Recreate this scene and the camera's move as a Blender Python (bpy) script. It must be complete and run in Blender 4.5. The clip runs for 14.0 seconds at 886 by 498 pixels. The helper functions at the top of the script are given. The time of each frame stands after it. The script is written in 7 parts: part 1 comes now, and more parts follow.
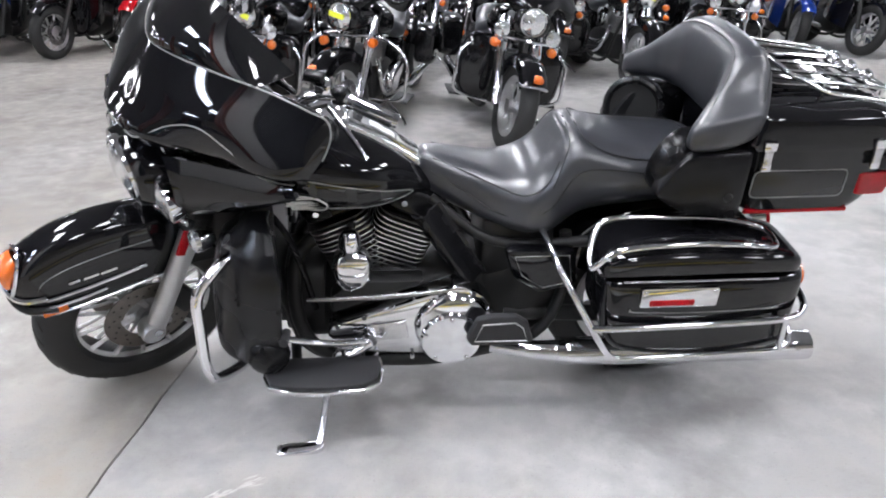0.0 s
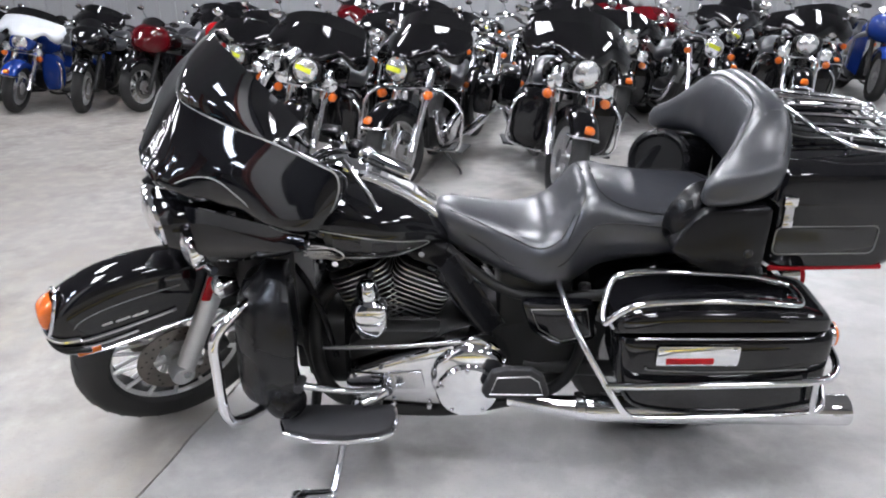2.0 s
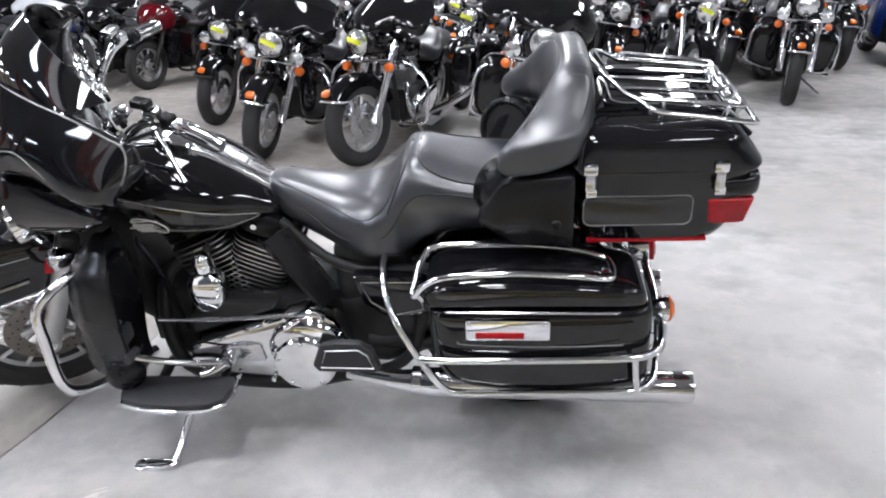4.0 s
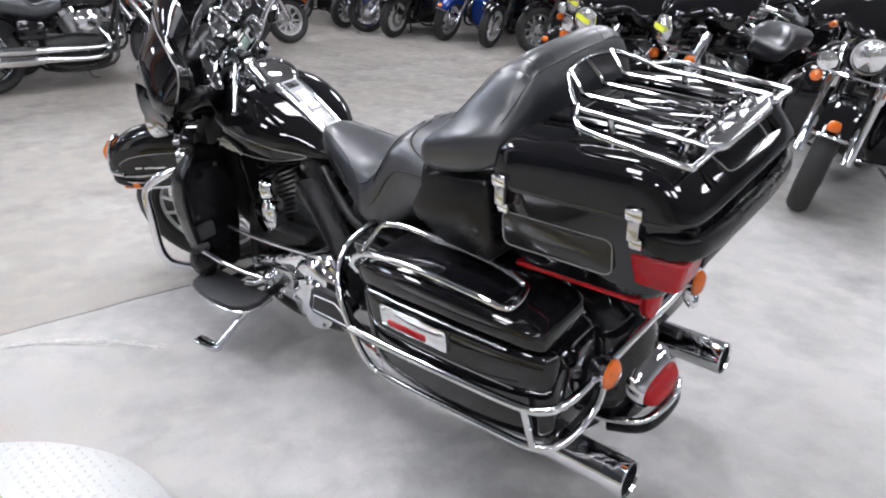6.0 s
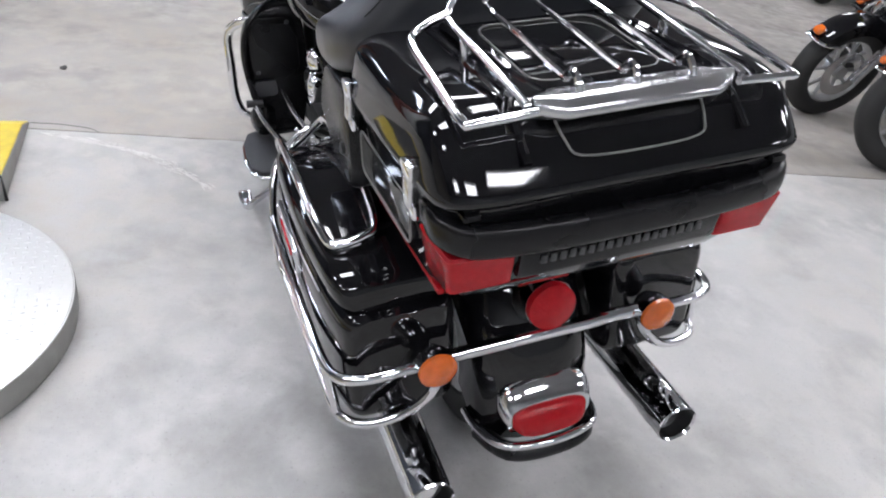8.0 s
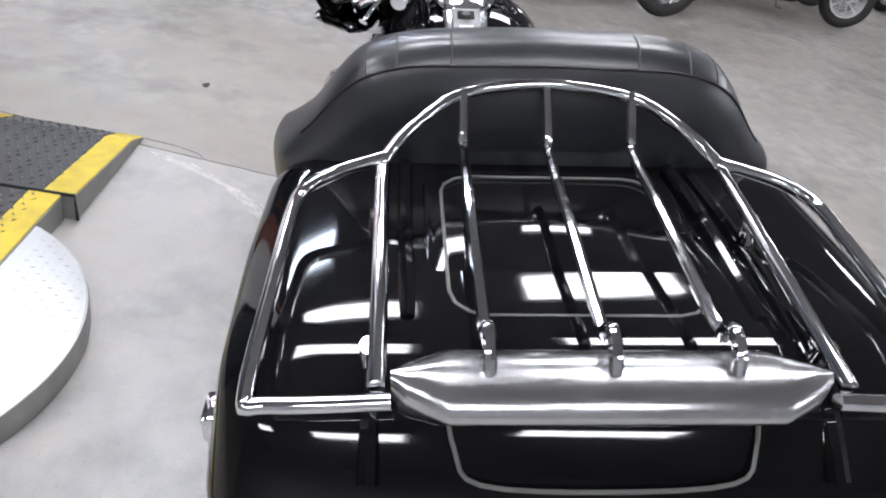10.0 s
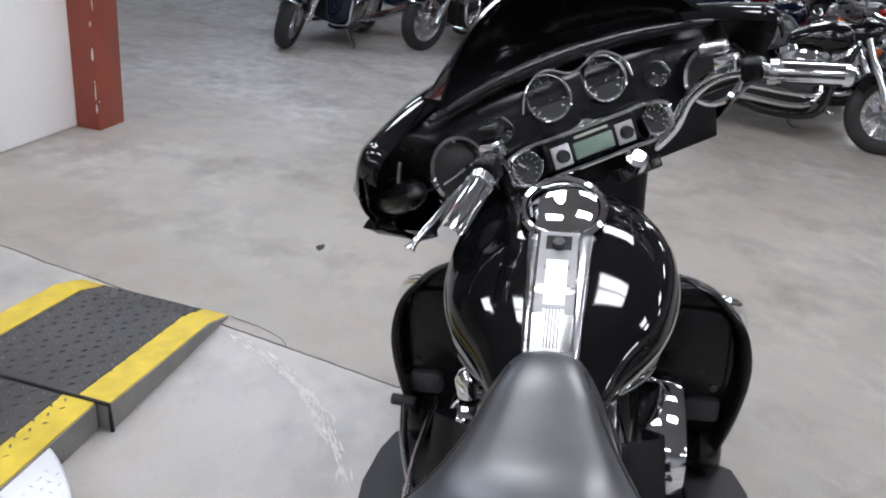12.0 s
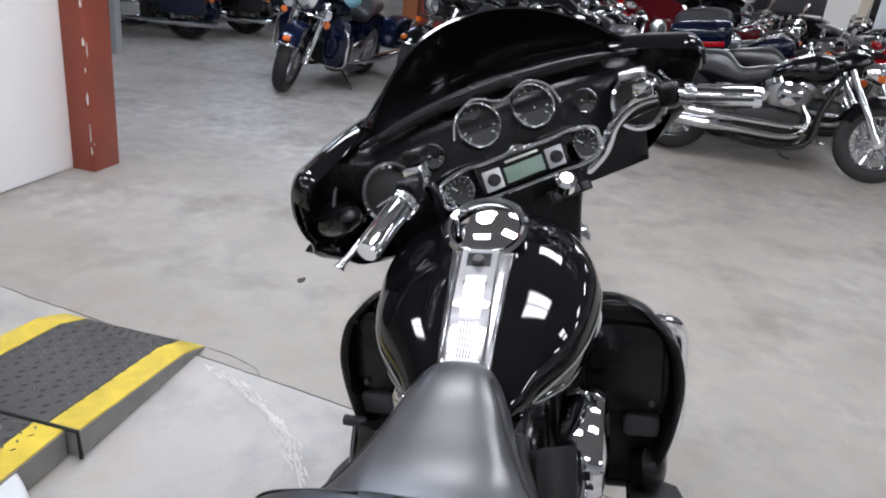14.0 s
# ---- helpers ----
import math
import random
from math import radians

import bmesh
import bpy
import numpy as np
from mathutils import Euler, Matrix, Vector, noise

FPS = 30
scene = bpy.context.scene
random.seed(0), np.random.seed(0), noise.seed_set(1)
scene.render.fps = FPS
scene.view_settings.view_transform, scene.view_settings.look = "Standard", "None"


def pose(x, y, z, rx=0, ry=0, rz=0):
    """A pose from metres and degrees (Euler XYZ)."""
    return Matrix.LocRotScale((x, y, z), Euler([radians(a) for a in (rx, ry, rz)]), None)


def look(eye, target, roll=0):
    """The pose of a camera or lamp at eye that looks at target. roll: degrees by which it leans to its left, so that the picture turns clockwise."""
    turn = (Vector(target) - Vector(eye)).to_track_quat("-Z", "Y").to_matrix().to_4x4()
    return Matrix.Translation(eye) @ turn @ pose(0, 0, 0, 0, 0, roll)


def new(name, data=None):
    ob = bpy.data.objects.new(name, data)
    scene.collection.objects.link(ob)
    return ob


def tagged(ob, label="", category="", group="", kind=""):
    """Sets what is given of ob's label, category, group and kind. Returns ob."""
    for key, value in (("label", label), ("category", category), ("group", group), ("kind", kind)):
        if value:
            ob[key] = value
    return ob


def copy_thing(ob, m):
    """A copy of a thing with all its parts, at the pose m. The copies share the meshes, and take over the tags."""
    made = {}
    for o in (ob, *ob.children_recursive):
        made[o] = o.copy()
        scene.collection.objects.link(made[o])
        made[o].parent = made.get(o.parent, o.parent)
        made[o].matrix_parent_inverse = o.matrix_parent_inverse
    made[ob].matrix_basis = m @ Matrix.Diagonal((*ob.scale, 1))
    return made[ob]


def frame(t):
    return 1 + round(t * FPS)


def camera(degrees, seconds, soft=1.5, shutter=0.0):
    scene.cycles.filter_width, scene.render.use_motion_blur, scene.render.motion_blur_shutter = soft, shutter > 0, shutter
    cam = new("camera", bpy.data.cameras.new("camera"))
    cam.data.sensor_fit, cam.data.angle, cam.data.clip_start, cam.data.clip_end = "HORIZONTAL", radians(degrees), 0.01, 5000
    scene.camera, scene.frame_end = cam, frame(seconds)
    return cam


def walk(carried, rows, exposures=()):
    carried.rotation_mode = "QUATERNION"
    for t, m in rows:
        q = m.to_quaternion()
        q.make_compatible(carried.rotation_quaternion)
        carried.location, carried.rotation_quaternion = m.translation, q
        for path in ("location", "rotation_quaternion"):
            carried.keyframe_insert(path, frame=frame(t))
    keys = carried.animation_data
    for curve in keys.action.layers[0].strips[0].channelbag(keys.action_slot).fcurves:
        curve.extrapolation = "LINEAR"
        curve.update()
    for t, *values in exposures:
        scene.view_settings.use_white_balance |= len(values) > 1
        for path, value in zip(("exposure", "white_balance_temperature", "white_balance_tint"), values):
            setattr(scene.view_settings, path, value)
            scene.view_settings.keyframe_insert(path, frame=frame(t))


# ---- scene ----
# ---------------- camera ----------------
cam = camera(63.1, 14.0, soft=2.0)
PATH = [
    (0, (0.84, -2.116, 1.397), (0.953, -0.287, 0.596), 0.4),
    (0.5, (0.953, -2.107, 1.407), (0.972, -0.26, 0.64), -0.3),
    (1, (0.973, -2.101, 1.407), (0.928, -0.24, 0.675), -0.2),
    (1.5, (0.989, -2.113, 1.409), (0.905, -0.249, 0.689), -0.5),
    (2, (1.009, -2.126, 1.412), (0.916, -0.248, 0.733), -0.9),
    (2.5, (1.038, -2.143, 1.409), (0.959, -0.258, 0.745), -0.7),
    (3, (1.132, -2.203, 1.409), (0.989, -0.322, 0.743), -1.9),
    (3.5, (1.342, -2.172, 1.381), (1.163, -0.304, 0.688), -2.8),
    (3.7, (1.463, -2.125, 1.379), (1.273, -0.269, 0.658), -2.7),
    (5.8, (2.548, -1.591, 1.352), (1.442, -0.104, 0.599), 0.3),
    (6, (2.648, -1.518, 1.351), (1.428, -0.138, 0.572), 1.4),
    (6.5, (2.818, -1.297, 1.352), (1.448, -0.1, 0.521), 3.5),
    (7, (2.88, -1.026, 1.325), (1.427, 0.039, 0.456), 7.1),
    (7.2, (2.909, -0.936, 1.314), (1.441, 0.069, 0.399), 7.5),
    (9.3, (2.801, -0.396, 1.34), (1.132, -0.045, 0.296), 14.1),
    (9.5, (2.716, -0.365, 1.351), (1.033, -0.014, 0.329), 14.4),
    (10, (2.508, -0.269, 1.351), (0.816, -0.029, 0.311), 13.1),
    (10.5, (2.336, -0.168, 1.393), (0.593, -0.139, 0.413), 11.9),
    (11, (2.131, -0.148, 1.397), (0.34, -0.249, 0.513), 10.6),
    (11.5, (1.944, -0.124, 1.404), (0.135, -0.29, 0.568), 9.6),
    (12, (1.826, -0.092, 1.401), (0.047, -0.398, 0.54), 8.1),
    (12.5, (1.738, -0.061, 1.404), (-0.08, -0.258, 0.593), 8.9),
    (13, (1.744, -0.027, 1.43), (-0.125, -0.253, 0.756), 7.8),
    (13.5, (1.763, 0.01, 1.423), (-0.115, -0.348, 0.839), 6.9),
    (14, (1.858, 0.07, 1.41), (0.046, -0.291, 0.644), 6.6),
]
walk(cam, [(t, look(eye, target, roll)) for t, eye, target, roll in PATH],
     exposures=[(0.0, 0.36), (3.7, 0.36), (6.0, 0.24), (7.2, 0.14), (9.5, 0.08), (10.0, -0.02), (10.5, -0.22), (11.0, -0.24), (12.5, -0.26), (13.5, -0.24), (14.0, -0.14)])

# ---------------- world ----------------
world = bpy.data.worlds.new("world")
scene.world = world
world.use_nodes = True
world.node_tree.nodes["Background"].inputs[0].default_value = (0.75, 0.8, 0.9, 1)
world.node_tree.nodes["Background"].inputs[1].default_value = 0.3


# ---------------- materials ----------------
def material(name, color, rough=0.5, metal=0.0, coat=0.0, spec=0.5, mottle=0.0, mottle_scale=6.0, bump=0.0,
             bump_scale=200.0, rough_var=0.0, trans=0.0, emit=0.0, detail=4.0, dark=None):
    """A procedural surface: base colour mottled at one scale, relief at another."""
    m = bpy.data.materials.new(name)
    m.use_nodes = True
    nt = m.node_tree
    b = nt.nodes["Principled BSDF"]
    b.inputs["Base Color"].default_value = (*color, 1)
    b.inputs["Roughness"].default_value = rough
    b.inputs["Metallic"].default_value = metal
    b.inputs["Coat Weight"].default_value = coat
    b.inputs["Coat Roughness"].default_value = 0.03
    b.inputs["Specular IOR Level"].default_value = spec
    b.inputs["Transmission Weight"].default_value = trans
    if emit:
        b.inputs["Emission Color"].default_value = (*color, 1)
        b.inputs["Emission Strength"].default_value = emit
    co = nt.nodes.new("ShaderNodeTexCoord")
    if mottle or rough_var:
        n = nt.nodes.new("ShaderNodeTexNoise")
        n.inputs["Scale"].default_value = mottle_scale
        n.inputs["Detail"].default_value = detail
        nt.links.new(co.outputs["Object"], n.inputs["Vector"])
        if mottle:
            mix = nt.nodes.new("ShaderNodeMix")
            mix.data_type = "RGBA"
            low = dark or tuple(c * (1 - mottle) for c in color)
            mix.inputs["A"].default_value = (*low, 1)
            mix.inputs["B"].default_value = (*[min(1, c * (1 + mottle)) for c in color], 1)
            nt.links.new(n.outputs["Fac"], mix.inputs["Factor"])
            nt.links.new(mix.outputs["Result"], b.inputs["Base Color"])
        if rough_var:
            r = nt.nodes.new("ShaderNodeMapRange")
            r.inputs["To Min"].default_value = max(0.02, rough - rough_var)
            r.inputs["To Max"].default_value = rough + rough_var
            nt.links.new(n.outputs["Fac"], r.inputs["Value"])
            nt.links.new(r.outputs["Result"], b.inputs["Roughness"])
    if bump:
        n2 = nt.nodes.new("ShaderNodeTexNoise")
        n2.inputs["Scale"].default_value = bump_scale
        n2.inputs["Detail"].default_value = 3
        bp = nt.nodes.new("ShaderNodeBump")
        bp.inputs["Strength"].default_value = bump
        bp.inputs["Distance"].default_value = 0.002
        nt.links.new(co.outputs["Object"], n2.inputs["Vector"])
        nt.links.new(n2.outputs["Fac"], bp.inputs["Height"])
        nt.links.new(bp.outputs["Normal"], b.inputs["Normal"])
    return m


def concrete(name, light, dark, rough):
    """Worn, sealed concrete: broad clouds, fine grain, dark stains and scuffs."""
    m = bpy.data.materials.new(name)
    m.use_nodes = True
    nt = m.node_tree
    b = nt.nodes["Principled BSDF"]
    co = nt.nodes.new("ShaderNodeTexCoord")

    def noise_at(scale, detail, lo, hi, distort=0.0):
        n = nt.nodes.new("ShaderNodeTexNoise")
        n.inputs["Scale"].default_value = scale
        n.inputs["Detail"].default_value = detail
        n.inputs["Roughness"].default_value = 0.6
        n.inputs["Distortion"].default_value = distort
        nt.links.new(co.outputs["Object"], n.inputs["Vector"])
        r = nt.nodes.new("ShaderNodeMapRange")
        r.inputs["From Min"].default_value = lo
        r.inputs["From Max"].default_value = hi
        nt.links.new(n.outputs["Fac"], r.inputs["Value"])
        return n, r

    def mixed(fac, a, c, mode="MIX"):
        x = nt.nodes.new("ShaderNodeMix")
        x.data_type = "RGBA"
        x.blend_type = mode
        if isinstance(fac, float):
            x.inputs["Factor"].default_value = fac
        else:
            nt.links.new(fac, x.inputs["Factor"])
        for key, v in (("A", a), ("B", c)):
            if isinstance(v, tuple):
                x.inputs[key].default_value = (*v, 1)
            else:
                nt.links.new(v, x.inputs[key])
        return x.outputs["Result"]

    _, cloud = noise_at(0.9, 6, 0.35, 0.68, 0.15)
    _, fine = noise_at(9.0, 12, 0.36, 0.64)
    _, stain = noise_at(1.7, 9, 0.50, 0.70, 0.15)
    _, warm = noise_at(0.33, 4, 0.40, 0.62, 0.6)
    _, scuff = noise_at(4.5, 12, 0.50, 0.66, 0.12)
    grain, pits = noise_at(130.0, 4, 0.60, 0.74)
    base = mixed(cloud.outputs["Result"], dark, light)
    wm = nt.nodes.new("ShaderNodeMath")
    wm.operation = "MULTIPLY"
    wm.inputs[1].default_value = 0.75
    nt.links.new(warm.outputs["Result"], wm.inputs[0])
    base = mixed(wm.outputs[0], base, (dark[0] * 1.02, dark[1] * 0.94, dark[2] * 0.83))
    sc = nt.nodes.new("ShaderNodeMath")
    sc.operation = "MULTIPLY"
    sc.inputs[1].default_value = 0.55
    nt.links.new(scuff.outputs["Result"], sc.inputs[0])
    base = mixed(sc.outputs[0], base, (dark[0] * 0.60, dark[1] * 0.585, dark[2] * 0.53))
    half = nt.nodes.new("ShaderNodeMath")
    half.operation = "MULTIPLY"
    half.inputs[1].default_value = 0.80
    nt.links.new(fine.outputs["Result"], half.inputs[0])
    base = mixed(half.outputs[0], base, tuple(c * 0.74 for c in light))
    st = nt.nodes.new("ShaderNodeMath")
    st.operation = "MULTIPLY"
    st.inputs[1].default_value = 0.68
    nt.links.new(stain.outputs["Result"], st.inputs[0])
    base = mixed(st.outputs[0], base, tuple(c * 0.55 for c in dark))
    pt = nt.nodes.new("ShaderNodeMath")
    pt.operation = "MULTIPLY"
    pt.inputs[1].default_value = 0.55
    nt.links.new(pits.outputs["Result"], pt.inputs[0])
    base = mixed(pt.outputs[0], base, tuple(c * 0.5 for c in dark))
    nt.links.new(base, b.inputs["Base Color"])
    rr = nt.nodes.new("ShaderNodeMapRange")
    rr.inputs["To Min"].default_value = rough - 0.12
    rr.inputs["To Max"].default_value = rough + 0.14
    nt.links.new(fine.outputs["Result"], rr.inputs["Value"])
    nt.links.new(rr.outputs["Result"], b.inputs["Roughness"])
    bp = nt.nodes.new("ShaderNodeBump")
    bp.inputs["Strength"].default_value = 0.12
    bp.inputs["Distance"].default_value = 0.002
    nt.links.new(grain.outputs["Fac"], bp.inputs["Height"])
    nt.links.new(bp.outputs["Normal"], b.inputs["Normal"])
    return m


def paint(name, color):
    return material(name, color, rough=0.05, coat=0.0, spec=0.5, mottle=0.15, mottle_scale=3.0, rough_var=0.02, bump=0.012, bump_scale=60)


M = {
    "black": paint("gloss_black_paint", (0.005, 0.005, 0.006)),
    "dark_panel": material("charcoal_paint_panel", (0.022, 0.022, 0.022), 0.10, mottle=0.2),
    "chrome": material("chrome", (0.78, 0.78, 0.80), 0.07, 1.0, rough_var=0.035, mottle=0.06, mottle_scale=12, bump=0.02, bump_scale=40),
    "dull_chrome": material("worn_chrome", (0.62, 0.62, 0.63), 0.22, 1.0, rough_var=0.08, mottle=0.12, mottle_scale=20),
    "disc": material("brake_disc_steel", (0.22, 0.20, 0.18), 0.36, 1.0, mottle=0.3, mottle_scale=30, rough_var=0.1),
    "alu": material("cast_aluminium", (0.50, 0.50, 0.50), 0.38, 1.0, rough_var=0.1, mottle=0.12, mottle_scale=25, bump=0.1),
    "bright_alu": material("polished_cast_aluminium", (0.80, 0.80, 0.80), 0.38, 0.8, rough_var=0.06, mottle=0.1, mottle_scale=25),
    "plate_chrome": material("brushed_chrome_plate", (0.90, 0.90, 0.92), 0.10, 1.0, rough_var=0.05, mottle=0.05, mottle_scale=20),
    "fin": material("machined_fin_edge", (0.40, 0.40, 0.40), 0.34, 1.0, mottle=0.2, mottle_scale=30),
    "leather": material("black_vinyl_upholstery", (0.019, 0.0205, 0.026), 0.36, spec=0.9, coat=0.24, mottle=0.22, mottle_scale=9, rough_var=0.08, bump=0.22, bump_scale=45),
    "tray_grey": material("brushed_grey_tray", (0.24, 0.24, 0.25), 0.42, 0.8, mottle=0.1, mottle_scale=30),
    "stitch": material("seam_thread", (0.006, 0.006, 0.006), 0.6, mottle=0.3, mottle_scale=90),
    "thread": material("grey_thread", (0.10, 0.10, 0.10), 0.6),
    "satin": material("satin_black_plastic", (0.007, 0.007, 0.008), 0.27, spec=0.28, mottle=0.2, rough_var=0.06, bump=0.08, bump_scale=500),
    "matt": material("matt_black_metal", (0.010, 0.010, 0.010), 0.46, spec=0.35, mottle=0.3, bump=0.15, bump_scale=300),
    "grey_plastic": material("dark_grey_plastic", (0.045, 0.046, 0.05), 0.45, mottle=0.15, bump=0.1, bump_scale=400),
    "rubber": material("tyre_rubber", (0.016, 0.016, 0.016), 0.68, mottle=0.35, mottle_scale=18, rough_var=0.08, bump=0.2, bump_scale=150),
    "pad": material("ribbed_rubber_pad", (0.020, 0.020, 0.022), 0.6, mottle=0.3, bump=0.3, bump_scale=250),
    "orange": material("amber_lens", (0.62, 0.12, 0.012), 0.18, coat=0.8, mottle=0.25, mottle_scale=60, bump=0.3, bump_scale=220),
    "red": material("red_lens", (0.36, 0.006, 0.011), 0.22, spec=0.3, coat=0.0, mottle=0.3, mottle_scale=50, bump=0.35, bump_scale=260),
    "lens": material("clear_lamp_lens", (0.80, 0.82, 0.84), 0.12, 0.85, coat=1.0, mottle=0.25, mottle_scale=40, bump=0.5, bump_scale=90),
    "pinstripe": material("silver_pinstripe", (0.20, 0.20, 0.19), 0.35, mottle=0.1),
    "button_silver": material("brushed_silver_panel", (0.58, 0.58, 0.59), 0.42, 0.55, mottle=0.15, mottle_scale=60),
    "badge": material("worn_silver_badge", (0.66, 0.65, 0.62), 0.35, 0.1, mottle=0.2, mottle_scale=60),
    "white_plate": material("white_plate", (0.62, 0.62, 0.62), 0.3, 0.3, mottle=0.1, mottle_scale=20),
    "dial": material("gauge_dial", (0.010, 0.011, 0.012), 0.5, mottle=0.2, mottle_scale=30),
    "mark": material("dial_marks", (0.55, 0.55, 0.50), 0.5),
    "lcd": material("lcd_glass", (0.17, 0.24, 0.20), 0.35, mottle=0.08, mottle_scale=30),
    "concrete": concrete("sealed_concrete", (0.54, 0.532, 0.525), (0.35, 0.34, 0.325), 0.48),
    "far_concrete": concrete("darker_concrete", (0.430, 0.413, 0.394), (0.265, 0.238, 0.206), 0.5),
    "scrape": material("scraped_concrete", (0.575, 0.565, 0.535), 0.7, mottle=0.2, mottle_scale=30),
    "joint": material("dirty_joint_filler", (0.07, 0.066, 0.06), 0.9, mottle=0.4, mottle_scale=25),
    "wall": material("white_painted_wall", (0.90, 0.90, 0.90), 0.6, mottle=0.05, mottle_scale=1.5, bump=0.1, bump_scale=60),
    "cream": material("cream_painted_wall", (0.60, 0.55, 0.46), 0.65, mottle=0.08, mottle_scale=0.8, bump=0.1),
    "metal_wall": material("grey_steel_cladding", (0.42, 0.43, 0.44), 0.45, 0.3, mottle=0.12, mottle_scale=1.2),
    "ceiling": material("pale_roof_deck", (0.30, 0.30, 0.31), 0.8, mottle=0.15, mottle_scale=0.7),
    "post": material("red_oxide_paint", (0.27, 0.058, 0.035), 0.45, mottle=0.3, mottle_scale=5, rough_var=0.1, bump=0.15, bump_scale=50),
    "timber": material("orange_stained_timber", (0.34, 0.115, 0.045), 0.5, mottle=0.3, mottle_scale=7, bump=0.2, bump_scale=60),
    "tube_glow": material("lit_fluorescent_tube", (0.946, 0.962, 1.034), 0.5, emit=34.0),
    # cool emission that stands in for bluish daylight from the bay side
    "cool_glow": material("cool_daylight_stand_in", (0.84, 0.95, 1.16), 0.5, emit=38.0),
    "fixture": material("white_enamel_fixture", (0.75, 0.75, 0.75), 0.35, mottle=0.05),
    "yellow": material("yellow_safety_paint", (0.60, 0.45, 0.045), 0.5, mottle=0.42, mottle_scale=14, rough_var=0.1, bump=0.3, bump_scale=80, detail=8),
    "lug_rubber": material("scuffed_rubber_lug", (0.10, 0.098, 0.094), 0.36, mottle=0.6, mottle_scale=9),
    "ramp_rubber": material("black_ramp_rubber", (0.055, 0.054, 0.054), 0.50, mottle=0.55, mottle_scale=5, rough_var=0.1, bump=0.25, bump_scale=110, detail=8),
    "plate_steel": material("tread_plate_aluminium", (0.66, 0.66, 0.65), 0.40, 0.58, mottle=0.15, mottle_scale=6, rough_var=0.1, bump=0.1),
    "ramp_side": material("grey_ramp_side", (0.29, 0.285, 0.27), 0.6, mottle=0.3, mottle_scale=12, bump=0.2),
    "bay_wall": material("dark_blue_grey_wall", (0.06, 0.07, 0.085), 0.6, mottle=0.2, mottle_scale=1.0, bump=0.1),
    "poster_grey": material("grey_poster_print", (0.42, 0.43, 0.43), 0.4, mottle=0.25, mottle_scale=2.5),
    "poster_red": material("red_poster_print", (0.50, 0.03, 0.03), 0.4, mottle=0.35, mottle_scale=9),
    "frosted": material("frosted_glass", (0.70, 0.76, 0.80), 0.3, mottle=0.1, mottle_scale=3),
    "tag": material("yellow_paper_tag", (0.78, 0.80, 0.05), 0.6),
    "paper": material("white_paper", (0.8, 0.8, 0.78), 0.7),
    "tint": material("dark_tinted_acrylic", (0.006, 0.006, 0.007), 0.06, coat=1.0, mottle=0.1),
    "dirt": material("trodden_dirt", (0.03, 0.028, 0.026), 0.9, mottle=0.4, mottle_scale=40),
}

M["leather"].node_tree.nodes["Principled BSDF"].inputs["Coat Roughness"].default_value = 0.20


# ---------------- mesh tools ----------------
def V(*a):
    return Vector(a)


def catmull(pts, n, closed=False):
    """n points a span along a smooth curve through pts (vectors of any length)."""
    pts = [np.array(p, float) for p in pts]
    k, out = len(pts), []
    spans = k if closed else k - 1
    for i in range(spans):
        if closed:
            p0, p1, p2, p3 = (pts[(i + j - 1) % k] for j in range(4))
        else:
            p0, p1, p2, p3 = (pts[min(max(i + j - 1, 0), k - 1)] for j in range(4))
        for s in range(n):
            t = s / n
            out.append(0.5 * (2 * p1 + (p2 - p0) * t + (2 * p0 - 5 * p1 + 4 * p2 - p3) * t * t + (3 * p1 - p0 - 3 * p2 + p3) * t ** 3))
    if not closed:
        out.append(pts[-1])
    return [tuple(float(v) for v in p) for p in out]


def skin(bm, rings, closed=False, cap=True, wrap=True):
    """Quads between rings of equally many points."""
    vs = [[bm.verts.new(tuple(p)) for p in r] for r in rings]
    n = len(vs[0])
    last = len(vs) if closed else len(vs) - 1
    for i in range(last):
        a, b = vs[i], vs[(i + 1) % len(vs)]
        for j in range(n if wrap else n - 1):
            k = (j + 1) % n
            bm.faces.new((a[j], a[k], b[k], b[j]))
    if cap and not closed and wrap:
        bm.faces.new(vs[0])
        bm.faces.new(list(reversed(vs[-1])))
    return bm


def tube(pts, r, seg=10, smooth=5, closed=False, bm=None):
    """A round bar along a curve; r: one radius or one a point."""
    bm = bm or bmesh.new()
    rs = [r] * len(pts) if not isinstance(r, (list, tuple)) else list(r)
    full = catmull([(*p, q) for p, q in zip(pts, rs)], smooth, closed) if smooth > 1 else [(*p, q) for p, q in zip(pts, rs)]
    ps, rad = [Vector(p[:3]) for p in full], [p[3] for p in full]
    k = len(ps)
    tang = []
    for i in range(k):
        a, b = (ps[i - 1], ps[(i + 1) % k]) if closed else (ps[max(i - 1, 0)], ps[min(i + 1, k - 1)])
        tang.append((b - a).normalized())
    up = Vector((0, 0, 1)) if abs(tang[0].z) < 0.9 else Vector((0, 1, 0))
    nrm = (up - tang[0] * up.dot(tang[0])).normalized()
    rings = []
    for i in range(k):
        nrm = (nrm - tang[i] * nrm.dot(tang[i])).normalized()
        bi = tang[i].cross(nrm)
        rings.append([ps[i] + rad[i] * (math.cos(a) * nrm + math.sin(a) * bi) for a in (2 * math.pi * j / seg for j in range(seg))])
    return skin(bm, rings, closed)


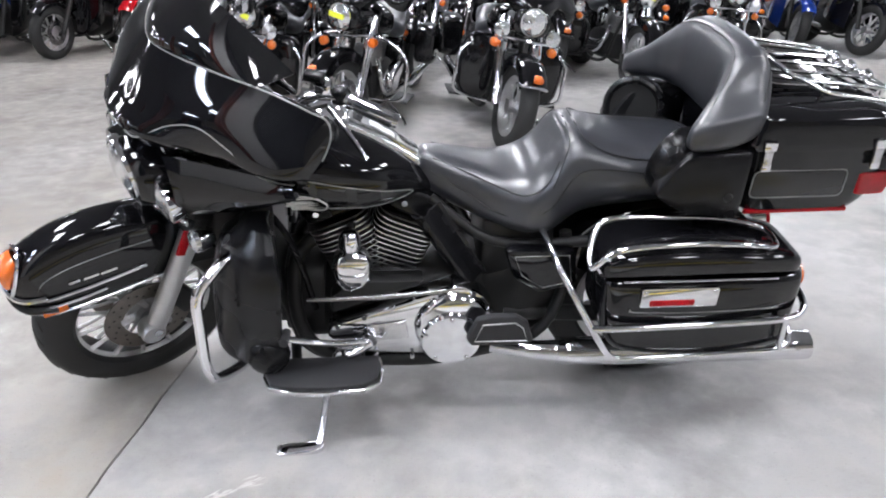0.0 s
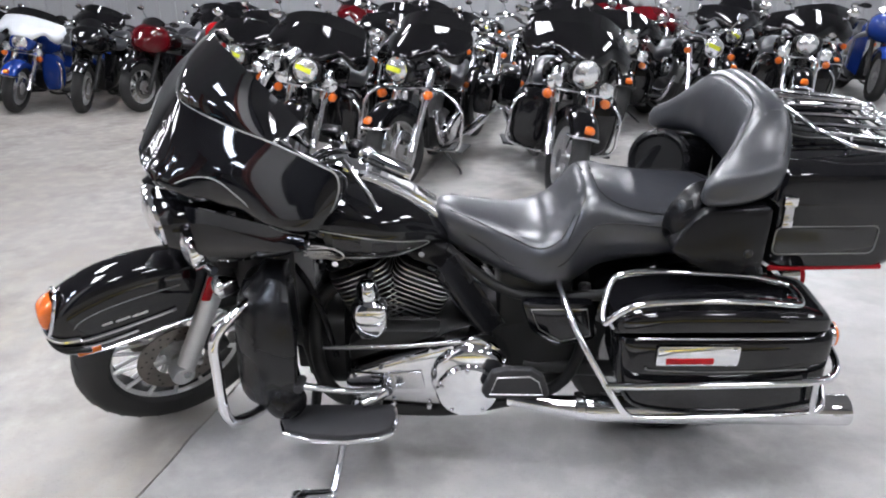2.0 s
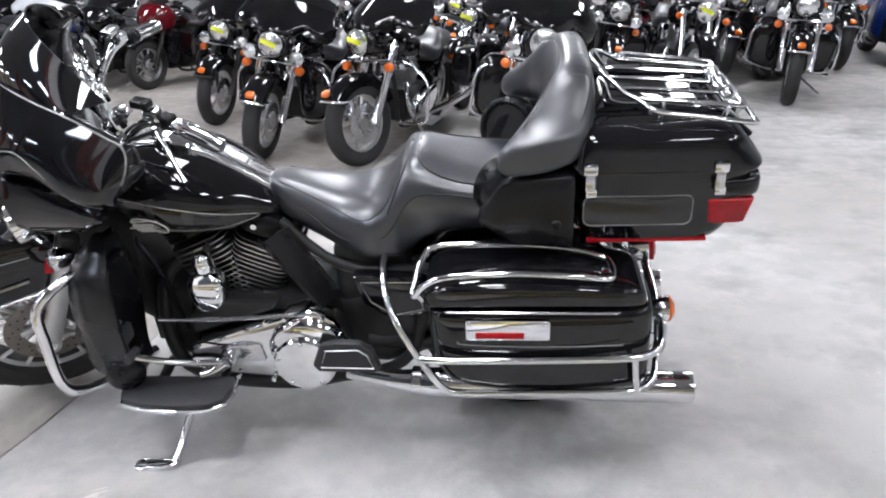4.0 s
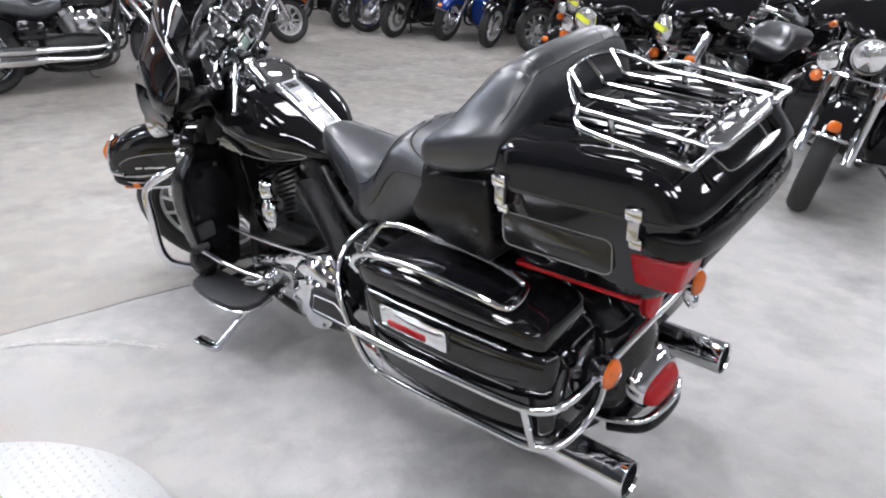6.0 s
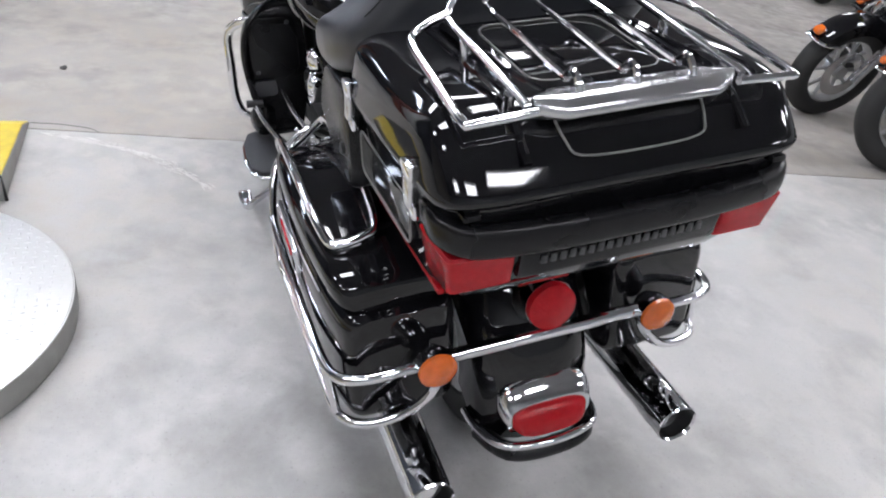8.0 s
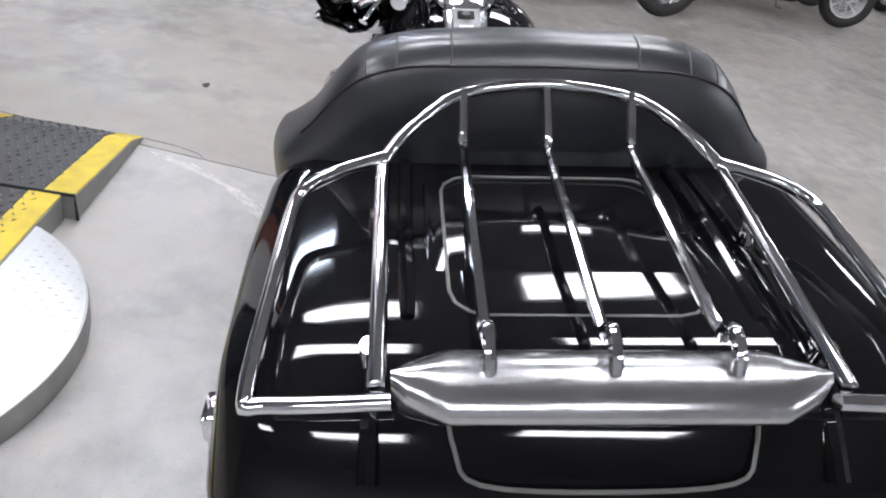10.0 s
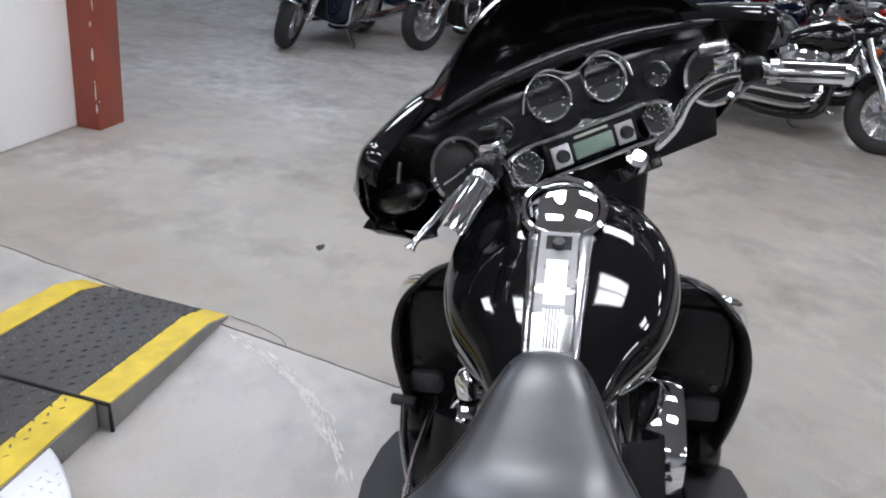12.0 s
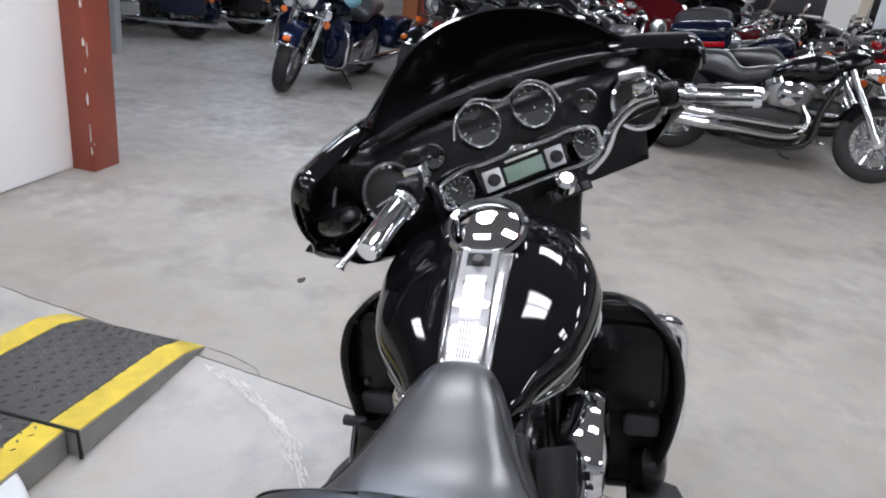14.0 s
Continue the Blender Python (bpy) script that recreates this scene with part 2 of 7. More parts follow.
def lathe(profile, centre, axis, seg=32, bm=None, squash=(1, 1), caps=True):
    """A profile of (radius, along) turned round an axis."""
    bm = bm or bmesh.new()
    ax = Vector(axis).normalized()
    up = Vector((0, 0, 1)) if abs(ax.z) < 0.9 else Vector((1, 0, 0))
    e1 = (up - ax * up.dot(ax)).normalized()
    e2 = ax.cross(e1)
    c = Vector(centre)
    rings = [[c + ax * a + r * (squash[0] * math.cos(t) * e1 + squash[1] * math.sin(t) * e2) for t in (2 * math.pi * j / seg for j in range(seg))] for r, a in profile]
    return skin(bm, rings, cap=caps)


def block(c, s, bev=0.004, bm=None, turn=None, seg=2):
    """A box with rounded edges."""
    one = bmesh.new()
    bmesh.ops.create_cube(one, size=1)
    bmesh.ops.scale(one, vec=s, verts=one.verts)
    if bev:
        bmesh.ops.bevel(one, geom=one.edges[:], offset=min(bev, min(s) * 0.45), segments=seg, affect="EDGES", profile=0.5)
    if turn:
        bmesh.ops.rotate(one, cent=(0, 0, 0), matrix=Euler([radians(a) for a in turn]).to_matrix(), verts=one.verts)
    bmesh.ops.translate(one, vec=c, verts=one.verts)
    return merged(bm, one) if bm else one


def merged(bm, *others):
    for o in others:
        me = bpy.data.meshes.new("tmp")
        o.to_mesh(me)
        bm.from_mesh(me)
        bpy.data.meshes.remove(me)
        o.free()
    return bm


def sring(centre, e1, e2, a, b, n=2.6, seg=24, b2=None):
    """A superellipse ring; b2: its other half's height where that differs."""
    out = []
    for j in range(seg):
        t = 2 * math.pi * j / seg
        c, s = math.cos(t), math.sin(t)
        x = a * math.copysign(abs(c) ** (2 / n), c)
        y = (b if s >= 0 or b2 is None else b2) * math.copysign(abs(s) ** (2 / n), s)
        out.append(Vector(centre) + x * Vector(e1) + y * Vector(e2))
    return out


def xloft(rows, n=2.6, seg=28, smooth=4, bm=None):
    """A body along x. rows: x, centre u, half width, bottom, top."""
    bm = bm or bmesh.new()
    rows = catmull(rows, smooth) if smooth > 1 else rows
    rings = [sring((x, u, (lo + hi) / 2), (0, 1, 0), (0, 0, 1), hw, (hi - lo) / 2, n, seg) for x, u, hw, lo, hi in rows]
    return skin(bm, rings)


def zloft(rows, n=4.0, seg=36, smooth=3, bm=None):
    """A body along z. rows: z, x from, x to, u from, u to."""
    bm = bm or bmesh.new()
    rows = catmull(rows, smooth) if smooth > 1 else rows
    rings = [sring(((x0 + x1) / 2, (u0 + u1) / 2, z), (1, 0, 0), (0, 1, 0), (x1 - x0) / 2, (u1 - u0) / 2, n, seg) for z, x0, x1, u0, u1 in rows]
    return skin(bm, rings)


def slab(outline, axis_from, axis_to, bev=0.004, plane="xw", bm=None):
    """An outline (x, w) extruded across u, or (x, y) extruded up, edges rounded."""
    one = bmesh.new()
    pt = (lambda p, d: (p[0], d, p[1])) if plane == "xw" else ((lambda p, d: (d, p[0], p[1])) if plane == "uw" else (lambda p, d: (p[0], p[1], d)))
    f = one.faces.new([one.verts.new(pt(p, axis_from)) for p in outline])
    g = bmesh.ops.extrude_face_region(one, geom=[f])
    mv = [v for v in g["geom"] if isinstance(v, bmesh.types.BMVert)]
    d = Vector(pt((0, 0), axis_to)) - Vector(pt((0, 0), axis_from))
    bmesh.ops.translate(one, vec=d, verts=mv)
    bmesh.ops.recalc_face_normals(one, faces=one.faces)
    if bev:
        bmesh.ops.bevel(one, geom=one.edges[:], offset=bev, segments=2, affect="EDGES", profile=0.5)
    return merged(bm, one) if bm else one


def rounded(w, h, r, n=5, cx=0.0, cy=0.0):
    """A rounded rectangle's outline."""
    out = []
    for sx, sy, a0 in ((1, 1, 0), (-1, 1, 90), (-1, -1, 180), (1, -1, 270)):
        for i in range(n + 1):
            a = radians(a0 + 90 * i / n)
            out.append((cx + sx * (w / 2 - r) + r * math.cos(a), cy + sy * (h / 2 - r) + r * math.sin(a)))
    return out


def part(name, bm, mat, parent=None, label="", m=None, sharp=38, solid=0.0):
    """One mesh object under a thing or a part."""
    if solid:
        bmesh.ops.recalc_face_normals(bm, faces=bm.faces)
        bmesh.ops.solidify(bm, geom=bm.faces[:], thickness=solid)
    bmesh.ops.recalc_face_normals(bm, faces=bm.faces)
    me = bpy.data.meshes.new(name)
    bm.to_mesh(me)
    bm.free()
    me.materials.append(M[mat] if isinstance(mat, str) else mat)
    for p in me.polygons:
        p.use_smooth = True
    me.set_sharp_from_angle(angle=radians(sharp))
    ob = new(name, me)
    if parent:
        ob.parent = parent
    if m is not None:
        ob.matrix_basis = m
    if label:
        tagged(ob, label)
    return ob


def thing(name, label, category, group="", m=None):
    ob = new(name)
    ob.empty_display_size = 0.1
    if m is not None:
        ob.matrix_basis = m
    return tagged(ob, label, category, group)


# ---------------- the touring motorcycle ----------------
LEAN = pose(0, 0.0415, 0, 9, 0, 1.08)
STEER_DEG = 36
AX0, AXD = V(-0.156, 0, 0), V(0.438, 0, 0.899)
STEER = Matrix.Translation(AX0) @ Matrix.Rotation(radians(STEER_DEG), 4, AXD) @ Matrix.Translation(-AX0)


def tyre(cx, cz, r, width, name, parent, m=None, seg=72, tread=True):
    """A tyre with a rounded tread and shallow grooves."""
    h = width / 2
    prof = [(r * 0.665, -h * 0.62), (r * 0.70, -h * 0.86), (r * 0.80, -h), (r * 0.90, -h * 0.93), (r * 0.965, -h * 0.66), (r * 0.992, -h * 0.33),
            (r, 0), (r * 0.992, h * 0.33), (r * 0.965, h * 0.66), (r * 0.90, h * 0.93), (r * 0.80, h), (r * 0.70, h * 0.86), (r * 0.665, h * 0.62)]
    t = part(name, lathe(prof, (cx, 0, cz), (0, 1, 0), seg, caps=False), "rubber", parent, "", m)
    if tread:
        g = bmesh.new()
        for i in range(30):
            a = 2 * math.pi * i / 30
            for side in (-1, 1):
                pts = []
                for k in range(4):
                    f = k / 3
                    aa = a + side * 0.03 + 0.13 * f
                    rr = r * (1.0 - 0.078 * (0.1 + 0.62 * f) ** 2.3) - 0.0008
                    pts.append((cx + rr * math.cos(aa), side * h * (0.1 + 0.62 * f), cz + rr * math.sin(aa)))
                tube(pts, 0.0022, 4, 1, bm=g)
        tagged(part("tread_groove", g, "dirt", t, ""), kind="stuff")
    return t


def build_tourer():
    B = thing("touring_motorcycle", "gloss black touring motorcycle with chrome trim on its side stand", "motorcycle", m=LEAN)
    S = STEER
    # ---- front wheel ----
    tyre(0, 0.312, 0.315, 0.135, "front_tyre", B, S)
    rim = part("front_rim", lathe([(0.214, -0.045), (0.224, -0.05), (0.228, -0.038), (0.212, -0.03), (0.208, 0), (0.212, 0.03), (0.228, 0.038), (0.224, 0.05), (0.214, 0.045), (0.203, 0.03), (0.200, 0), (0.203, -0.03), (0.214, -0.045)], (0, 0, 0.312), (0, 1, 0), 64, caps=False), "bright_alu", B, "silver cast wheel rim", S)
    for i in range(28):
        a = 2 * math.pi * i / 28
        side = 0.034 if i % 2 else -0.034
        sp = tube([(0.05 * math.cos(a), side, 0.312 + 0.05 * math.sin(a)), (0.12 * math.cos(a + 0.04), side * 0.9, 0.312 + 0.12 * math.sin(a + 0.04)), (0.205 * math.cos(a), side * 0.9, 0.312 + 0.205 * math.sin(a))], [0.0062, 0.0055, 0.0078], 8, 2)
        part("spoke", sp, "bright_alu", rim)
    part("rim_barrel", lathe([(0.2005, -0.028), (0.1975, 0.0), (0.2005, 0.028)], (0, 0, 0.312), (0, 1, 0), 56, caps=False), "matt", rim, "black rim barrel")
    part("hub", lathe([(0.0, -0.07), (0.03, -0.07), (0.034, -0.05), (0.06, -0.045), (0.06, 0.045), (0.034, 0.05), (0.03, 0.07), (0.0, 0.07)], (0, 0, 0.312), (0, 1, 0), 24), "alu", rim)
    for side in (-1, 1):
        disc = lathe([(0.080, side * 0.062), (0.136, side * 0.062), (0.136, side * 0.067), (0.080, side * 0.067), (0.080, side * 0.062)], (0, 0, 0.312), (0, 1, 0), 48, caps=False)
        d = part("brake_disc", disc, "disc", B, "drilled steel brake disc", S)
        holes = bmesh.new()
        for i in range(36):
            a = 2 * math.pi * i / 36
            rr = 0.094 + 0.014 * (i % 3)
            lathe([(0.0, side * 0.0672), (0.0042, side * 0.0674)], (rr * math.cos(a), 0, 0.312 + rr * math.sin(a)), (0, 1, 0), 8, bm=holes)
        tagged(part("drill_hole", holes, "matt", d), kind="stuff")
        for i in range(5):
            a = 2 * math.pi * i / 5 + 0.3
            part("carrier_arm", tube([(0.045 * math.cos(a), side * 0.06, 0.312 + 0.045 * math.sin(a)), (0.085 * math.cos(a + 0.15), side * 0.064, 0.312 + 0.085 * math.sin(a + 0.15))], 0.012, 8, 1), "alu", d)
        part("brake_caliper", block((0.105, side * 0.085, 0.365), (0.07, 0.05, 0.12), 0.014, turn=(0, -26, 0)), "matt", B, "black front brake caliper", S)
        # fork leg: polished slider and dark cover
        u = side * 0.115
        lo, hi = V(-0.012, u, 0.285), V(-0.012, u, 0.285) + AXD * 0.42
        part("fork_slider", tube([lo, lo + AXD * 0.05, lo + AXD * 0.34, hi], [0.030, 0.031, 0.031, 0.033], 18, 1), "alu", B, "polished aluminium fork slider", S)
        part("axle_clamp", lathe([(0, -0.03), (0.034, -0.03), (0.038, -0.02), (0.038, 0.02), (0.034, 0.03), (0, 0.03)], (-0.012, u, 0.305), (0, 1, 0), 20), "alu", B, "", S)
        part("fork_cover", tube([hi, hi + AXD * 0.2], 0.037, 18, 1), "matt", B, "", S)
    part("front_axle", tube([(0.0, -0.15, 0.312), (0.0, 0.15, 0.312)], 0.013, 12, 1), "dull_chrome", B, "", S)
    # ---- front fender ----
    st = catmull([(-0.350, 0.588, 0.562, 0.020), (-0.346, 0.612, 0.540, 0.044), (-0.328, 0.646, 0.520, 0.064), (-0.285, 0.680, 0.505, 0.078), (-0.20, 0.712, 0.498, 0.085), (-0.10, 0.727, 0.496, 0.088), (0.0, 0.722, 0.497, 0.088), (0.10, 0.698, 0.500, 0.088), (0.19, 0.652, 0.485, 0.086), (0.245, 0.595, 0.465, 0.084), (0.28, 0.53, 0.44, 0.082)], 4)
    rings = []
    for x, c, b, hw in st:
        ring = []
        for j in range(17):
            t = math.pi * j / 16
            cu, sn = math.cos(t), math.sin(t)
            ring.append((x, -hw * math.copysign(abs(cu) ** 0.62, cu), b + (c - b) * sn ** 0.62))
        rings.append(ring)
    fender = part("front_fender", skin(bmesh.new(), rings, wrap=False), "black", B, "gloss black valanced front fender", S, solid=0.004)
    for sgn in (1, -1):
        part("fender_trim", tube([(x, sgn * -u, z) for x, u, z in ((-0.325, 0.070, 0.566), (-0.265, 0.0845, 0.561), (-0.16, 0.0900, 0.559), (-0.06, 0.0915, 0.560), (0.03, 0.0915, 0.562))], 0.0050, 8, 4), "chrome", fender, "chrome strip")
        part("fender_trim", tube([(x, sgn * -u, z) for x, u, z in ((-0.325, 0.074, 0.538), (-0.25, 0.087, 0.530), (-0.16, 0.0905, 0.527), (-0.09, 0.092, 0.530))], 0.0042, 8, 4), "chrome", fender, "chrome strip")
        part("fender_edge", tube([(x, sgn * -u, z) for x, u, z in ((-0.340, 0.050, 0.535), (-0.285, 0.080, 0.508), (-0.20, 0.0875, 0.498), (-0.10, 0.0905, 0.496), (0.04, 0.0905, 0.498), (0.14, 0.0905, 0.495))], 0.006, 8, 4), "dull_chrome", fender, "steel fender edge")
        part("side_reflector", block((-0.250, sgn * -0.0885, 0.516), (0.080, 0.010, 0.024), 0.004, turn=(0, 4, 0)), "orange", fender, "amber reflector")
        script = bmesh.new()
        for k, (x, wd) in enumerate(((-0.165, 0.035), (-0.118, 0.040), (-0.070, 0.045))):
            block((x, sgn * -0.0885, 0.596 - 0.003 * k), (wd, 0.003, 0.006), 0.001, script)
        part("script_badge", script, "badge", fender, "thin silver script badge")
        part("pinstripe", tube([(x, sgn * -u, z) for x, u, z in ((-0.275, 0.0750, 0.590), (-0.25, 0.076, 0.622), (-0.17, 0.0800, 0.645), (-0.06, 0.083, 0.652), (0.06, 0.083, 0.645))], 0.0014, 5, 4), "pinstripe", fender)
    part("fender_bumper", tube([(-0.26, -0.083, 0.566), (-0.32, -0.072, 0.572), (-0.350, -0.044, 0.578), (-0.358, 0, 0.580), (-0.350, 0.044, 0.578), (-0.32, 0.072, 0.572), (-0.26, 0.083, 0.566)], 0.0095, 8, 4), "chrome", fender, "chrome fender tip rail")
    part("fender_lip", tube([(-0.24, -0.088, 0.520), (-0.315, -0.075, 0.532), (-0.347, -0.045, 0.546), (-0.355, 0, 0.550), (-0.347, 0.045, 0.546), (-0.315, 0.075, 0.532), (-0.24, 0.088, 0.520)], 0.012, 8, 4), "satin", fender)
    part("fender_lamp", xloft([(-0.362, 0, 0.024, 0.600, 0.636), (-0.356, 0, 0.036, 0.590, 0.658), (-0.330, 0, 0.042, 0.590, 0.678), (-0.302, 0, 0.036, 0.600, 0.690)], 3.2, 20, 2), "orange", fender, "amber fender tip lamp")
    part("lamp_bezel", tube([(-0.348, -0.046, 0.585), (-0.335, -0.052, 0.610), (-0.312, -0.048, 0.655), (-0.290, -0.028, 0.690), (-0.282, 0, 0.697), (-0.290, 0.028, 0.690), (-0.312, 0.048, 0.655), (-0.335, 0.052, 0.610), (-0.348, 0.046, 0.585)], 0.007, 8, 4), "chrome", fender, "chrome lamp bezel")
    for ob in [fender] + list(fender.children):
        for v in ob.data.vertices:
            if v.co.x < -0.15:
                v.co.x += 0.17 * (-0.15 - v.co.x)
    # ---- batwing fairing, bars and lamps, hung a little askew on the fork ----
    S = S @ Matrix.Translation((0.37, -0.006, 1.0)) @ Matrix.Rotation(radians(-2.4), 4, 'X') @ Matrix.Translation((-0.37, 0, -1.0))
    TOP = [p for p in catmull([(0, 1.205), (0.12, 1.206), (0.28, 1.204), (0.45, 1.200), (0.60, 1.195), (0.75, 1.182), (0.88, 1.166)], 8)]
    BOT = [p for p in catmull([(0, 0.925), (0.20, 0.958), (0.45, 1.030), (0.62, 1.032), (0.78, 0.996), (0.88, 0.980)], 8)]

    def lerp_of(tab, q):
        if q > 0.88:
            k = math.sqrt(max(0.0, 1 - ((q - 0.88) / 0.12) ** 2))
            return 1.073 + (tab[-1][1] - 1.073) * k
        return float(np.interp(q, [p[0] for p in tab], [p[1] for p in tab]))

    def surf_x(s, w):
        mid = 0.071 + 0.72 * (w - 1.036) if w > 1.036 else 0.071 + 0.30 * (1.036 - w) ** 1.15 * 1.6
        near = math.exp(-((w - 1.036) / 0.028) ** 2) * 0.010 * math.exp(-(s / 0.30) ** 2)
        return mid - near + 0.3153 * ((s * s + 0.012) ** 0.66 - 0.012 ** 0.66)

    def shell(s, v, off=0.0):
        w = lerp_of(BOT, abs(s)) + (lerp_of(TOP, abs(s)) - lerp_of(BOT, abs(s))) * v
        u = 0.468 * s * (1.10 - 0.10 * s * s)
        roll = 0.044 * math.sin(math.pi * v) * min(1, 2.0 * abs(s))
        return V(surf_x(s, w) - roll + off, u, w)

    NS, NV = 96, 18
    rows = [[shell(math.sin(math.pi * (i / NS - 0.5)), j / NV) for i in range(NS + 1)] for j in range(NV + 1)]
    fairing = part("fairing", skin(bmesh.new(), rows, wrap=False), "black", B, "gloss black batwing fairing", S, solid=0.006)
    for sgn in (1, -1):
        part("pinstripe", tube([shell(sgn * s, v, -0.0015) for s, v in ((0.12, 0.30), (0.22, 0.27), (0.36, 0.40), (0.5, 0.43), (0.65, 0.30), (0.8, 0.14), (0.93, 0.10))], 0.0018, 5, 6), "pinstripe", fairing)
    edge = tube([shell(math.sin(math.pi * (i / 40 - 0.5)), 1.0, 0.002) for i in range(41)], 0.0025, 6, 2)
    part("trim_strip", edge, "pinstripe", fairing, "chrome windshield trim")
    for sgn in (1, -1):
        ret = []
        for f in (i / 8 for i in range(9)):
            t = f * math.pi / 2
            ret.append([shell(sgn * q, 1.0) + V(0.002 + 0.030 * math.sin(t), -sgn * 0.020 * (1 - math.cos(t)), -0.002 - 0.024 * (1 - math.cos(t))) for q in (0.58 + 0.405 * math.sin(math.pi * i / 128) for i in range(65))])
        part("wing_return", skin(bmesh.new(), ret, wrap=False), "black", fairing, "black rolled edge of the wing", solid=0.004)
    # windshield
    ws = []
    for j in range(13):
        f = j / 12
        row = []
        for i in range(41):
            p = math.sin(math.pi * (i / 40 - 0.5))
            q = abs(p)
            lo = V(surf_x(0.58 * q, 1.192) + 0.006, 0.286 * p, 1.190)
            hi = V(0.325 + 0.110 * q * q, 0.282 * p, 1.196 + 0.134 * (1 - q ** 2.3))
            puff = math.sin(math.pi * f ** 0.8)
            row.append(lo.lerp(hi, f) + V(-0.020 * (1 - q * q), math.copysign(0.016 * q * (1 - q ** 6), p), 0.006 * (1 - q ** 6)) * puff)
        ws.append(row)
    part("windshield", skin(bmesh.new(), ws, wrap=False), "tint", B, "dark tinted short windshield", S, solid=0.005)
    # inner fairing
    def dash(s, v):
        lo, top = 0.925, lerp_of(TOP, max(0.3, abs(s))) - 0.008
        w = lo + (top - lo) * v
        face = 0.405 - 0.05 * max(0, w - 0.95) - 0.03 * max(0, v - 0.75) * 4
        wing = surf_x(s, min(max(w, lerp_of(BOT, abs(s)) + 0.004), top)) + 0.012
        k = max(0.0, (abs(s) - 0.60) / 0.34)
        k = min(1, k * k * (3 - 2 * k)) if k < 1 else 1.0
        k = max(k, min(1, max(0, v - 0.86) * 8))
        u = 0.468 * s * (1.10 - 0.10 * s * s) * 0.985
        low = max(lo, lerp_of(BOT, abs(s)) + 0.006) if abs(s) > 0.62 else lo
        return V(face + (wing - face) * k, u, max(w, low))

    rows = [[dash(0.985 * math.sin(math.pi * (i / 80 - 0.5)), j / 16) for i in range(81)] for j in range(17)]
    inner = part("inner_fairing", skin(bmesh.new(), rows, wrap=False), "satin", B, "satin black instrument panel", S, solid=0.004)
    hood = tube([V(0.375 + 0.10 * s * s, 0.455 * s, 1.186 - 0.05 * s * s) for s in (-0.68, -0.5, -0.3, 0, 0.3, 0.5, 0.68)], [0.006, 0.012, 0.016, 0.018, 0.016, 0.012, 0.006], 10, 4)
    part("hood_lip", hood, "satin", inner)

    def gauge(x, u, w, r, needle=True):
        n = V(0.90, 0, 0.43).normalized()
        c = V(x, u, w)
        g = part("gauge", lathe([(r * 0.86, -0.03), (r * 1.14, -0.028), (r * 1.17, 0.000), (r * 1.14, 0.010), (r * 1.07, 0.015), (r * 1.00, 0.012), (r * 0.95, 0.002)], c, n, 40, caps=False), "plate_chrome", B, "round gauge with a chrome bezel", S)
        part("dial", lathe([(0.0, 0.0), (r * 0.95, 0.0)], c, n, 32, caps=False), "dial", g)
        e1 = V(0, 1, 0)
        e2 = n.cross(e1)
        marks = bmesh.new()
        for i in range(11):
            a = radians(-220 + 26 * i)
            d = e1 * math.cos(a) - e2 * math.sin(a)
            tube([c + n * 0.0012 + d * r * 0.72, c + n * 0.0012 + d * r * 0.86], 0.0011 if r > 0.04 else 0.0008, 4, 1, bm=marks)
        tagged(part("tick_mark", marks, "mark", g), kind="stuff")
        if needle:
            a = radians(-130)
            d = e1 * math.cos(a) - e2 * math.sin(a)
            part("needle", tube([c + n * 0.003 - d * r * 0.15, c + n * 0.003 + d * r * 0.65], 0.0015, 5, 1), "mark", g)
            part("needle_hub", lathe([(0, 0.006), (r * 0.12, 0.005), (r * 0.13, 0.0)], c, n, 12), "satin", g)

    gauge(0.396, -0.062, 1.122, 0.042)
    gauge(0.396, 0.062, 1.122, 0.042)
    gauge(0.400, -0.176, 1.094, 0.024)
    gauge(0.400, 0.176, 1.094, 0.024)
    # gauge surround
    part("gauge_visor", tube([(0.406, -0.122, 1.112), (0.403, -0.106, 1.152), (0.400, -0.062, 1.176), (0.402, -0.018, 1.160), (0.402, 0, 1.156), (0.402, 0.018, 1.160), (0.400, 0.062, 1.176), (0.403, 0.106, 1.152), (0.406, 0.122, 1.112)], 0.0030, 8, 6), "dull_chrome", B, "thin silver hoop over the gauges", S)
    # radio with chrome frame
    nr = -12
    radio = part("radio", block((0.415, 0, 1.016), (0.03, 0.21, 0.060), 0.008, turn=(0, nr, 0)), "satin", B, "radio with a grey display in a chrome frame", S)
    loop = []
    for k in range(28):
        t = 2 * math.pi * k / 28
        q, r = math.cos(t), math.sin(t)
        u = 0.184 * math.copysign(abs(q) ** 0.55, q)
        h = 0.0385 * math.copysign(abs(r) ** 0.45, r) * (1.0 if abs(u) > 0.10 else 0.92)
        loop.append((0.426 - 0.21 * h, u, 1.015 + h))
    part("radio_frame", tube(loop, 0.0052, 8, 3, closed=True), "plate_chrome", radio, "thin chrome frame round radio and side gauges")
    part("frame_peak", tube([(0.418, -0.05, 1.050), (0.416, -0.02, 1.053), (0.414, 0, 1.060), (0.416, 0.02, 1.053), (0.418, 0.05, 1.050)], 0.0045, 8, 3), "plate_chrome", radio)
    part("display", block((0.4310, 0, 1.013), (0.004, 0.088, 0.032), 0.002, turn=(0, nr, 0)), "lcd", radio, "grey-green display")
    part("name_bar", block((0.4265, 0, 1.039), (0.004, 0.075, 0.005), 0.001, turn=(0, nr, 0)), "mark", radio)
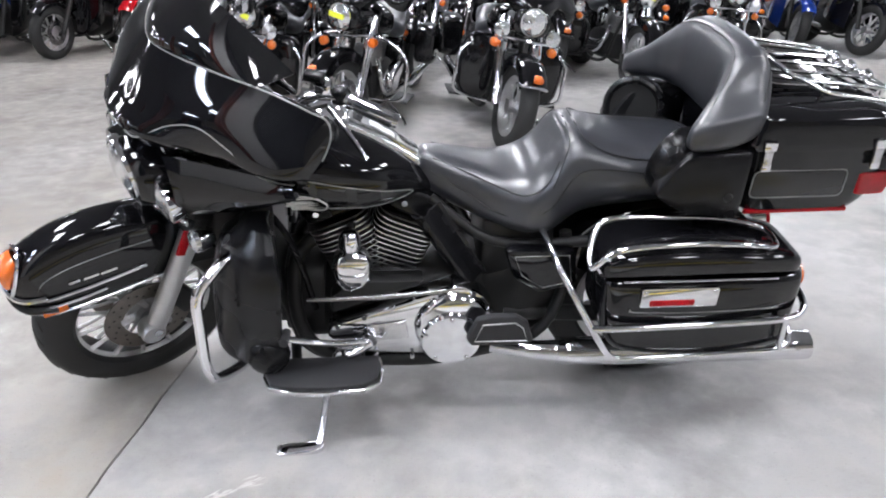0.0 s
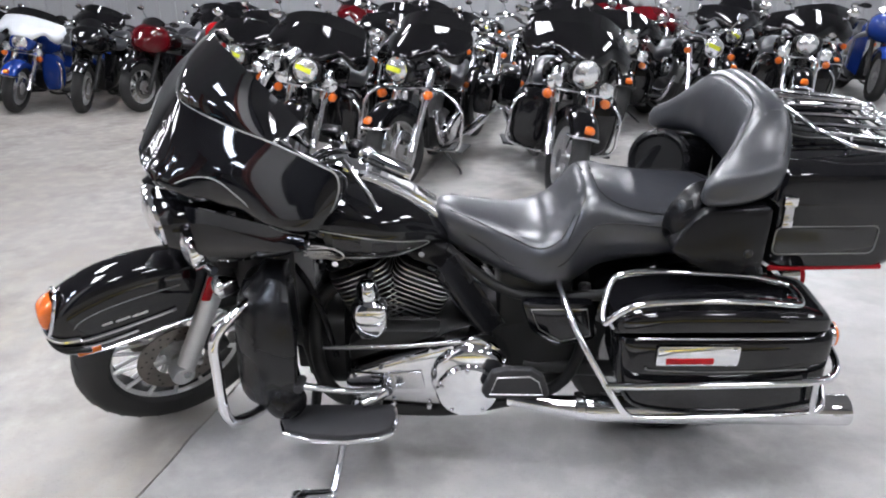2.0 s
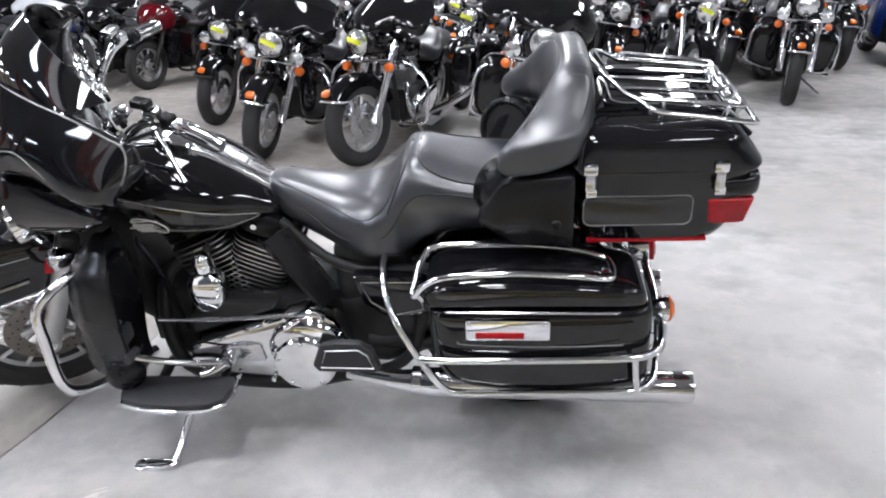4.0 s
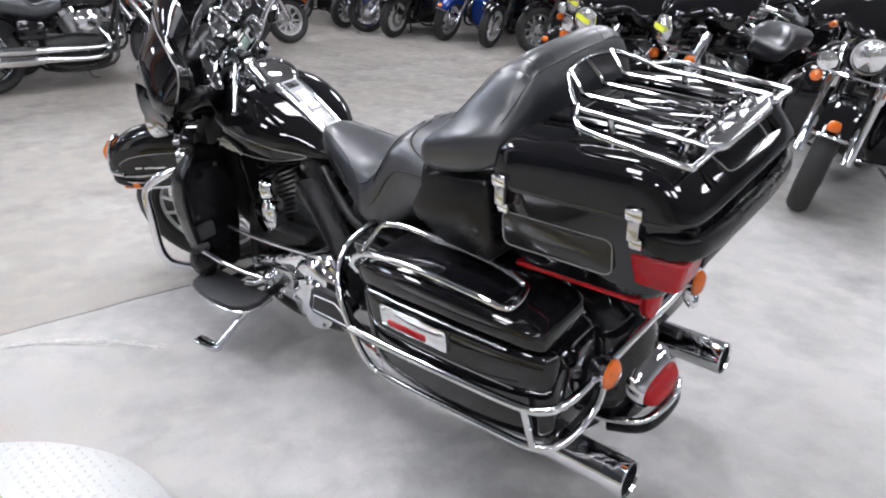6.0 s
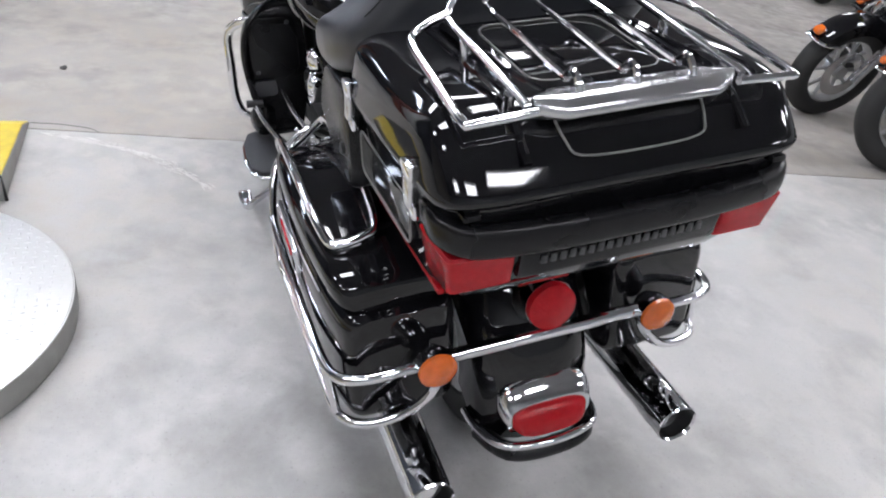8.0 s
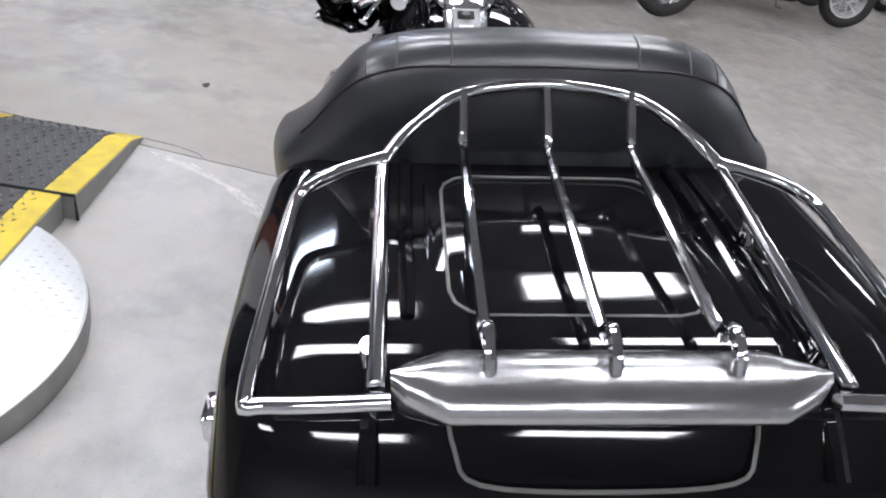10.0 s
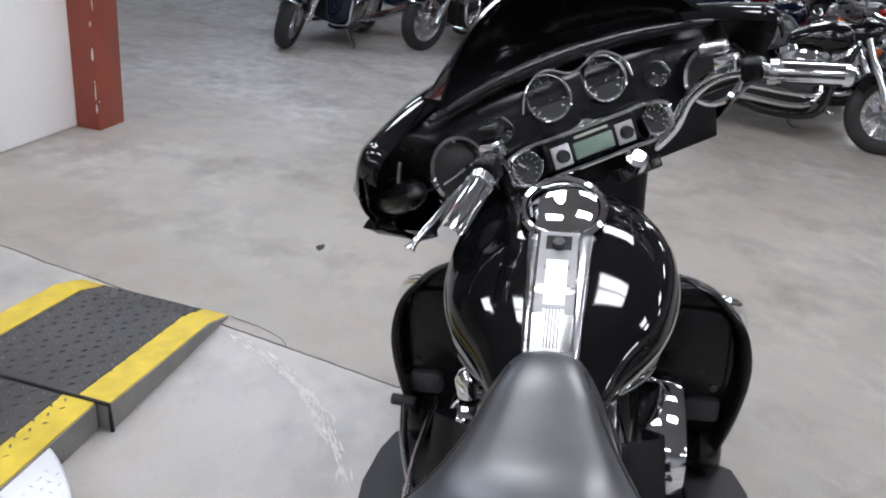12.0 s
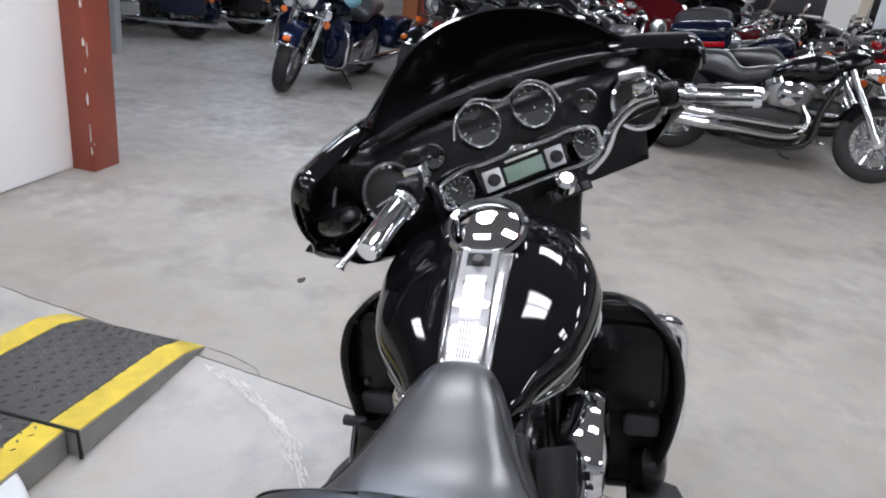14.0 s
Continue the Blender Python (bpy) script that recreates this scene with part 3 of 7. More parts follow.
    for side in (-1, 1):
        part("knob_panel", block((0.4305, side * 0.072, 1.014), (0.005, 0.040, 0.042), 0.003, turn=(0, nr, 0)), "button_silver", radio, "silver button panel")
        part("knob", lathe([(0.0, 0.012), (0.012, 0.012), (0.014, 0.0)], (0.4325, side * 0.072, 1.014), (1, 0, 0.2), 14), "satin", radio)
        gauge(0.420, side * 0.146, 1.013, 0.028)
        # speaker in the wing
        ring = part("fairing_speaker", lathe([(0.052, 0.0), (0.060, 0.004), (0.062, 0.012), (0.056, 0.014), (0.050, 0.008)], (0.432, side * 0.285, 1.062), (0.93, -side * 0.25, 0.2), 36, caps=False), "chrome", B, "round speaker with a thin chrome ring", S)
        part("grille", lathe([(0.0, 0.006), (0.035, 0.006), (0.054, 0.002)], (0.432, side * 0.285, 1.062), (0.93, -side * 0.25, 0.2), 28, caps=False), "matt", ring)
        cr = V(0.432, side * 0.285, 1.062)
        part("bar", tube([cr + V(0.012, -0.05, -0.015), cr + V(0.018, 0, 0), cr + V(0.012, 0.05, 0.015)], 0.003, 6, 2), "chrome", ring)
        # mirror inside the wing
        mir = part("mirror", lathe([(0.05, -0.05), (0.050, -0.02), (0.040, 0.015), (0.022, 0.045), (0.008, 0.055), (0.0, 0.056)], (0.415, side * 0.385, 1.045), (0.95, -side * 0.2, 0.15), 28, squash=(0.65, 0.9)), "satin", B, "black oval mirror", S)
        part("mirror_stem", tube([(0.42, side * 0.40, 1.05), (0.405, side * 0.39, 1.075), (0.39, side * 0.375, 1.10)], 0.007, 8, 2), "chrome", mir)
    part("fork_shroud", zloft([(0.780, 0.30, 0.415, -0.10, 0.10), (0.86, 0.30, 0.42, -0.118, 0.118), (0.93, 0.30, 0.425, -0.138, 0.138), (0.975, 0.30, 0.425, -0.146, 0.146)], 5, 28, 2), "satin", B, "black shroud under the instrument panel", S)
    # switch block and ignition
    part("switch_panel", block((0.452, 0.075, 0.940), (0.02, 0.10, 0.026), 0.004, turn=(0, -20, 0)), "satin", B, "", S)
    for i in range(4):
        part("switch", block((0.464, 0.042 + i * 0.022, 0.944), (0.008, 0.015, 0.014), 0.002, turn=(0, -20, 0)), "grey_plastic", B, "", S)
    part("ignition_switch", lathe([(0.0, 0.03), (0.012, 0.03), (0.022, 0.022), (0.024, 0.0)], (0.462, 0.062, 0.958), (0.7, 0, 0.7), 20), "chrome", B, "chrome ignition switch", S)
    # ---- headlight, passing lamps, signals ----
    head = part("headlight", lathe([(0.07, 0.05), (0.088, 0.03), (0.094, -0.01), (0.092, -0.022), (0.084, -0.026), (0.082, -0.018)], (0.070, 0, 0.866), (1, 0, 0.05), 36, caps=False), "chrome", B, "round chrome headlight", S)
    part("headlight_lens", lathe([(0.0, -0.044), (0.03, -0.041), (0.06, -0.032), (0.083, -0.018)], (0.070, 0, 0.866), (1, 0, 0.05), 32, caps=False), "lens", head, "clear fluted lens")
    part("nacelle", xloft([(0.055, 0, 0.115, 0.79, 0.95), (0.10, 0, 0.14, 0.775, 0.96), (0.20, 0, 0.15, 0.77, 0.95), (0.30, 0, 0.12, 0.78, 0.93)], 2.8, 28, 3), "black", B, "", S)
    part("lamp_bar", tube([(0.145, -0.20, 0.775), (0.11, -0.10, 0.760), (0.10, 0, 0.755), (0.11, 0.10, 0.760), (0.145, 0.20, 0.775)], 0.013, 10, 4), "chrome", B, "chrome lamp bar", S)
    for side in (-1, 1):
        pl = part("passing_lamp", lathe([(0.0, 0.075), (0.03, 0.068), (0.052, 0.04), (0.060, 0.0), (0.060, -0.012), (0.054, -0.016)], (0.105, side * 0.178, 0.858), (1, 0, 0.03), 28, caps=False), "chrome", B, "chrome passing lamp", S)
        part("lamp_lens", lathe([(0.0, -0.028), (0.03, -0.024), (0.055, -0.012)], (0.105, side * 0.178, 0.858), (1, 0, 0.03), 24, caps=False), "lens", pl)
        sg = part("turn_signal", lathe([(0.0, 0.05), (0.02, 0.046), (0.032, 0.025), (0.034, 0.0)], (0.150, side * 0.205, 0.715), (1, 0, 0), 22), "chrome", B, "chrome bullet turn signal with a clear lens", S)
        part("signal_lens", lathe([(0.034, 0.0), (0.033, -0.012), (0.02, -0.022), (0.0, -0.025)], (0.150, side * 0.205, 0.715), (1, 0, 0), 22), "lens", sg)
        part("fork_reflector", block((0.125, side * 0.158, 0.676), (0.028, 0.012, 0.085), 0.005, turn=(0, 26, 0)), "red", B, "red fork reflector", S)
        # adjustable wind deflector under the wing
        wd = []
        for j in range(9):
            g = j / 8
            row = []
            for i in range(15):
                f = i / 14
                tip = max(0, (f - 0.7) / 0.3) ** 2
                lo_w, hi_w = 0.835 + 0.110 * f ** 1.6 + 0.045 * tip, 1.015 - 0.025 * f
                row.append(V(0.115 + 0.222 * f, side * (0.195 + 0.222 * f ** 1.15 + 0.036 * math.sin(math.pi * g)), lo_w + (hi_w - lo_w) * g))
            wd.append(row)
        part("wind_deflector", skin(bmesh.new(), wd, wrap=False), "black", B, "gloss black wind deflector", S, solid=0.012)
        part("triple_clamp", block((0.205, side * 0.08, 0.73), (0.07, 0.12, 0.05), 0.012, turn=(0, 26, 0)), "matt", B, "", S)
    # ---- handlebar ----
    part("handlebar", tube([(0.587, -0.300, 1.079), (0.545, -0.266, 1.090), (0.500, -0.232, 1.080), (0.455, -0.205, 1.040), (0.415, -0.185, 0.975), (0.385, -0.10, 0.93), (0.385, 0.10, 0.93), (0.415, 0.185, 0.975), (0.455, 0.205, 1.040), (0.500, 0.232, 1.080), (0.545, 0.266, 1.090), (0.587, 0.300, 1.079)], 0.0135, 12, 6), "chrome", B, "chrome handlebar", S)
    for side in (-1, 1):
        a, b = V(0.588, side * 0.302, 1.078), V(0.666, side * 0.396, 1.048)
        d = (b - a)
        grip = part("grip", tube([a, a + d * 0.04, a + d * 0.9, b], [0.019, 0.020, 0.020, 0.018], 20, 1), "chrome", B, "chrome handgrip with rubber ribs", S)
        n0 = d.normalized()
        s1 = n0.cross(V(0, 0, 1)).normalized()
        s2 = n0.cross(s1)
        for k in range(7):
            t = 2 * math.pi * k / 7
            o = (s1 * math.cos(t) + s2 * math.sin(t)) * 0.0195
            part("rib", tube([a + d * 0.08 + o, a + d * 0.88 + o], 0.0032, 6, 1), "pad", grip)
        part("grip_collar", tube([a - d * 0.10, a + d * 0.02], 0.0235, 18, 1), "dull_chrome", grip)
        part("switch_housing", block(a - d * 0.32 + V(0, 0, 0.002), (0.040, 0.042, 0.046), 0.012, turn=(0, 0, side * 48), seg=3), "satin", B, "black switch housing", S)
        part("lever_clamp", block(a - d * 0.62 + V(-0.008, 0, 0.012), (0.045, 0.04, 0.034), 0.008, turn=(0, 0, side * 38)), "chrome", B, "", S)
        if side < 0:
            lv = [(0.525, -0.280, 1.070), (0.532, -0.332, 1.052), (0.539, -0.385, 1.026), (0.544, -0.426, 1.004), (0.546, -0.436, 0.998)]
        else:
            lv = [(0.535, 0.285, 1.075), (0.540, 0.335, 1.070), (0.570, 0.395, 1.055), (0.620, 0.430, 1.040), (0.630, 0.435, 1.036)]
        part("lever", tube(lv, [0.008, 0.0075, 0.007, 0.0065, 0.011], 10, 4), "chrome", B, "chrome hand lever", S)
        part("reservoir", block(a - d * 0.75 + V(-0.015, 0, 0.038), (0.055, 0.036, 0.024), 0.008, turn=(0, 0, side * 45), seg=3), "dull_chrome" if side > 0 else "satin", B, "", S)
        part("control_cable", tube([(0.53, side * 0.27, 1.07), (0.44, side * 0.22, 1.03), (0.38, side * 0.18, 0.95), (0.34, side * 0.10, 0.84)], 0.006, 8, 4), "matt", B, "", S)
    # ---- tank and console ----
    rows = [(0.425, 0, 0.085, 0.765, 0.90), (0.455, 0, 0.140, 0.735, 0.938), (0.52, 0, 0.183, 0.708, 0.952), (0.61, 0, 0.206, 0.692, 0.948), (0.70, 0, 0.198, 0.690, 0.922), (0.78, 0, 0.172, 0.694, 0.880), (0.85, 0, 0.120, 0.702, 0.835), (0.905, 0, 0.085, 0.712, 0.790), (0.935, 0, 0.05, 0.725, 0.765)]
    tank = part("fuel_tank", xloft(rows, 2.5, 40, 5), "black", B, "gloss black teardrop fuel tank")
    for side in (-1, 1):
        rr = catmull([(0.47, 0.7525), (0.54, 0.7330), (0.62, 0.7260), (0.72, 0.7260), (0.80, 0.7330), (0.87, 0.7450)], 6)
        fine = catmull(rows, 8)

        def on_tank(x, z, off=0.0015):
            r = min(fine, key=lambda q: abs(q[0] - x))
            c, h = (r[3] + r[4]) / 2, (r[4] - r[3]) / 2
            k = min(1.0, abs((z - c) / h))
            return V(x, side * (r[2] * (1 - k ** 2.5) ** (1 / 2.5) + off), z)
        grid = [[on_tank(x, lo + (hi - lo) * f) for x, lo, hi in ((0.46, 0.775, 0.83), (0.52, 0.762, 0.842), (0.60, 0.748, 0.835), (0.70, 0.740, 0.812), (0.79, 0.740, 0.785), (0.87, 0.744, 0.762))] for f in (0, 0.25, 0.5, 0.75, 1)]
        part("tank_panel", skin(bmesh.new(), grid, wrap=False), "dark_panel", tank, "charcoal two-tone side panel")
        part("pinstripe", tube([on_tank(x, z, 0.0025) for x, z in ((0.46, 0.83), (0.52, 0.842), (0.60, 0.835), (0.70, 0.812), (0.79, 0.785), (0.87, 0.753), (0.79, 0.740), (0.70, 0.740), (0.60, 0.748), (0.52, 0.762))], 0.0016, 5, 4), "pinstripe", tank)
        emb = bmesh.new()
        for z, wd, hh in ((0.0, 0.105, 0.0035), (0.026, 0.080, 0.003), (-0.026, 0.080, 0.003)):
            p = on_tank(0.574, 0.757 + z, 0.006)
            block(p, (wd, 0.006, hh), 0.002, emb, turn=(-side * 14, 0, -side * 3))
        bdg = part("tank_badge", emb, "badge", tank, "oval silver badge")
        for z in (0.011, -0.011):
            p = on_tank(0.574, 0.757 + z, 0.005)
            part("badge_bar", block(p, (0.080, 0.005, 0.0085), 0.002, turn=(-side * 14, 0, -side * 3)), "badge", bdg)
        part("badge_rim", tube([on_tank(0.574 + 0.060 * math.cos(t), 0.757 + 0.032 * math.sin(t), 0.005) for t in (2 * math.pi * i / 16 for i in range(16))], 0.0025, 6, 2, closed=True), "badge", bdg)
    cons = []
    for x, z, hw in ((0.47, 0.945, 0.045), (0.50, 0.958, 0.060), (0.58, 0.965, 0.062), (0.66, 0.953, 0.058), (0.74, 0.919, 0.053), (0.82, 0.872, 0.048), (0.90, 0.815, 0.043), (0.925, 0.785, 0.040)):
        cons.append((x, 0, hw, z - 0.05, z))
    con = part("console", xloft(cons, 4.5, 32, 4), "dull_chrome", B, "chrome tank console")
    def on_console(x, lift):
        r = min(catmull(cons, 8), key=lambda q: abs(q[0] - x))
        return r[4] + lift
    ins = [[V(x, hw * s, on_console(x, 0.0012)) for s in (-1, -0.3, 0.3, 1)] for x, hw in catmull([(0.695, 0.033), (0.75, 0.033), (0.81, 0.032), (0.86, 0.030), (0.895, 0.027)], 4)]
    part("console_insert", skin(bmesh.new(), ins, wrap=False), "tray_grey", con, "grey brushed console tray", solid=0.003)
    for sg in (-1, 1):
        part("tray_edge", tube([(x, sg * 0.0335, on_console(x, 0.003)) for x in (0.695, 0.74, 0.79, 0.84, 0.885)], 0.0022, 6, 3), "chrome", con)
    win = [[V(x, hw * s, on_console(x, 0.003)) for s in (-1, 1)] for x, hw in catmull([(0.705, 0.021), (0.735, 0.021), (0.765, 0.020)], 3)]
    part("console_window", skin(bmesh.new(), win, wrap=False), "satin", con, "black console window", solid=0.002)
    ins2 = [[V(x, hw * s, on_console(x, 0.005)) for s in (-1, 1)] for x, hw in catmull([(0.752, 0.017), (0.80, 0.0165), (0.85, 0.016), (0.892, 0.015)], 4)]
    part("console_strip", skin(bmesh.new(), ins2, wrap=False), "bright_alu", con, "polished strip", solid=0.003)
    for k in range(5):
        part("strip_groove", tube([(x, -0.010 + 0.005 * k, on_console(x, 0.0085)) for x in (0.835, 0.86, 0.888)], 0.0009, 4, 2), "matt", con)
    part("console_latch", lathe([(0, 0.010), (0.009, 0.009), (0.011, 0)], (0.722, 0, on_console(0.722, 0.004)), (0.42, 0, 0.90), 16), "grey_plastic", con)
    cap = part("fuel_cap", lathe([(0.0, 0.013), (0.025, 0.0118), (0.048, 0.007), (0.061, 0.001), (0.063, -0.01)], (0.640, 0, 0.966), (0.47, 0, 0.883), 44), "chrome", B, "polished domed fuel cap in a chrome bezel")
    part("cap_bezel", lathe([(0.062, -0.004), (0.064, 0.004), (0.070, 0.006), (0.076, 0.001), (0.076, -0.012), (0.066, -0.060)], (0.640, 0, 0.966), (0.47, 0, 0.883), 44, caps=False), "chrome", cap)
    # ---- seats ----
    seat_rows = [(0.885, 0, 0.030, 0.770, 0.826), (0.905, 0, 0.060, 0.730, 0.837), (0.96, 0, 0.086, 0.690, 0.831), (1.04, 0, 0.112, 0.650, 0.812), (1.12, 0, 0.152, 0.622, 0.795), (1.19, 0, 0.192, 0.615, 0.797), (1.235, 0, 0.194, 0.615, 0.825), (1.268, 0, 0.190, 0.612, 0.868), (1.295, 0, 0.182, 0.625, 0.908), (1.325, 0, 0.176, 0.648, 0.921), (1.36, 0, 0.176, 0.672, 0.916), (1.43, 0, 0.184, 0.695, 0.896), (1.52, 0, 0.192, 0.712, 0.882), (1.61, 0, 0.188, 0.727, 0.875), (1.68, 0, 0.168, 0.742, 0.872), (1.72, 0, 0.12, 0.76, 0.862)]
    seat = part("seat", xloft(seat_rows, 3.0, 44, 6), "leather", B, "black vinyl two-up touring seat")
    fine = catmull(seat_rows, 10)

    def on_seat(x, ang, off=0.001):
        r = min(fine, key=lambda q: abs(q[0] - x))
        c, s = math.cos(ang), math.sin(ang)
        return V(x, (r[2] + off) * math.copysign(abs(c) ** (2 / 3), c), (r[3] + r[4]) / 2 + ((r[4] - r[3]) / 2 + off) * math.copysign(abs(s) ** (2 / 3), s))
    for side in (0, 1):
        sg = -1 if side else 1
        flip = lambda p: V(p.x, sg * p.y, p.z)
        part("seam", tube([flip(on_seat(x, radians(a))) for x, a in ((0.93, 52), (1.02, 44), (1.10, 36), (1.18, 30), (1.24, 34), (1.275, 48))], 0.0022, 5, 6), "stitch", seat)
        part("seam", tube([flip(on_seat(x, radians(a))) for x, a in ((1.255, 20), (1.285, 40), (1.305, 60), (1.312, 88))], 0.0022, 5, 6), "stitch", seat)
        part("seam", tube([flip(on_seat(x, radians(a))) for x, a in ((1.335, 88), (1.345, 60), (1.40, 44), (1.50, 40), (1.60, 46), (1.66, 60), (1.69, 85))], 0.0022, 5, 6), "stitch", seat)
        part("seam", tube([flip(on_seat(x, radians(a))) for x, a in ((0.92, 8), (1.02, 2), (1.12, -4), (1.24, 0), (1.32, 10), (1.40, 16), (1.52, 16), (1.64, 18))], 0.002, 5, 6), "stitch", seat)
    # ---- passenger backrest, wrapped round: u, front, rear, middle height, half height, slope ----
    prof = catmull([(-0.309, 1.588, 1.645, 0.990, 0.012, 0.1), (-0.307, 1.572, 1.665, 0.990, 0.026, 0.1), (-0.298, 1.560, 1.71, 0.992, 0.042, 0.12), (-0.28, 1.563, 1.755, 1.000, 0.050, 0.12), (-0.25, 1.592, 1.774, 1.018, 0.062, 0.12),
                    (-0.215, 1.632, 1.786, 1.044, 0.086, 0.10), (-0.185, 1.652, 1.790, 1.058, 0.101, 0.08), (-0.14, 1.674, 1.790, 1.066, 0.110, 0.05), (-0.08, 1.682, 1.791, 1.068, 0.114, 0.0), (0.0, 1.684, 1.791, 1.069, 0.115, 0.0)], 4)
    prof = prof + [(-p[0], *p[1:]) for p in reversed(prof[:-1])]
    rings = [sring(((x0 + x1) / 2, u, w), (1, 0, tl), (0.09, 0, 1), (x1 - x0) / 2, hh, 2.7, 32) for u, x0, x1, w, hh, tl in prof]
    back = part("backrest", skin(bmesh.new(), rings), "leather", B, "black vinyl wrap-around passenger backrest")
    mid = len(rings) // 2
    part("seam", tube([r[4] for r in rings[mid - 21:mid + 22]], 0.0016, 5, 1), "stitch", back)
    part("seam", tube([r[11] for r in rings[mid - 21:mid + 22]], 0.0014, 5, 1), "stitch", back)
    for k in (5, -5, 9, -9, 12, -12):
        part("strap_stitch", tube([rings[mid + k][j] for j in (4, 5, 6, 7, 8)], 0.0013, 5, 1), "thread", back)
    # ---- speaker pods either side of the passenger ----
    for sg in (-1, 1):
        pod = part("speaker_pod", slab([(1.502, 0.826), (1.514, 0.850), (1.548, 0.905), (1.568, 0.928), (1.60, 0.938), (1.735, 0.948), (1.745, 0.938), (1.745, 0.755), (1.735, 0.747), (1.60, 0.758), (1.515, 0.808)], sg * 0.185, sg * 0.300, 0.012), "satin", B, "black passenger speaker pod")
        rc, ra = V(1.602, sg * 0.225, 0.870), V(-0.50, -sg * 0.84, 0.20)
        part("speaker_drum", lathe([(0.060, -0.03), (0.092, 0.0), (0.098, 0.03), (0.097, 0.052)], rc, ra, 36), "satin", pod)
        part("speaker_ring", lathe([(0.072, 0.050), (0.076, 0.058), (0.084, 0.062), (0.093, 0.058), (0.098, 0.048)], rc, ra, 36, caps=False), "satin", pod, "black speaker ring")
        part("speaker_grille", lathe([(0.0, 0.0545), (0.05, 0.0540), (0.074, 0.053)], rc, ra, 32, caps=False), "matt", pod, "black cloth grille")
        part("control_button", lathe([(0, 0.006), (0.010, 0.005), (0.013, 0)], (1.700, sg * 0.300, 0.815), (0, sg, 0), 14), "matt", pod)
    # ---- top case ----
    tub = part("top_case", zloft([(0.742, 1.80, 2.095, -0.235, 0.235), (0.752, 1.765, 2.118, -0.258, 0.258), (0.80, 1.752, 2.150, -0.270, 0.270), (0.84, 1.749, 2.166, -0.276, 0.276), (0.89, 1.745, 2.173, -0.282, 0.282), (0.940, 1.738, 2.178, -0.288, 0.288)], 8, 56, 2), "black", B, "gloss black top case with chrome latches and a luggage rack")
    part("lid", zloft([(0.943, 1.725, 2.186, -0.297, 0.297), (0.953, 1.722, 2.192, -0.299, 0.299), (0.966, 1.724, 2.186, -0.297, 0.297), (1.012, 1.732, 2.150, -0.290, 0.290), (1.030, 1.740, 2.128, -0.282, 0.282), (1.042, 1.752, 2.100, -0.262, 0.262), (1.048, 1.775, 2.075, -0.235, 0.235), (1.050, 1.86, 2.00, -0.15, 0.15)], 9, 64, 2), "black", tub, "gloss black lid")
    # raised panel and pinstripes of the lid
    def fall(x):
        return 1.0615 - 0.055 * (x - 1.79)
    lp = slab(rounded(0.25, 0.25, 0.03, cx=1.950), 1.040, 1.057, 0.004, "xy")
    for v in lp.verts:
        v.co.z += fall(v.co.x) - 1.057
    part("lid_panel", lp, "black", tub)
    part("pinstripe", tube([(x, y, fall(x) + 0.0015) for x, y in rounded(0.215, 0.215, 0.03, 3, 1.950)], 0.0016, 5, 1, closed=True), "pinstripe", tub)
    for y in (-0.142, 0.142):
        part("lid_flute", tube([(1.80, y, 1.052), (1.90, y, 1.054), (2.02, y, 1.050), (2.06, y, 1.046)], 0.007, 8, 3), "black", tub)
    part("pinstripe", tube([(2.098, -0.112, 1.044), (2.130, -0.115, 1.030), (2.158, -0.110, 1.008), (2.174, -0.092, 0.992), (2.178, 0, 0.989), (2.174, 0.092, 0.992), (2.158, 0.110, 1.008), (2.130, 0.115, 1.030), (2.098, 0.112, 1.044)], 0.0018, 5, 4), "pinstripe", tub)
    for sg in (-1, 1):
        part("lid_rib", tube([(1.80, sg * 0.165, 1.047), (1.95, sg * 0.165, 1.049), (2.08, sg * 0.165, 1.045), (2.128, sg * 0.17, 1.026), (2.172, sg * 0.172, 0.990)], 0.008, 8, 4), "black", tub)
        for x in (1.778, 2.080):
            la = part("latch", block((x, sg * 0.300, 0.962), (0.034, 0.014, 0.026), 0.004), "chrome", tub, "chrome draw latch")
            part("latch_hook", block((x, sg * 0.2995, 0.929), (0.024, 0.014, 0.045), 0.004, turn=(sg * 4, 0, 0)), "dull_chrome", la)
            part("latch_tongue", block((x + 0.004, sg * 0.296, 0.900), (0.026, 0.012, 0.022), 0.003), "chrome", la)
        part("pinstripe", tube([(x, sg * 0.2812, z) for x, z in rounded(0.262, 0.080, 0.018, 3, 1.898, 0.842)], 0.0018, 5, 1, closed=True), "pinstripe", tub)
        part("side_panel", slab(rounded(0.258, 0.076, 0.017, 3, 1.898, 0.842), sg * 0.268, sg * 0.2810, 0.0015), "dark_panel", tub, "charcoal side panel")
        part("side_lens", zloft([(0.798, 2.078, 2.156, sg * 0.178, sg * 0.2725), (0.802, 2.071, 2.1620, sg * 0.174, sg * 0.2760), (0.864, 2.062, 2.1765, sg * 0.174, sg * 0.2835), (0.868, 2.066, 2.173, sg * 0.178, sg * 0.2795)], 9, 40, 1), "red", tub, "red wrap-around tail lens")
        part("red_strip", block((1.93, sg * 0.252, 0.744), (0.30, 0.012, 0.012), 0.003), "red", tub, "thin red reflector strip")
        part("corner_bracket", block((2.166, sg * 0.250, 0.930), (0.026, 0.026, 0.010), 0.003), "satin", tub)
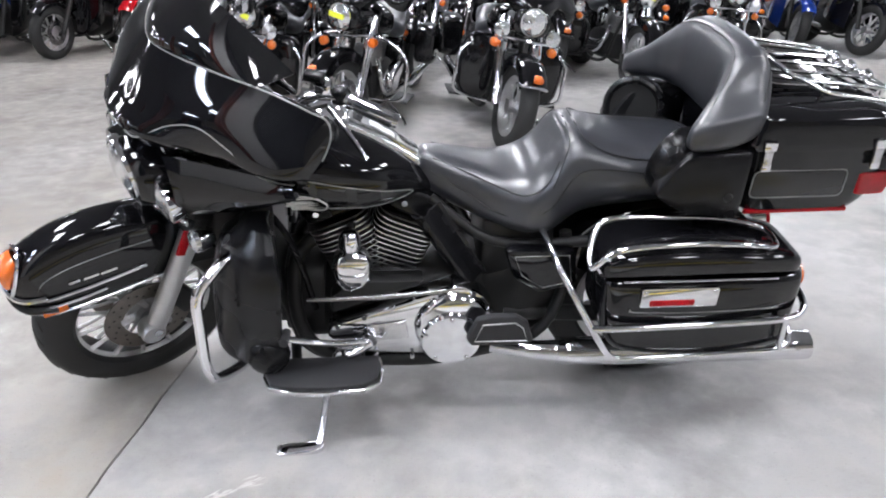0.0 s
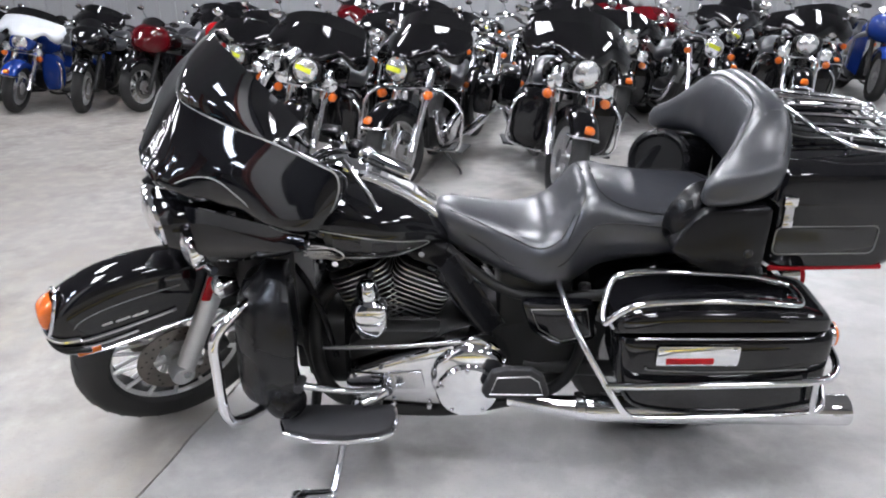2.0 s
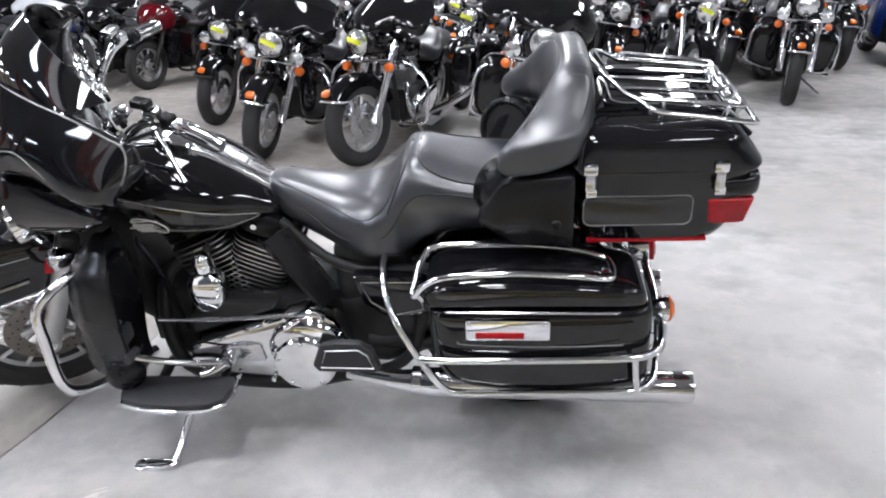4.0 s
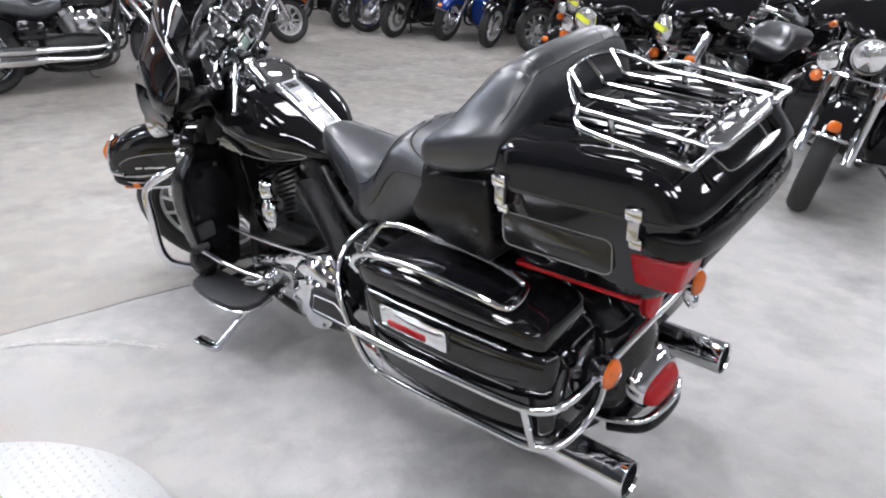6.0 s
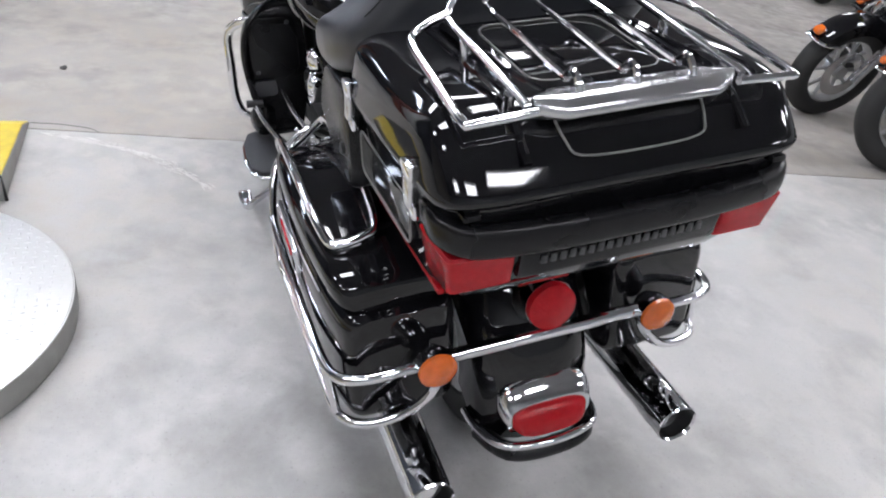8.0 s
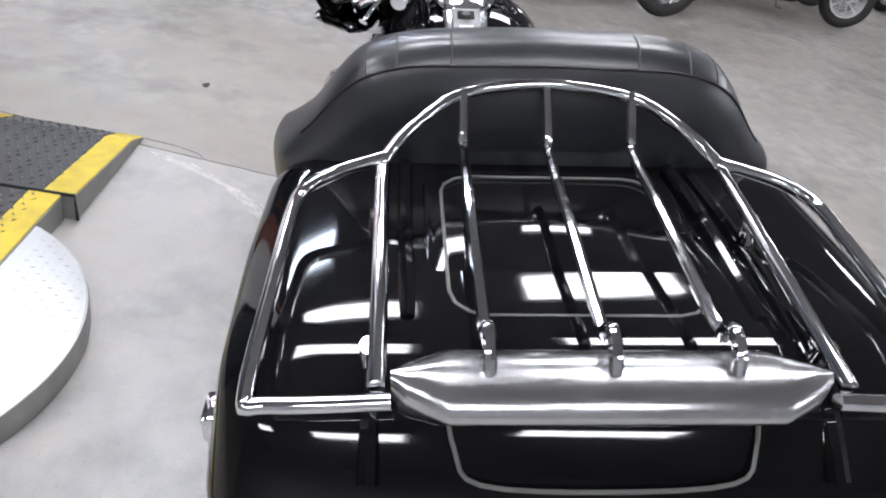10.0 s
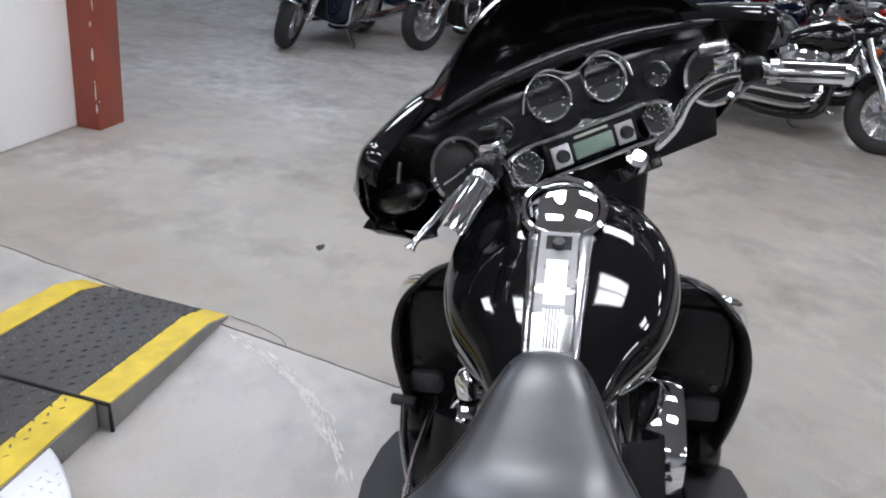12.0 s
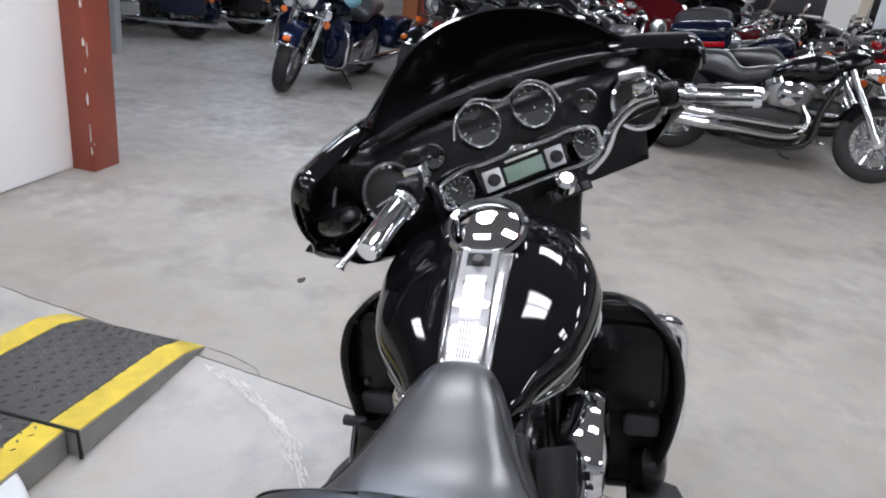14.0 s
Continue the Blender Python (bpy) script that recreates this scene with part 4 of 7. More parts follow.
    bump = [(2.07, -0.279, 0.905), (2.11, -0.281, 0.902), (2.150, -0.276, 0.898), (2.180, -0.240, 0.894), (2.192, -0.12, 0.892), (2.194, 0, 0.892), (2.192, 0.12, 0.892), (2.180, 0.240, 0.894), (2.150, 0.276, 0.898), (2.11, 0.281, 0.902), (2.07, 0.279, 0.905)]
    path = catmull(bump, 5)
    rings = []
    for i, p in enumerate(path):
        a, b = Vector(path[max(i - 1, 0)]), Vector(path[min(i + 1, len(path) - 1)])
        out = (b - a).cross(V(0, 0, 1)).normalized()
        f = min(1, 0.25 + min(i, len(path) - 1 - i) / 8)
        rings.append(sring(p, out, V(0, 0, 1), 0.013 * f, 0.024 * f, 3.0, 16))
    bl = skin(bmesh.new(), rings)
    part("bumper_strip", bl, "satin", tub, "black rubber rear bumper strip")
    part("rear_panel", block((2.160, 0, 0.834), (0.022, 0.345, 0.056), 0.008, turn=(0, 8, 0)), "satin", tub, "black rear panel with raised lettering bars")
    bars = bmesh.new()
    for i in range(18):
        block((2.1755, -0.135 + i * 0.0155, 0.840), (0.003, 0.009, 0.014), 0.001, bars, turn=(0, 6, 0))
    part("letter_bar", bars, "grey_plastic", tub)
    for ob in [tub] + list(tub.children_recursive):
        for v in ob.data.vertices:
            if v.co.x > 1.93:
                v.co.y *= 1 - 0.15 * (v.co.x - 1.93)
    # luggage rack
    R = 0.0064
    rack = part("rack_hoop", tube([(2.150, -0.160, 1.060), (2.02, -0.162, 1.075), (1.90, -0.164, 1.087), (1.872, -0.160, 1.096), (1.840, -0.130, 1.118), (1.810, -0.085, 1.136), (1.797, 0, 1.143), (1.810, 0.085, 1.136), (1.840, 0.130, 1.118), (1.872, 0.160, 1.096), (1.90, 0.164, 1.087), (2.02, 0.162, 1.075), (2.150, 0.160, 1.060)], R, 10, 5), "chrome", tub, "chrome luggage rack")
    for sg in (-1, 1):
        part("rack_rail", tube([(1.876, sg * 0.163, 1.096), (1.898, sg * 0.202, 1.092), (1.918, sg * 0.230, 1.085), (1.948, sg * 0.240, 1.078), (2.04, sg * 0.243, 1.066), (2.148, sg * 0.245, 1.052), (2.158, sg * 0.230, 1.051), (2.158, sg * 0.150, 1.054)], R, 10, 5), "chrome", rack)
        part("rack_foot", tube([(1.955, sg * 0.165, 1.082), (1.96, sg * 0.166, 1.035)], 0.008, 10, 1), "chrome", rack)
        part("rack_foot", tube([(2.11, sg * 0.165, 1.062), (2.10, sg * 0.165, 1.025)], 0.008, 10, 1), "chrome", rack)
    for u in (-0.085, 0, 0.085):
        part("rack_bar", tube([(1.799 + abs(u) * 0.12, u, 1.141), (1.835, u, 1.104), (1.850, u, 1.090), (1.95, u, 1.083), (2.095, u, 1.070), (2.108, u, 1.076), (2.122, u, 1.086), (2.138, u, 1.076), (2.146, u, 1.054)], 0.0052, 9, 5), "chrome", rack)
    part("rack_plate", skin(bmesh.new(), [sring((2.141, u, 1.052), (0.985, 0, -0.17), (0.17, 0, 0.985), a, 0.015, 2.0, 24) for u, a in ((-0.150, 0.006), (-0.140, 0.016), (-0.112, 0.030), (0.112, 0.030), (0.140, 0.016), (0.150, 0.006))]), "dull_chrome", rack, "worn chrome rear cross plate")
    # ---- saddlebags ----
    for sg in (-1, 1):
        e = sg
        body = []
        for x, ui, uo, lo, hi in ((1.375, 0.22, 0.36, 0.50, 0.598), (1.385, 0.19, 0.382, 0.445, 0.610), (1.43, 0.165, 0.398, 0.375, 0.617), (1.55, 0.158, 0.404, 0.350, 0.620), (1.72, 0.156, 0.403, 0.345, 0.620), (1.85, 0.158, 0.393, 0.346, 0.616), (1.925, 0.165, 0.378, 0.354, 0.611), (1.946, 0.185, 0.358, 0.376, 0.602)):
            body.append((x, e * (ui + uo) / 2, (uo - ui) / 2, lo, hi))
        bag = part("saddlebag", xloft(body, 7.5, 48, 3), "black", B, "gloss black hard saddlebag")
        lid = []
        for x, ui, uo, lo, hi in ((1.36, 0.235, 0.352, 0.612, 0.640), (1.372, 0.195, 0.380, 0.612, 0.670), (1.43, 0.175, 0.398, 0.618, 0.694), (1.55, 0.165, 0.404, 0.622, 0.706), (1.70, 0.165, 0.403, 0.622, 0.702), (1.83, 0.168, 0.394, 0.619, 0.688), (1.905, 0.175, 0.378, 0.612, 0.672), (1.926, 0.205, 0.358, 0.610, 0.650)):
            lid.append((x, e * (ui + uo) / 2, (uo - ui) / 2, lo, hi))
        part("bag_lid", xloft(lid, 4.6, 48, 3), "black", bag, "gloss black domed lid")
        pin = [(1.42, 0.6155), (1.55, 0.621), (1.72, 0.621), (1.85, 0.6145)]
        part("lid_seam", tube([(x, e * 0.4045 if 1.45 < x < 1.83 else e * 0.395, z) for x, z in pin], 0.003, 6, 4), "dull_chrome", bag)
        part("pinstripe", tube([(x, e * 0.4042, z) for x, z in ((1.45, 0.530), (1.46, 0.520), (1.60, 0.514), (1.75, 0.516), (1.87, 0.522))], 0.0015, 5, 3), "pinstripe", bag)
        pl = part("latch_plate", slab(rounded(0.215, 0.062, 0.008, 3, 1.578, 0.570), e * 0.400, e * 0.412, 0.003), "chrome", bag, "chrome latch plate with a red reflector")
        part("reflector", slab(rounded(0.125, 0.018, 0.003, 2, 1.558, 0.555), e * 0.410, e * 0.4145, 0.001), "red", pl)
        for dx in (-0.095, 0.095):
            part("screw", lathe([(0, 0.003), (0.005, 0.003), (0.006, 0)], (1.578 + dx, e * 0.412, 0.590), (0, e, 0), 10), "dull_chrome", pl)
        # lid rail
        part("lid_rail", tube([(1.345, e * 0.374, 0.655), (1.372, e * 0.380, 0.688), (1.43, e * 0.380, 0.712), (1.60, e * 0.380, 0.722), (1.75, e * 0.376, 0.712), (1.825, e * 0.366, 0.698), (1.840, e * 0.345, 0.700), (1.836, e * 0.305, 0.706), (1.815, e * 0.278, 0.712), (1.70, e * 0.268, 0.732), (1.50, e * 0.268, 0.742), (1.395, e * 0.272, 0.738), (1.360, e * 0.285, 0.715), (1.338, e * 0.325, 0.668), (1.335, e * 0.362, 0.648)], 0.0085, 10, 5, closed=True), "chrome", bag, "chrome lid rail")
        part("rail_foot", block((1.828, e * 0.335, 0.690), (0.03, 0.05, 0.02), 0.006), "chrome", bag)
        part("rail_foot", tube([(1.345, e * 0.375, 0.660), (1.36, e * 0.37, 0.635)], 0.007, 8, 1), "chrome", bag)
        # guard rails round the bag
        part("bag_guard", tube([(1.235, e * 0.17, 0.662), (1.245, e * 0.28, 0.652), (1.262, e * 0.345, 0.622), (1.30, e * 0.396, 0.560), (1.36, e * 0.418, 0.455), (1.405, e * 0.419, 0.385), (1.45, e * 0.415, 0.365), (1.60, e * 0.410, 0.362), (1.80, e * 0.406, 0.365), (1.90, e * 0.402, 0.368), (1.945, e * 0.382, 0.370), (1.968, e * 0.345, 0.374), (1.982, e * 0.29, 0.392), (1.990, e * 0.245, 0.425), (1.990, e * 0.215, 0.470), (1.988, e * 0.205, 0.500)], 0.0098, 12, 5), "chrome", B, "chrome saddlebag guard")
        part("bag_guard_rail", tube([(1.345, e * 0.417, 0.478), (1.45, e * 0.419, 0.478), (1.70, e * 0.417, 0.482), (1.88, e * 0.412, 0.486), (1.945, e * 0.396, 0.490), (1.975, e * 0.355, 0.498), (1.985, e * 0.29, 0.505), (1.985, e * 0.20, 0.510)], 0.0105, 12, 5), "chrome", B, "chrome saddlebag guard rail")
        part("guard_post", tube([(1.90, e * 0.411, 0.487), (1.915, e * 0.400, 0.372)], 0.009, 10, 1), "chrome", B)
        # muffler
        ex = part("muffler", tube([(1.10, e * 0.235, 0.285), (1.22, e * 0.262, 0.280), (1.30, e * 0.268, 0.276), (1.36, e * 0.270, 0.274), (1.60, e * 0.270, 0.272), (2.00, e * 0.270, 0.268), (2.045, e * 0.270, 0.267)], [0.026, 0.028, 0.034, 0.043, 0.046, 0.046, 0.045], 24, 4), "chrome", B, "chrome muffler")
        part("muffler_tip", lathe([(0.0445, -0.055), (0.0465, -0.045), (0.0465, 0.008), (0.044, 0.011), (0.041, 0.006)], (2.085, e * 0.270, 0.267), (1, 0, 0), 28, caps=False), "chrome", ex)
        part("muffler_bore", lathe([(0.0412, 0.006), (0.040, -0.036), (0.0, -0.037)], (2.085, e * 0.270, 0.267), (1, 0, 0), 28, caps=False), "matt", ex)
        part("exhaust_clamp", lathe([(0.040, -0.015), (0.044, -0.012), (0.044, 0.012), (0.040, 0.015)], (1.31, e * 0.268, 0.276), (1, 0, 0), 20), "chrome", ex)
        # side cover
        part("side_cover", slab([(1.13, 0.60), (1.34, 0.60), (1.36, 0.47), (1.24, 0.44), (1.16, 0.50)], e * 0.14, e * 0.205, 0.02), "black", B, "gloss black side cover")
        part("pinstripe", tube([(1.16, e * 0.2065, 0.582), (1.32, e * 0.2065, 0.582), (1.335, e * 0.2065, 0.49), (1.25, e * 0.2065, 0.47), (1.185, e * 0.2065, 0.515)], 0.0015, 5, 1, closed=True), "pinstripe", B)
        # mid frame deflector
        dfl = [[V(0.862 + 0.055 * f + 0.140 * g, e * (0.150 + 0.030 * math.sin(math.pi * f) + 0.015 * g), 0.690 - 0.205 * g + 0.018 * f * (1 - g)) for f in (i / 8 * 1.6 for i in range(9))] for g in (j / 8 for j in range(9))]
        part("air_deflector", skin(bmesh.new(), dfl, wrap=False), "satin", B, "black frame air deflector", solid=0.008)
        # passenger footboard, folded up
        fb = part("passenger_footboard", slab([(1.015, 0.365), (1.045, 0.435), (1.09, 0.447), (1.16, 0.444), (1.195, 0.418), (1.215, 0.352), (1.195, 0.338), (1.03, 0.341)], e * 0.285, e * 0.312, 0.008), "pad", B, "folded black passenger footboard")
        part("board_inlay", tube([(1.040, e * 0.3135, 0.360), (1.062, e * 0.3135, 0.420), (1.155, e * 0.3135, 0.424), (1.180, e * 0.3135, 0.404), (1.194, e * 0.3135, 0.358)], 0.0022, 6, 1, closed=True), "alu", fb)
        part("board_bracket", block((1.10, e * 0.25, 0.36), (0.10, 0.07, 0.03), 0.008), "satin", fb)
        # rider footboard
        out = [(0.430, e * 0.275), (0.425, e * 0.345), (0.445, e * 0.392), (0.52, e * 0.415), (0.62, e * 0.422), (0.72, e * 0.412), (0.765, e * 0.385), (0.775, e * 0.33), (0.765, e * 0.275)]
        rb = part("rider_footboard", slab(out, 0.268, 0.282, 0.004, "xy"), "chrome", B, "rider footboard with a rubber pad and chrome edge")
        part("board_pad", slab([(0.6 + (x - 0.6) * 0.955, e * 0.345 + (u - e * 0.345) * 0.90) for x, u in out], 0.281, 0.297, 0.005, "xy"), "pad", rb, "black rubber pad")
        part("board_bracket", tube([(0.50, e * 0.15, 0.25), (0.52, e * 0.30, 0.265)], 0.016, 10, 1), "matt", rb)
        part("board_bracket", tube([(0.70, e * 0.15, 0.25), (0.70, e * 0.30, 0.265)], 0.016, 10, 1), "matt", rb)
        # engine guard
        part("engine_guard", tube([(0.415, e * 0.06, 0.720), (0.405, e * 0.16, 0.705), (0.395, e * 0.26, 0.675), (0.345, e * 0.345, 0.655), (0.302, e * 0.386, 0.605), (0.294, e * 0.392, 0.50), (0.292, e * 0.392, 0.36), (0.315, e * 0.355, 0.300), (0.37, e * 0.25, 0.268), (0.42, e * 0.10, 0.250)], 0.0155, 14, 6), "chrome", B, "chrome engine guard")
        # lower fairing
        shell_rows = catmull([(0.272, 0.365, 0.440, 0.303, 0.225, 0.0), (0.280, 0.350, 0.455, 0.315, 0.205, 0.0), (0.310, 0.292, 0.472, 0.331, 0.180, 0.010), (0.36, 0.282, 0.482, 0.345, 0.165, 0.028),
                              (0.45, 0.286, 0.494, 0.367, 0.150, 0.034), (0.55, 0.296, 0.504, 0.380, 0.145, 0.036), (0.62, 0.312, 0.506, 0.377, 0.145, 0.036), (0.68, 0.340, 0.500, 0.359, 0.150, 0.034),
                              (0.715, 0.384, 0.492, 0.329, 0.165, 0.022), (0.738, 0.404, 0.482, 0.305, 0.180, 0.006), (0.752, 0.420, 0.470, 0.272, 0.205, 0.0), (0.757, 0.430, 0.460, 0.250, 0.220, 0.0)], 4)
        rings = []
        for z, xf, xr, uo, ui, rec in shell_rows:
            uo -= 0.012 if e < 0 else 0.0
            ring = []
            for k in range(15):
                t = math.pi / 2 * k / 14
                ring.append((xr - (xr - xf) * math.cos(t) ** 0.8, ui + (uo - ui) * math.sin(t) ** 0.8))
            ring += [(xr + 0.0035, uo - 0.004), (xr + 0.004, uo - 0.012), (xr, uo - 0.019), (xr - rec * 0.6, uo - 0.022), (xr - rec, uo - 0.030), (xr - rec, ui + 0.5 * (uo - ui)), (xr - rec, ui + 0.004)]
            rings.append([V(x, e * u, z) for x, u in ring])
        lw = part("lower_fairing", skin(bmesh.new(), rings), "satin", B, "black lower fairing with a rimmed recess and a storage lid")
        part("storage_lid", slab([(e * u, z) for u, z in rounded(0.165, 0.205, 0.045, 5, 0.258, 0.600)], 0.464, 0.479, 0.006, "uw"), "satin", lw, "black storage lid")
        for cu, cz in ((0.318, 0.522), (0.205, 0.682)):
            part("lid_catch", lathe([(0, 0.008), (0.006, 0.007), (0.008, 0)], (0.478, e * cu, cz), (1, 0, 0), 12), "grey_plastic", lw)
        part("lower_pocket", slab([(e * u, z) for u, z in rounded(0.075, 0.055, 0.012, 3, 0.300, 0.462)], 0.456, 0.478, 0.005, "uw"), "grey_plastic", lw)
        part("lower_speaker", lathe([(0.0, 0.035), (0.035, 0.03), (0.055, 0.012), (0.06, 0.0), (0.05, -0.03)], (0.45, e * 0.325, 0.345), (0.25, e * 0.9, 0.15), 24), "satin", lw)
        # rear turn signals
        ts = part("rear_turn_signal", lathe([(0.0, -0.045), (0.022, -0.042), (0.034, -0.022), (0.037, 0.0), (0.037, 0.006)], (2.005, e * 0.228, 0.512), (1, 0, 0), 24), "chrome", B, "chrome rear turn signal with an amber lens")
        part("signal_lens", lathe([(0.037, 0.006), (0.036, 0.012), (0.024, 0.022), (0.0, 0.026)], (2.005, e * 0.228, 0.512), (1, 0, 0), 24), "orange", ts)
    # ---- rear end ----
    tyre(1.613, 0.318, 0.320, 0.18, "rear_tyre", B)
    rr = part("rear_rim", lathe([(0.20, -0.07), (0.215, -0.075), (0.20, -0.05), (0.19, 0), (0.20, 0.05), (0.215, 0.075), (0.20, 0.07), (0.18, 0.05), (0.178, 0), (0.18, -0.05), (0.20, -0.07)], (1.613, 0, 0.318), (0, 1, 0), 48, caps=False), "alu", B, "silver cast rear wheel")
    for i in range(14):
        a = 2 * math.pi * i / 14
        part("spoke", tube([(1.613 + 0.05 * math.cos(a), 0, 0.318 + 0.05 * math.sin(a)), (1.613 + 0.185 * math.cos(a), 0, 0.318 + 0.185 * math.sin(a))], [0.012, 0.01], 8, 1), "alu", rr)
    part("hub", lathe([(0, -0.09), (0.05, -0.09), (0.055, 0.09), (0, 0.09)], (1.613, 0, 0.318), (0, 1, 0), 20), "alu", rr)
    rings = []
    for i in range(30):
        a = radians(32 + 160 * i / 29)
        R = 0.385
        dp = 0.17
        sec = [(R - dp, -0.118), (R - dp * 0.5, -0.122), (R - 0.045, -0.115), (R - 0.016, -0.088), (R - 0.003, -0.045), (R, 0)]
        sec = sec + [(r, -u) for r, u in reversed(sec[:-1])]
        rings.append([(1.623 - r * math.cos(a), u, 0.325 + r * math.sin(a)) for r, u in sec])
    rf = part("rear_fender", skin(bmesh.new(), rings, wrap=False), "black", B, "gloss black rear fender", solid=0.004)
    part("tail_lens", xloft([(2.015, 0, 0.082, 0.308, 0.374), (2.036, 0, 0.079, 0.306, 0.366), (2.050, 0, 0.066, 0.305, 0.350), (2.055, 0, 0.045, 0.308, 0.338)], 3.2, 28, 3), "red", rf, "red fender tip lamp")
    part("lens_bezel", xloft([(1.955, 0, 0.082, 0.315, 0.412), (1.99, 0, 0.098, 0.300, 0.412), (2.014, 0, 0.097, 0.297, 0.396), (2.030, 0, 0.090, 0.297, 0.378)], 3.0, 28, 3), "chrome", rf, "chrome lamp bezel")
    part("fender_trim", tube([(1.90, -0.128, 0.262), (1.97, -0.126, 0.275), (2.04, -0.095, 0.288), (2.062, 0, 0.293), (2.04, 0.095, 0.288), (1.97, 0.126, 0.275), (1.90, 0.128, 0.262)], 0.009, 10, 5), "chrome", rf, "chrome rear fender trim")
    part("fender_skirt", tube([(1.95, -0.115, 0.245), (2.03, -0.085, 0.258), (2.05, 0, 0.262), (2.03, 0.085, 0.258), (1.95, 0.115, 0.245)], 0.020, 10, 5), "satin", rf)
    part("signal_bar", tube([(1.985, -0.22, 0.512), (1.988, 0, 0.515), (1.985, 0.22, 0.512)], 0.014, 12, 3), "chrome", B, "chrome rear signal bar")
    tl = part("tail_lamp", lathe([(0.044, -0.05), (0.049, -0.01), (0.049, 0.0)], (1.985, 0, 0.580), (1, 0, 0.1), 28), "chrome", B, "round red tail lamp")
    part("tail_lamp_lens", lathe([(0.048, 0.0), (0.047, 0.014), (0.032, 0.022), (0.0, 0.025)], (1.985, 0, 0.580), (1, 0, 0.1), 28), "red", tl)
    part("case_support", block((1.86, 0, 0.726), (0.42, 0.32, 0.03), 0.008), "satin", B, "black top case support")
    for sg in (-1, 1):
        part("support_strut", tube([(1.70, sg * 0.16, 0.77), (1.82, sg * 0.17, 0.70), (1.90, sg * 0.17, 0.60)], 0.012, 8, 3), "chrome", B)
    # ---- engine ----
    part("crankcase", xloft([(0.58, 0, 0.10, 0.27, 0.40), (0.61, 0, 0.14, 0.23, 0.46), (0.75, 0, 0.155, 0.21, 0.50), (0.90, 0, 0.155, 0.21, 0.49), (1.05, 0, 0.14, 0.22, 0.50), (1.16, 0, 0.12, 0.24, 0.46)], 4, 28, 3), "matt", B, "black crankcase and gearbox")
    for tilt, cx in ((-1, 0.735), (1, 0.775)):
        ax = V(tilt * 0.383, 0, 0.924)
        base = V(cx, 0, 0.44)
        side_v = V(0, 1, 0)
        e2 = ax.cross(side_v)
        core = part("cylinder", skin(bmesh.new(), [sring(base + ax * d, side_v, e2, 0.075, 0.07, 3.5, 28) for d in (0.0, 0.235)]), "matt", B, "black engine cylinder with machined fins")
        for k in range(13):
            d = 0.030 + 0.0165 * k
            hw = 0.108 if k < 8 else 0.112
            part("cooling_fin", skin(bmesh.new(), [sring(base + ax * (d + o), side_v, e2, hw, 0.098 + 0.002 * (k % 2), 4.5, 32) for o in (-0.0028, 0.0028)]), "fin" if k < 12 else "matt", core)
        top = base + ax * 0.275
        part("rocker_box", skin(bmesh.new(), [sring(top + ax * o, side_v, e2, a, b, 4.5, 32) for o, a, b in ((-0.03, 0.10, 0.085), (-0.02, 0.108, 0.092), (0.03, 0.106, 0.09), (0.045, 0.095, 0.08))]), "satin", core, "black rocker box")
        for z in (-0.04, 0.04):
            part("bolt", lathe([(0, 0.01), (0.009, 0.01), (0.010, 0)], top + e2 * z + V(0, -0.106, 0) + ax * 0.005, (0, -1, 0), 10), "chrome", core)
            part("pushrod_tube", tube([V(cx - tilt * 0.02 + z * 0.3, 0.125, 0.42), base + ax * 0.25 + e2 * z * 0.6 + V(0, 0.10, 0)], 0.012, 10, 1), "chrome", core)
    # horn cover between the cylinders
    hc = part("horn_cover", zloft([(0.460, 0.668, 0.706, -0.185, -0.140), (0.465, 0.656, 0.718, -0.193, -0.132), (0.50, 0.638, 0.740, -0.200, -0.126), (0.545, 0.632, 0.746, -0.200, -0.126), (0.575, 0.638, 0.740, -0.194, -0.128), (0.592, 0.664, 0.712, -0.180, -0.134)], 3.6, 28, 3), "chrome", B, "chrome horn cover")
    part("horn_cap", lathe([(0.0, 0.036), (0.018, 0.031), (0.031, 0.014), (0.034, -0.02)], (0.686, -0.155, 0.622), (0, -0.2, 1), 20), "chrome", hc)
    part("horn_bracket", tube([(0.70, -0.06, 0.66), (0.688, -0.12, 0.64), (0.686, -0.155, 0.58)], 0.012, 10, 3), "matt", hc)
    # air cleaner on the far side
    part("air_cleaner", lathe([(0.095, -0.03), (0.105, 0.0), (0.105, 0.03), (0.098, 0.045), (0.05, 0.055), (0.0, 0.056)], (0.745, 0.175, 0.60), (0, 1, 0), 36, squash=(0.85, 1.15)), "chrome", B, "oval chrome air cleaner cover")
    # primary cover and derby
    pts = []
    for a in range(95, 266, 19):
        pts.append((0.665 + 0.058 * math.cos(radians(a)), 0.325 + 0.058 * math.sin(radians(a))))
    for a in range(-90, 91, 15):
        pts.append((0.985 + 0.125 * math.cos(radians(a)), 0.368 + 0.130 * math.sin(radians(a))))
    prim = part("primary_cover", slab(pts, -0.150, -0.232, 0.016), "chrome", B, "chrome primary cover with a round clutch cover")
    part("clutch_bulge", lathe([(0.120, -0.01), (0.118, 0.006), (0.108, 0.020), (0.098, 0.026), (0.0, 0.026)], (0.985, -0.230, 0.362), (0, -1, 0), 48), "chrome", prim)
    part("derby_cover", lathe([(0.092, -0.02), (0.093, 0.008), (0.087, 0.016), (0.03, 0.021), (0.0, 0.022)], (0.976, -0.256, 0.330), (0, -1, 0), 44), "chrome", prim, "polished round clutch cover")
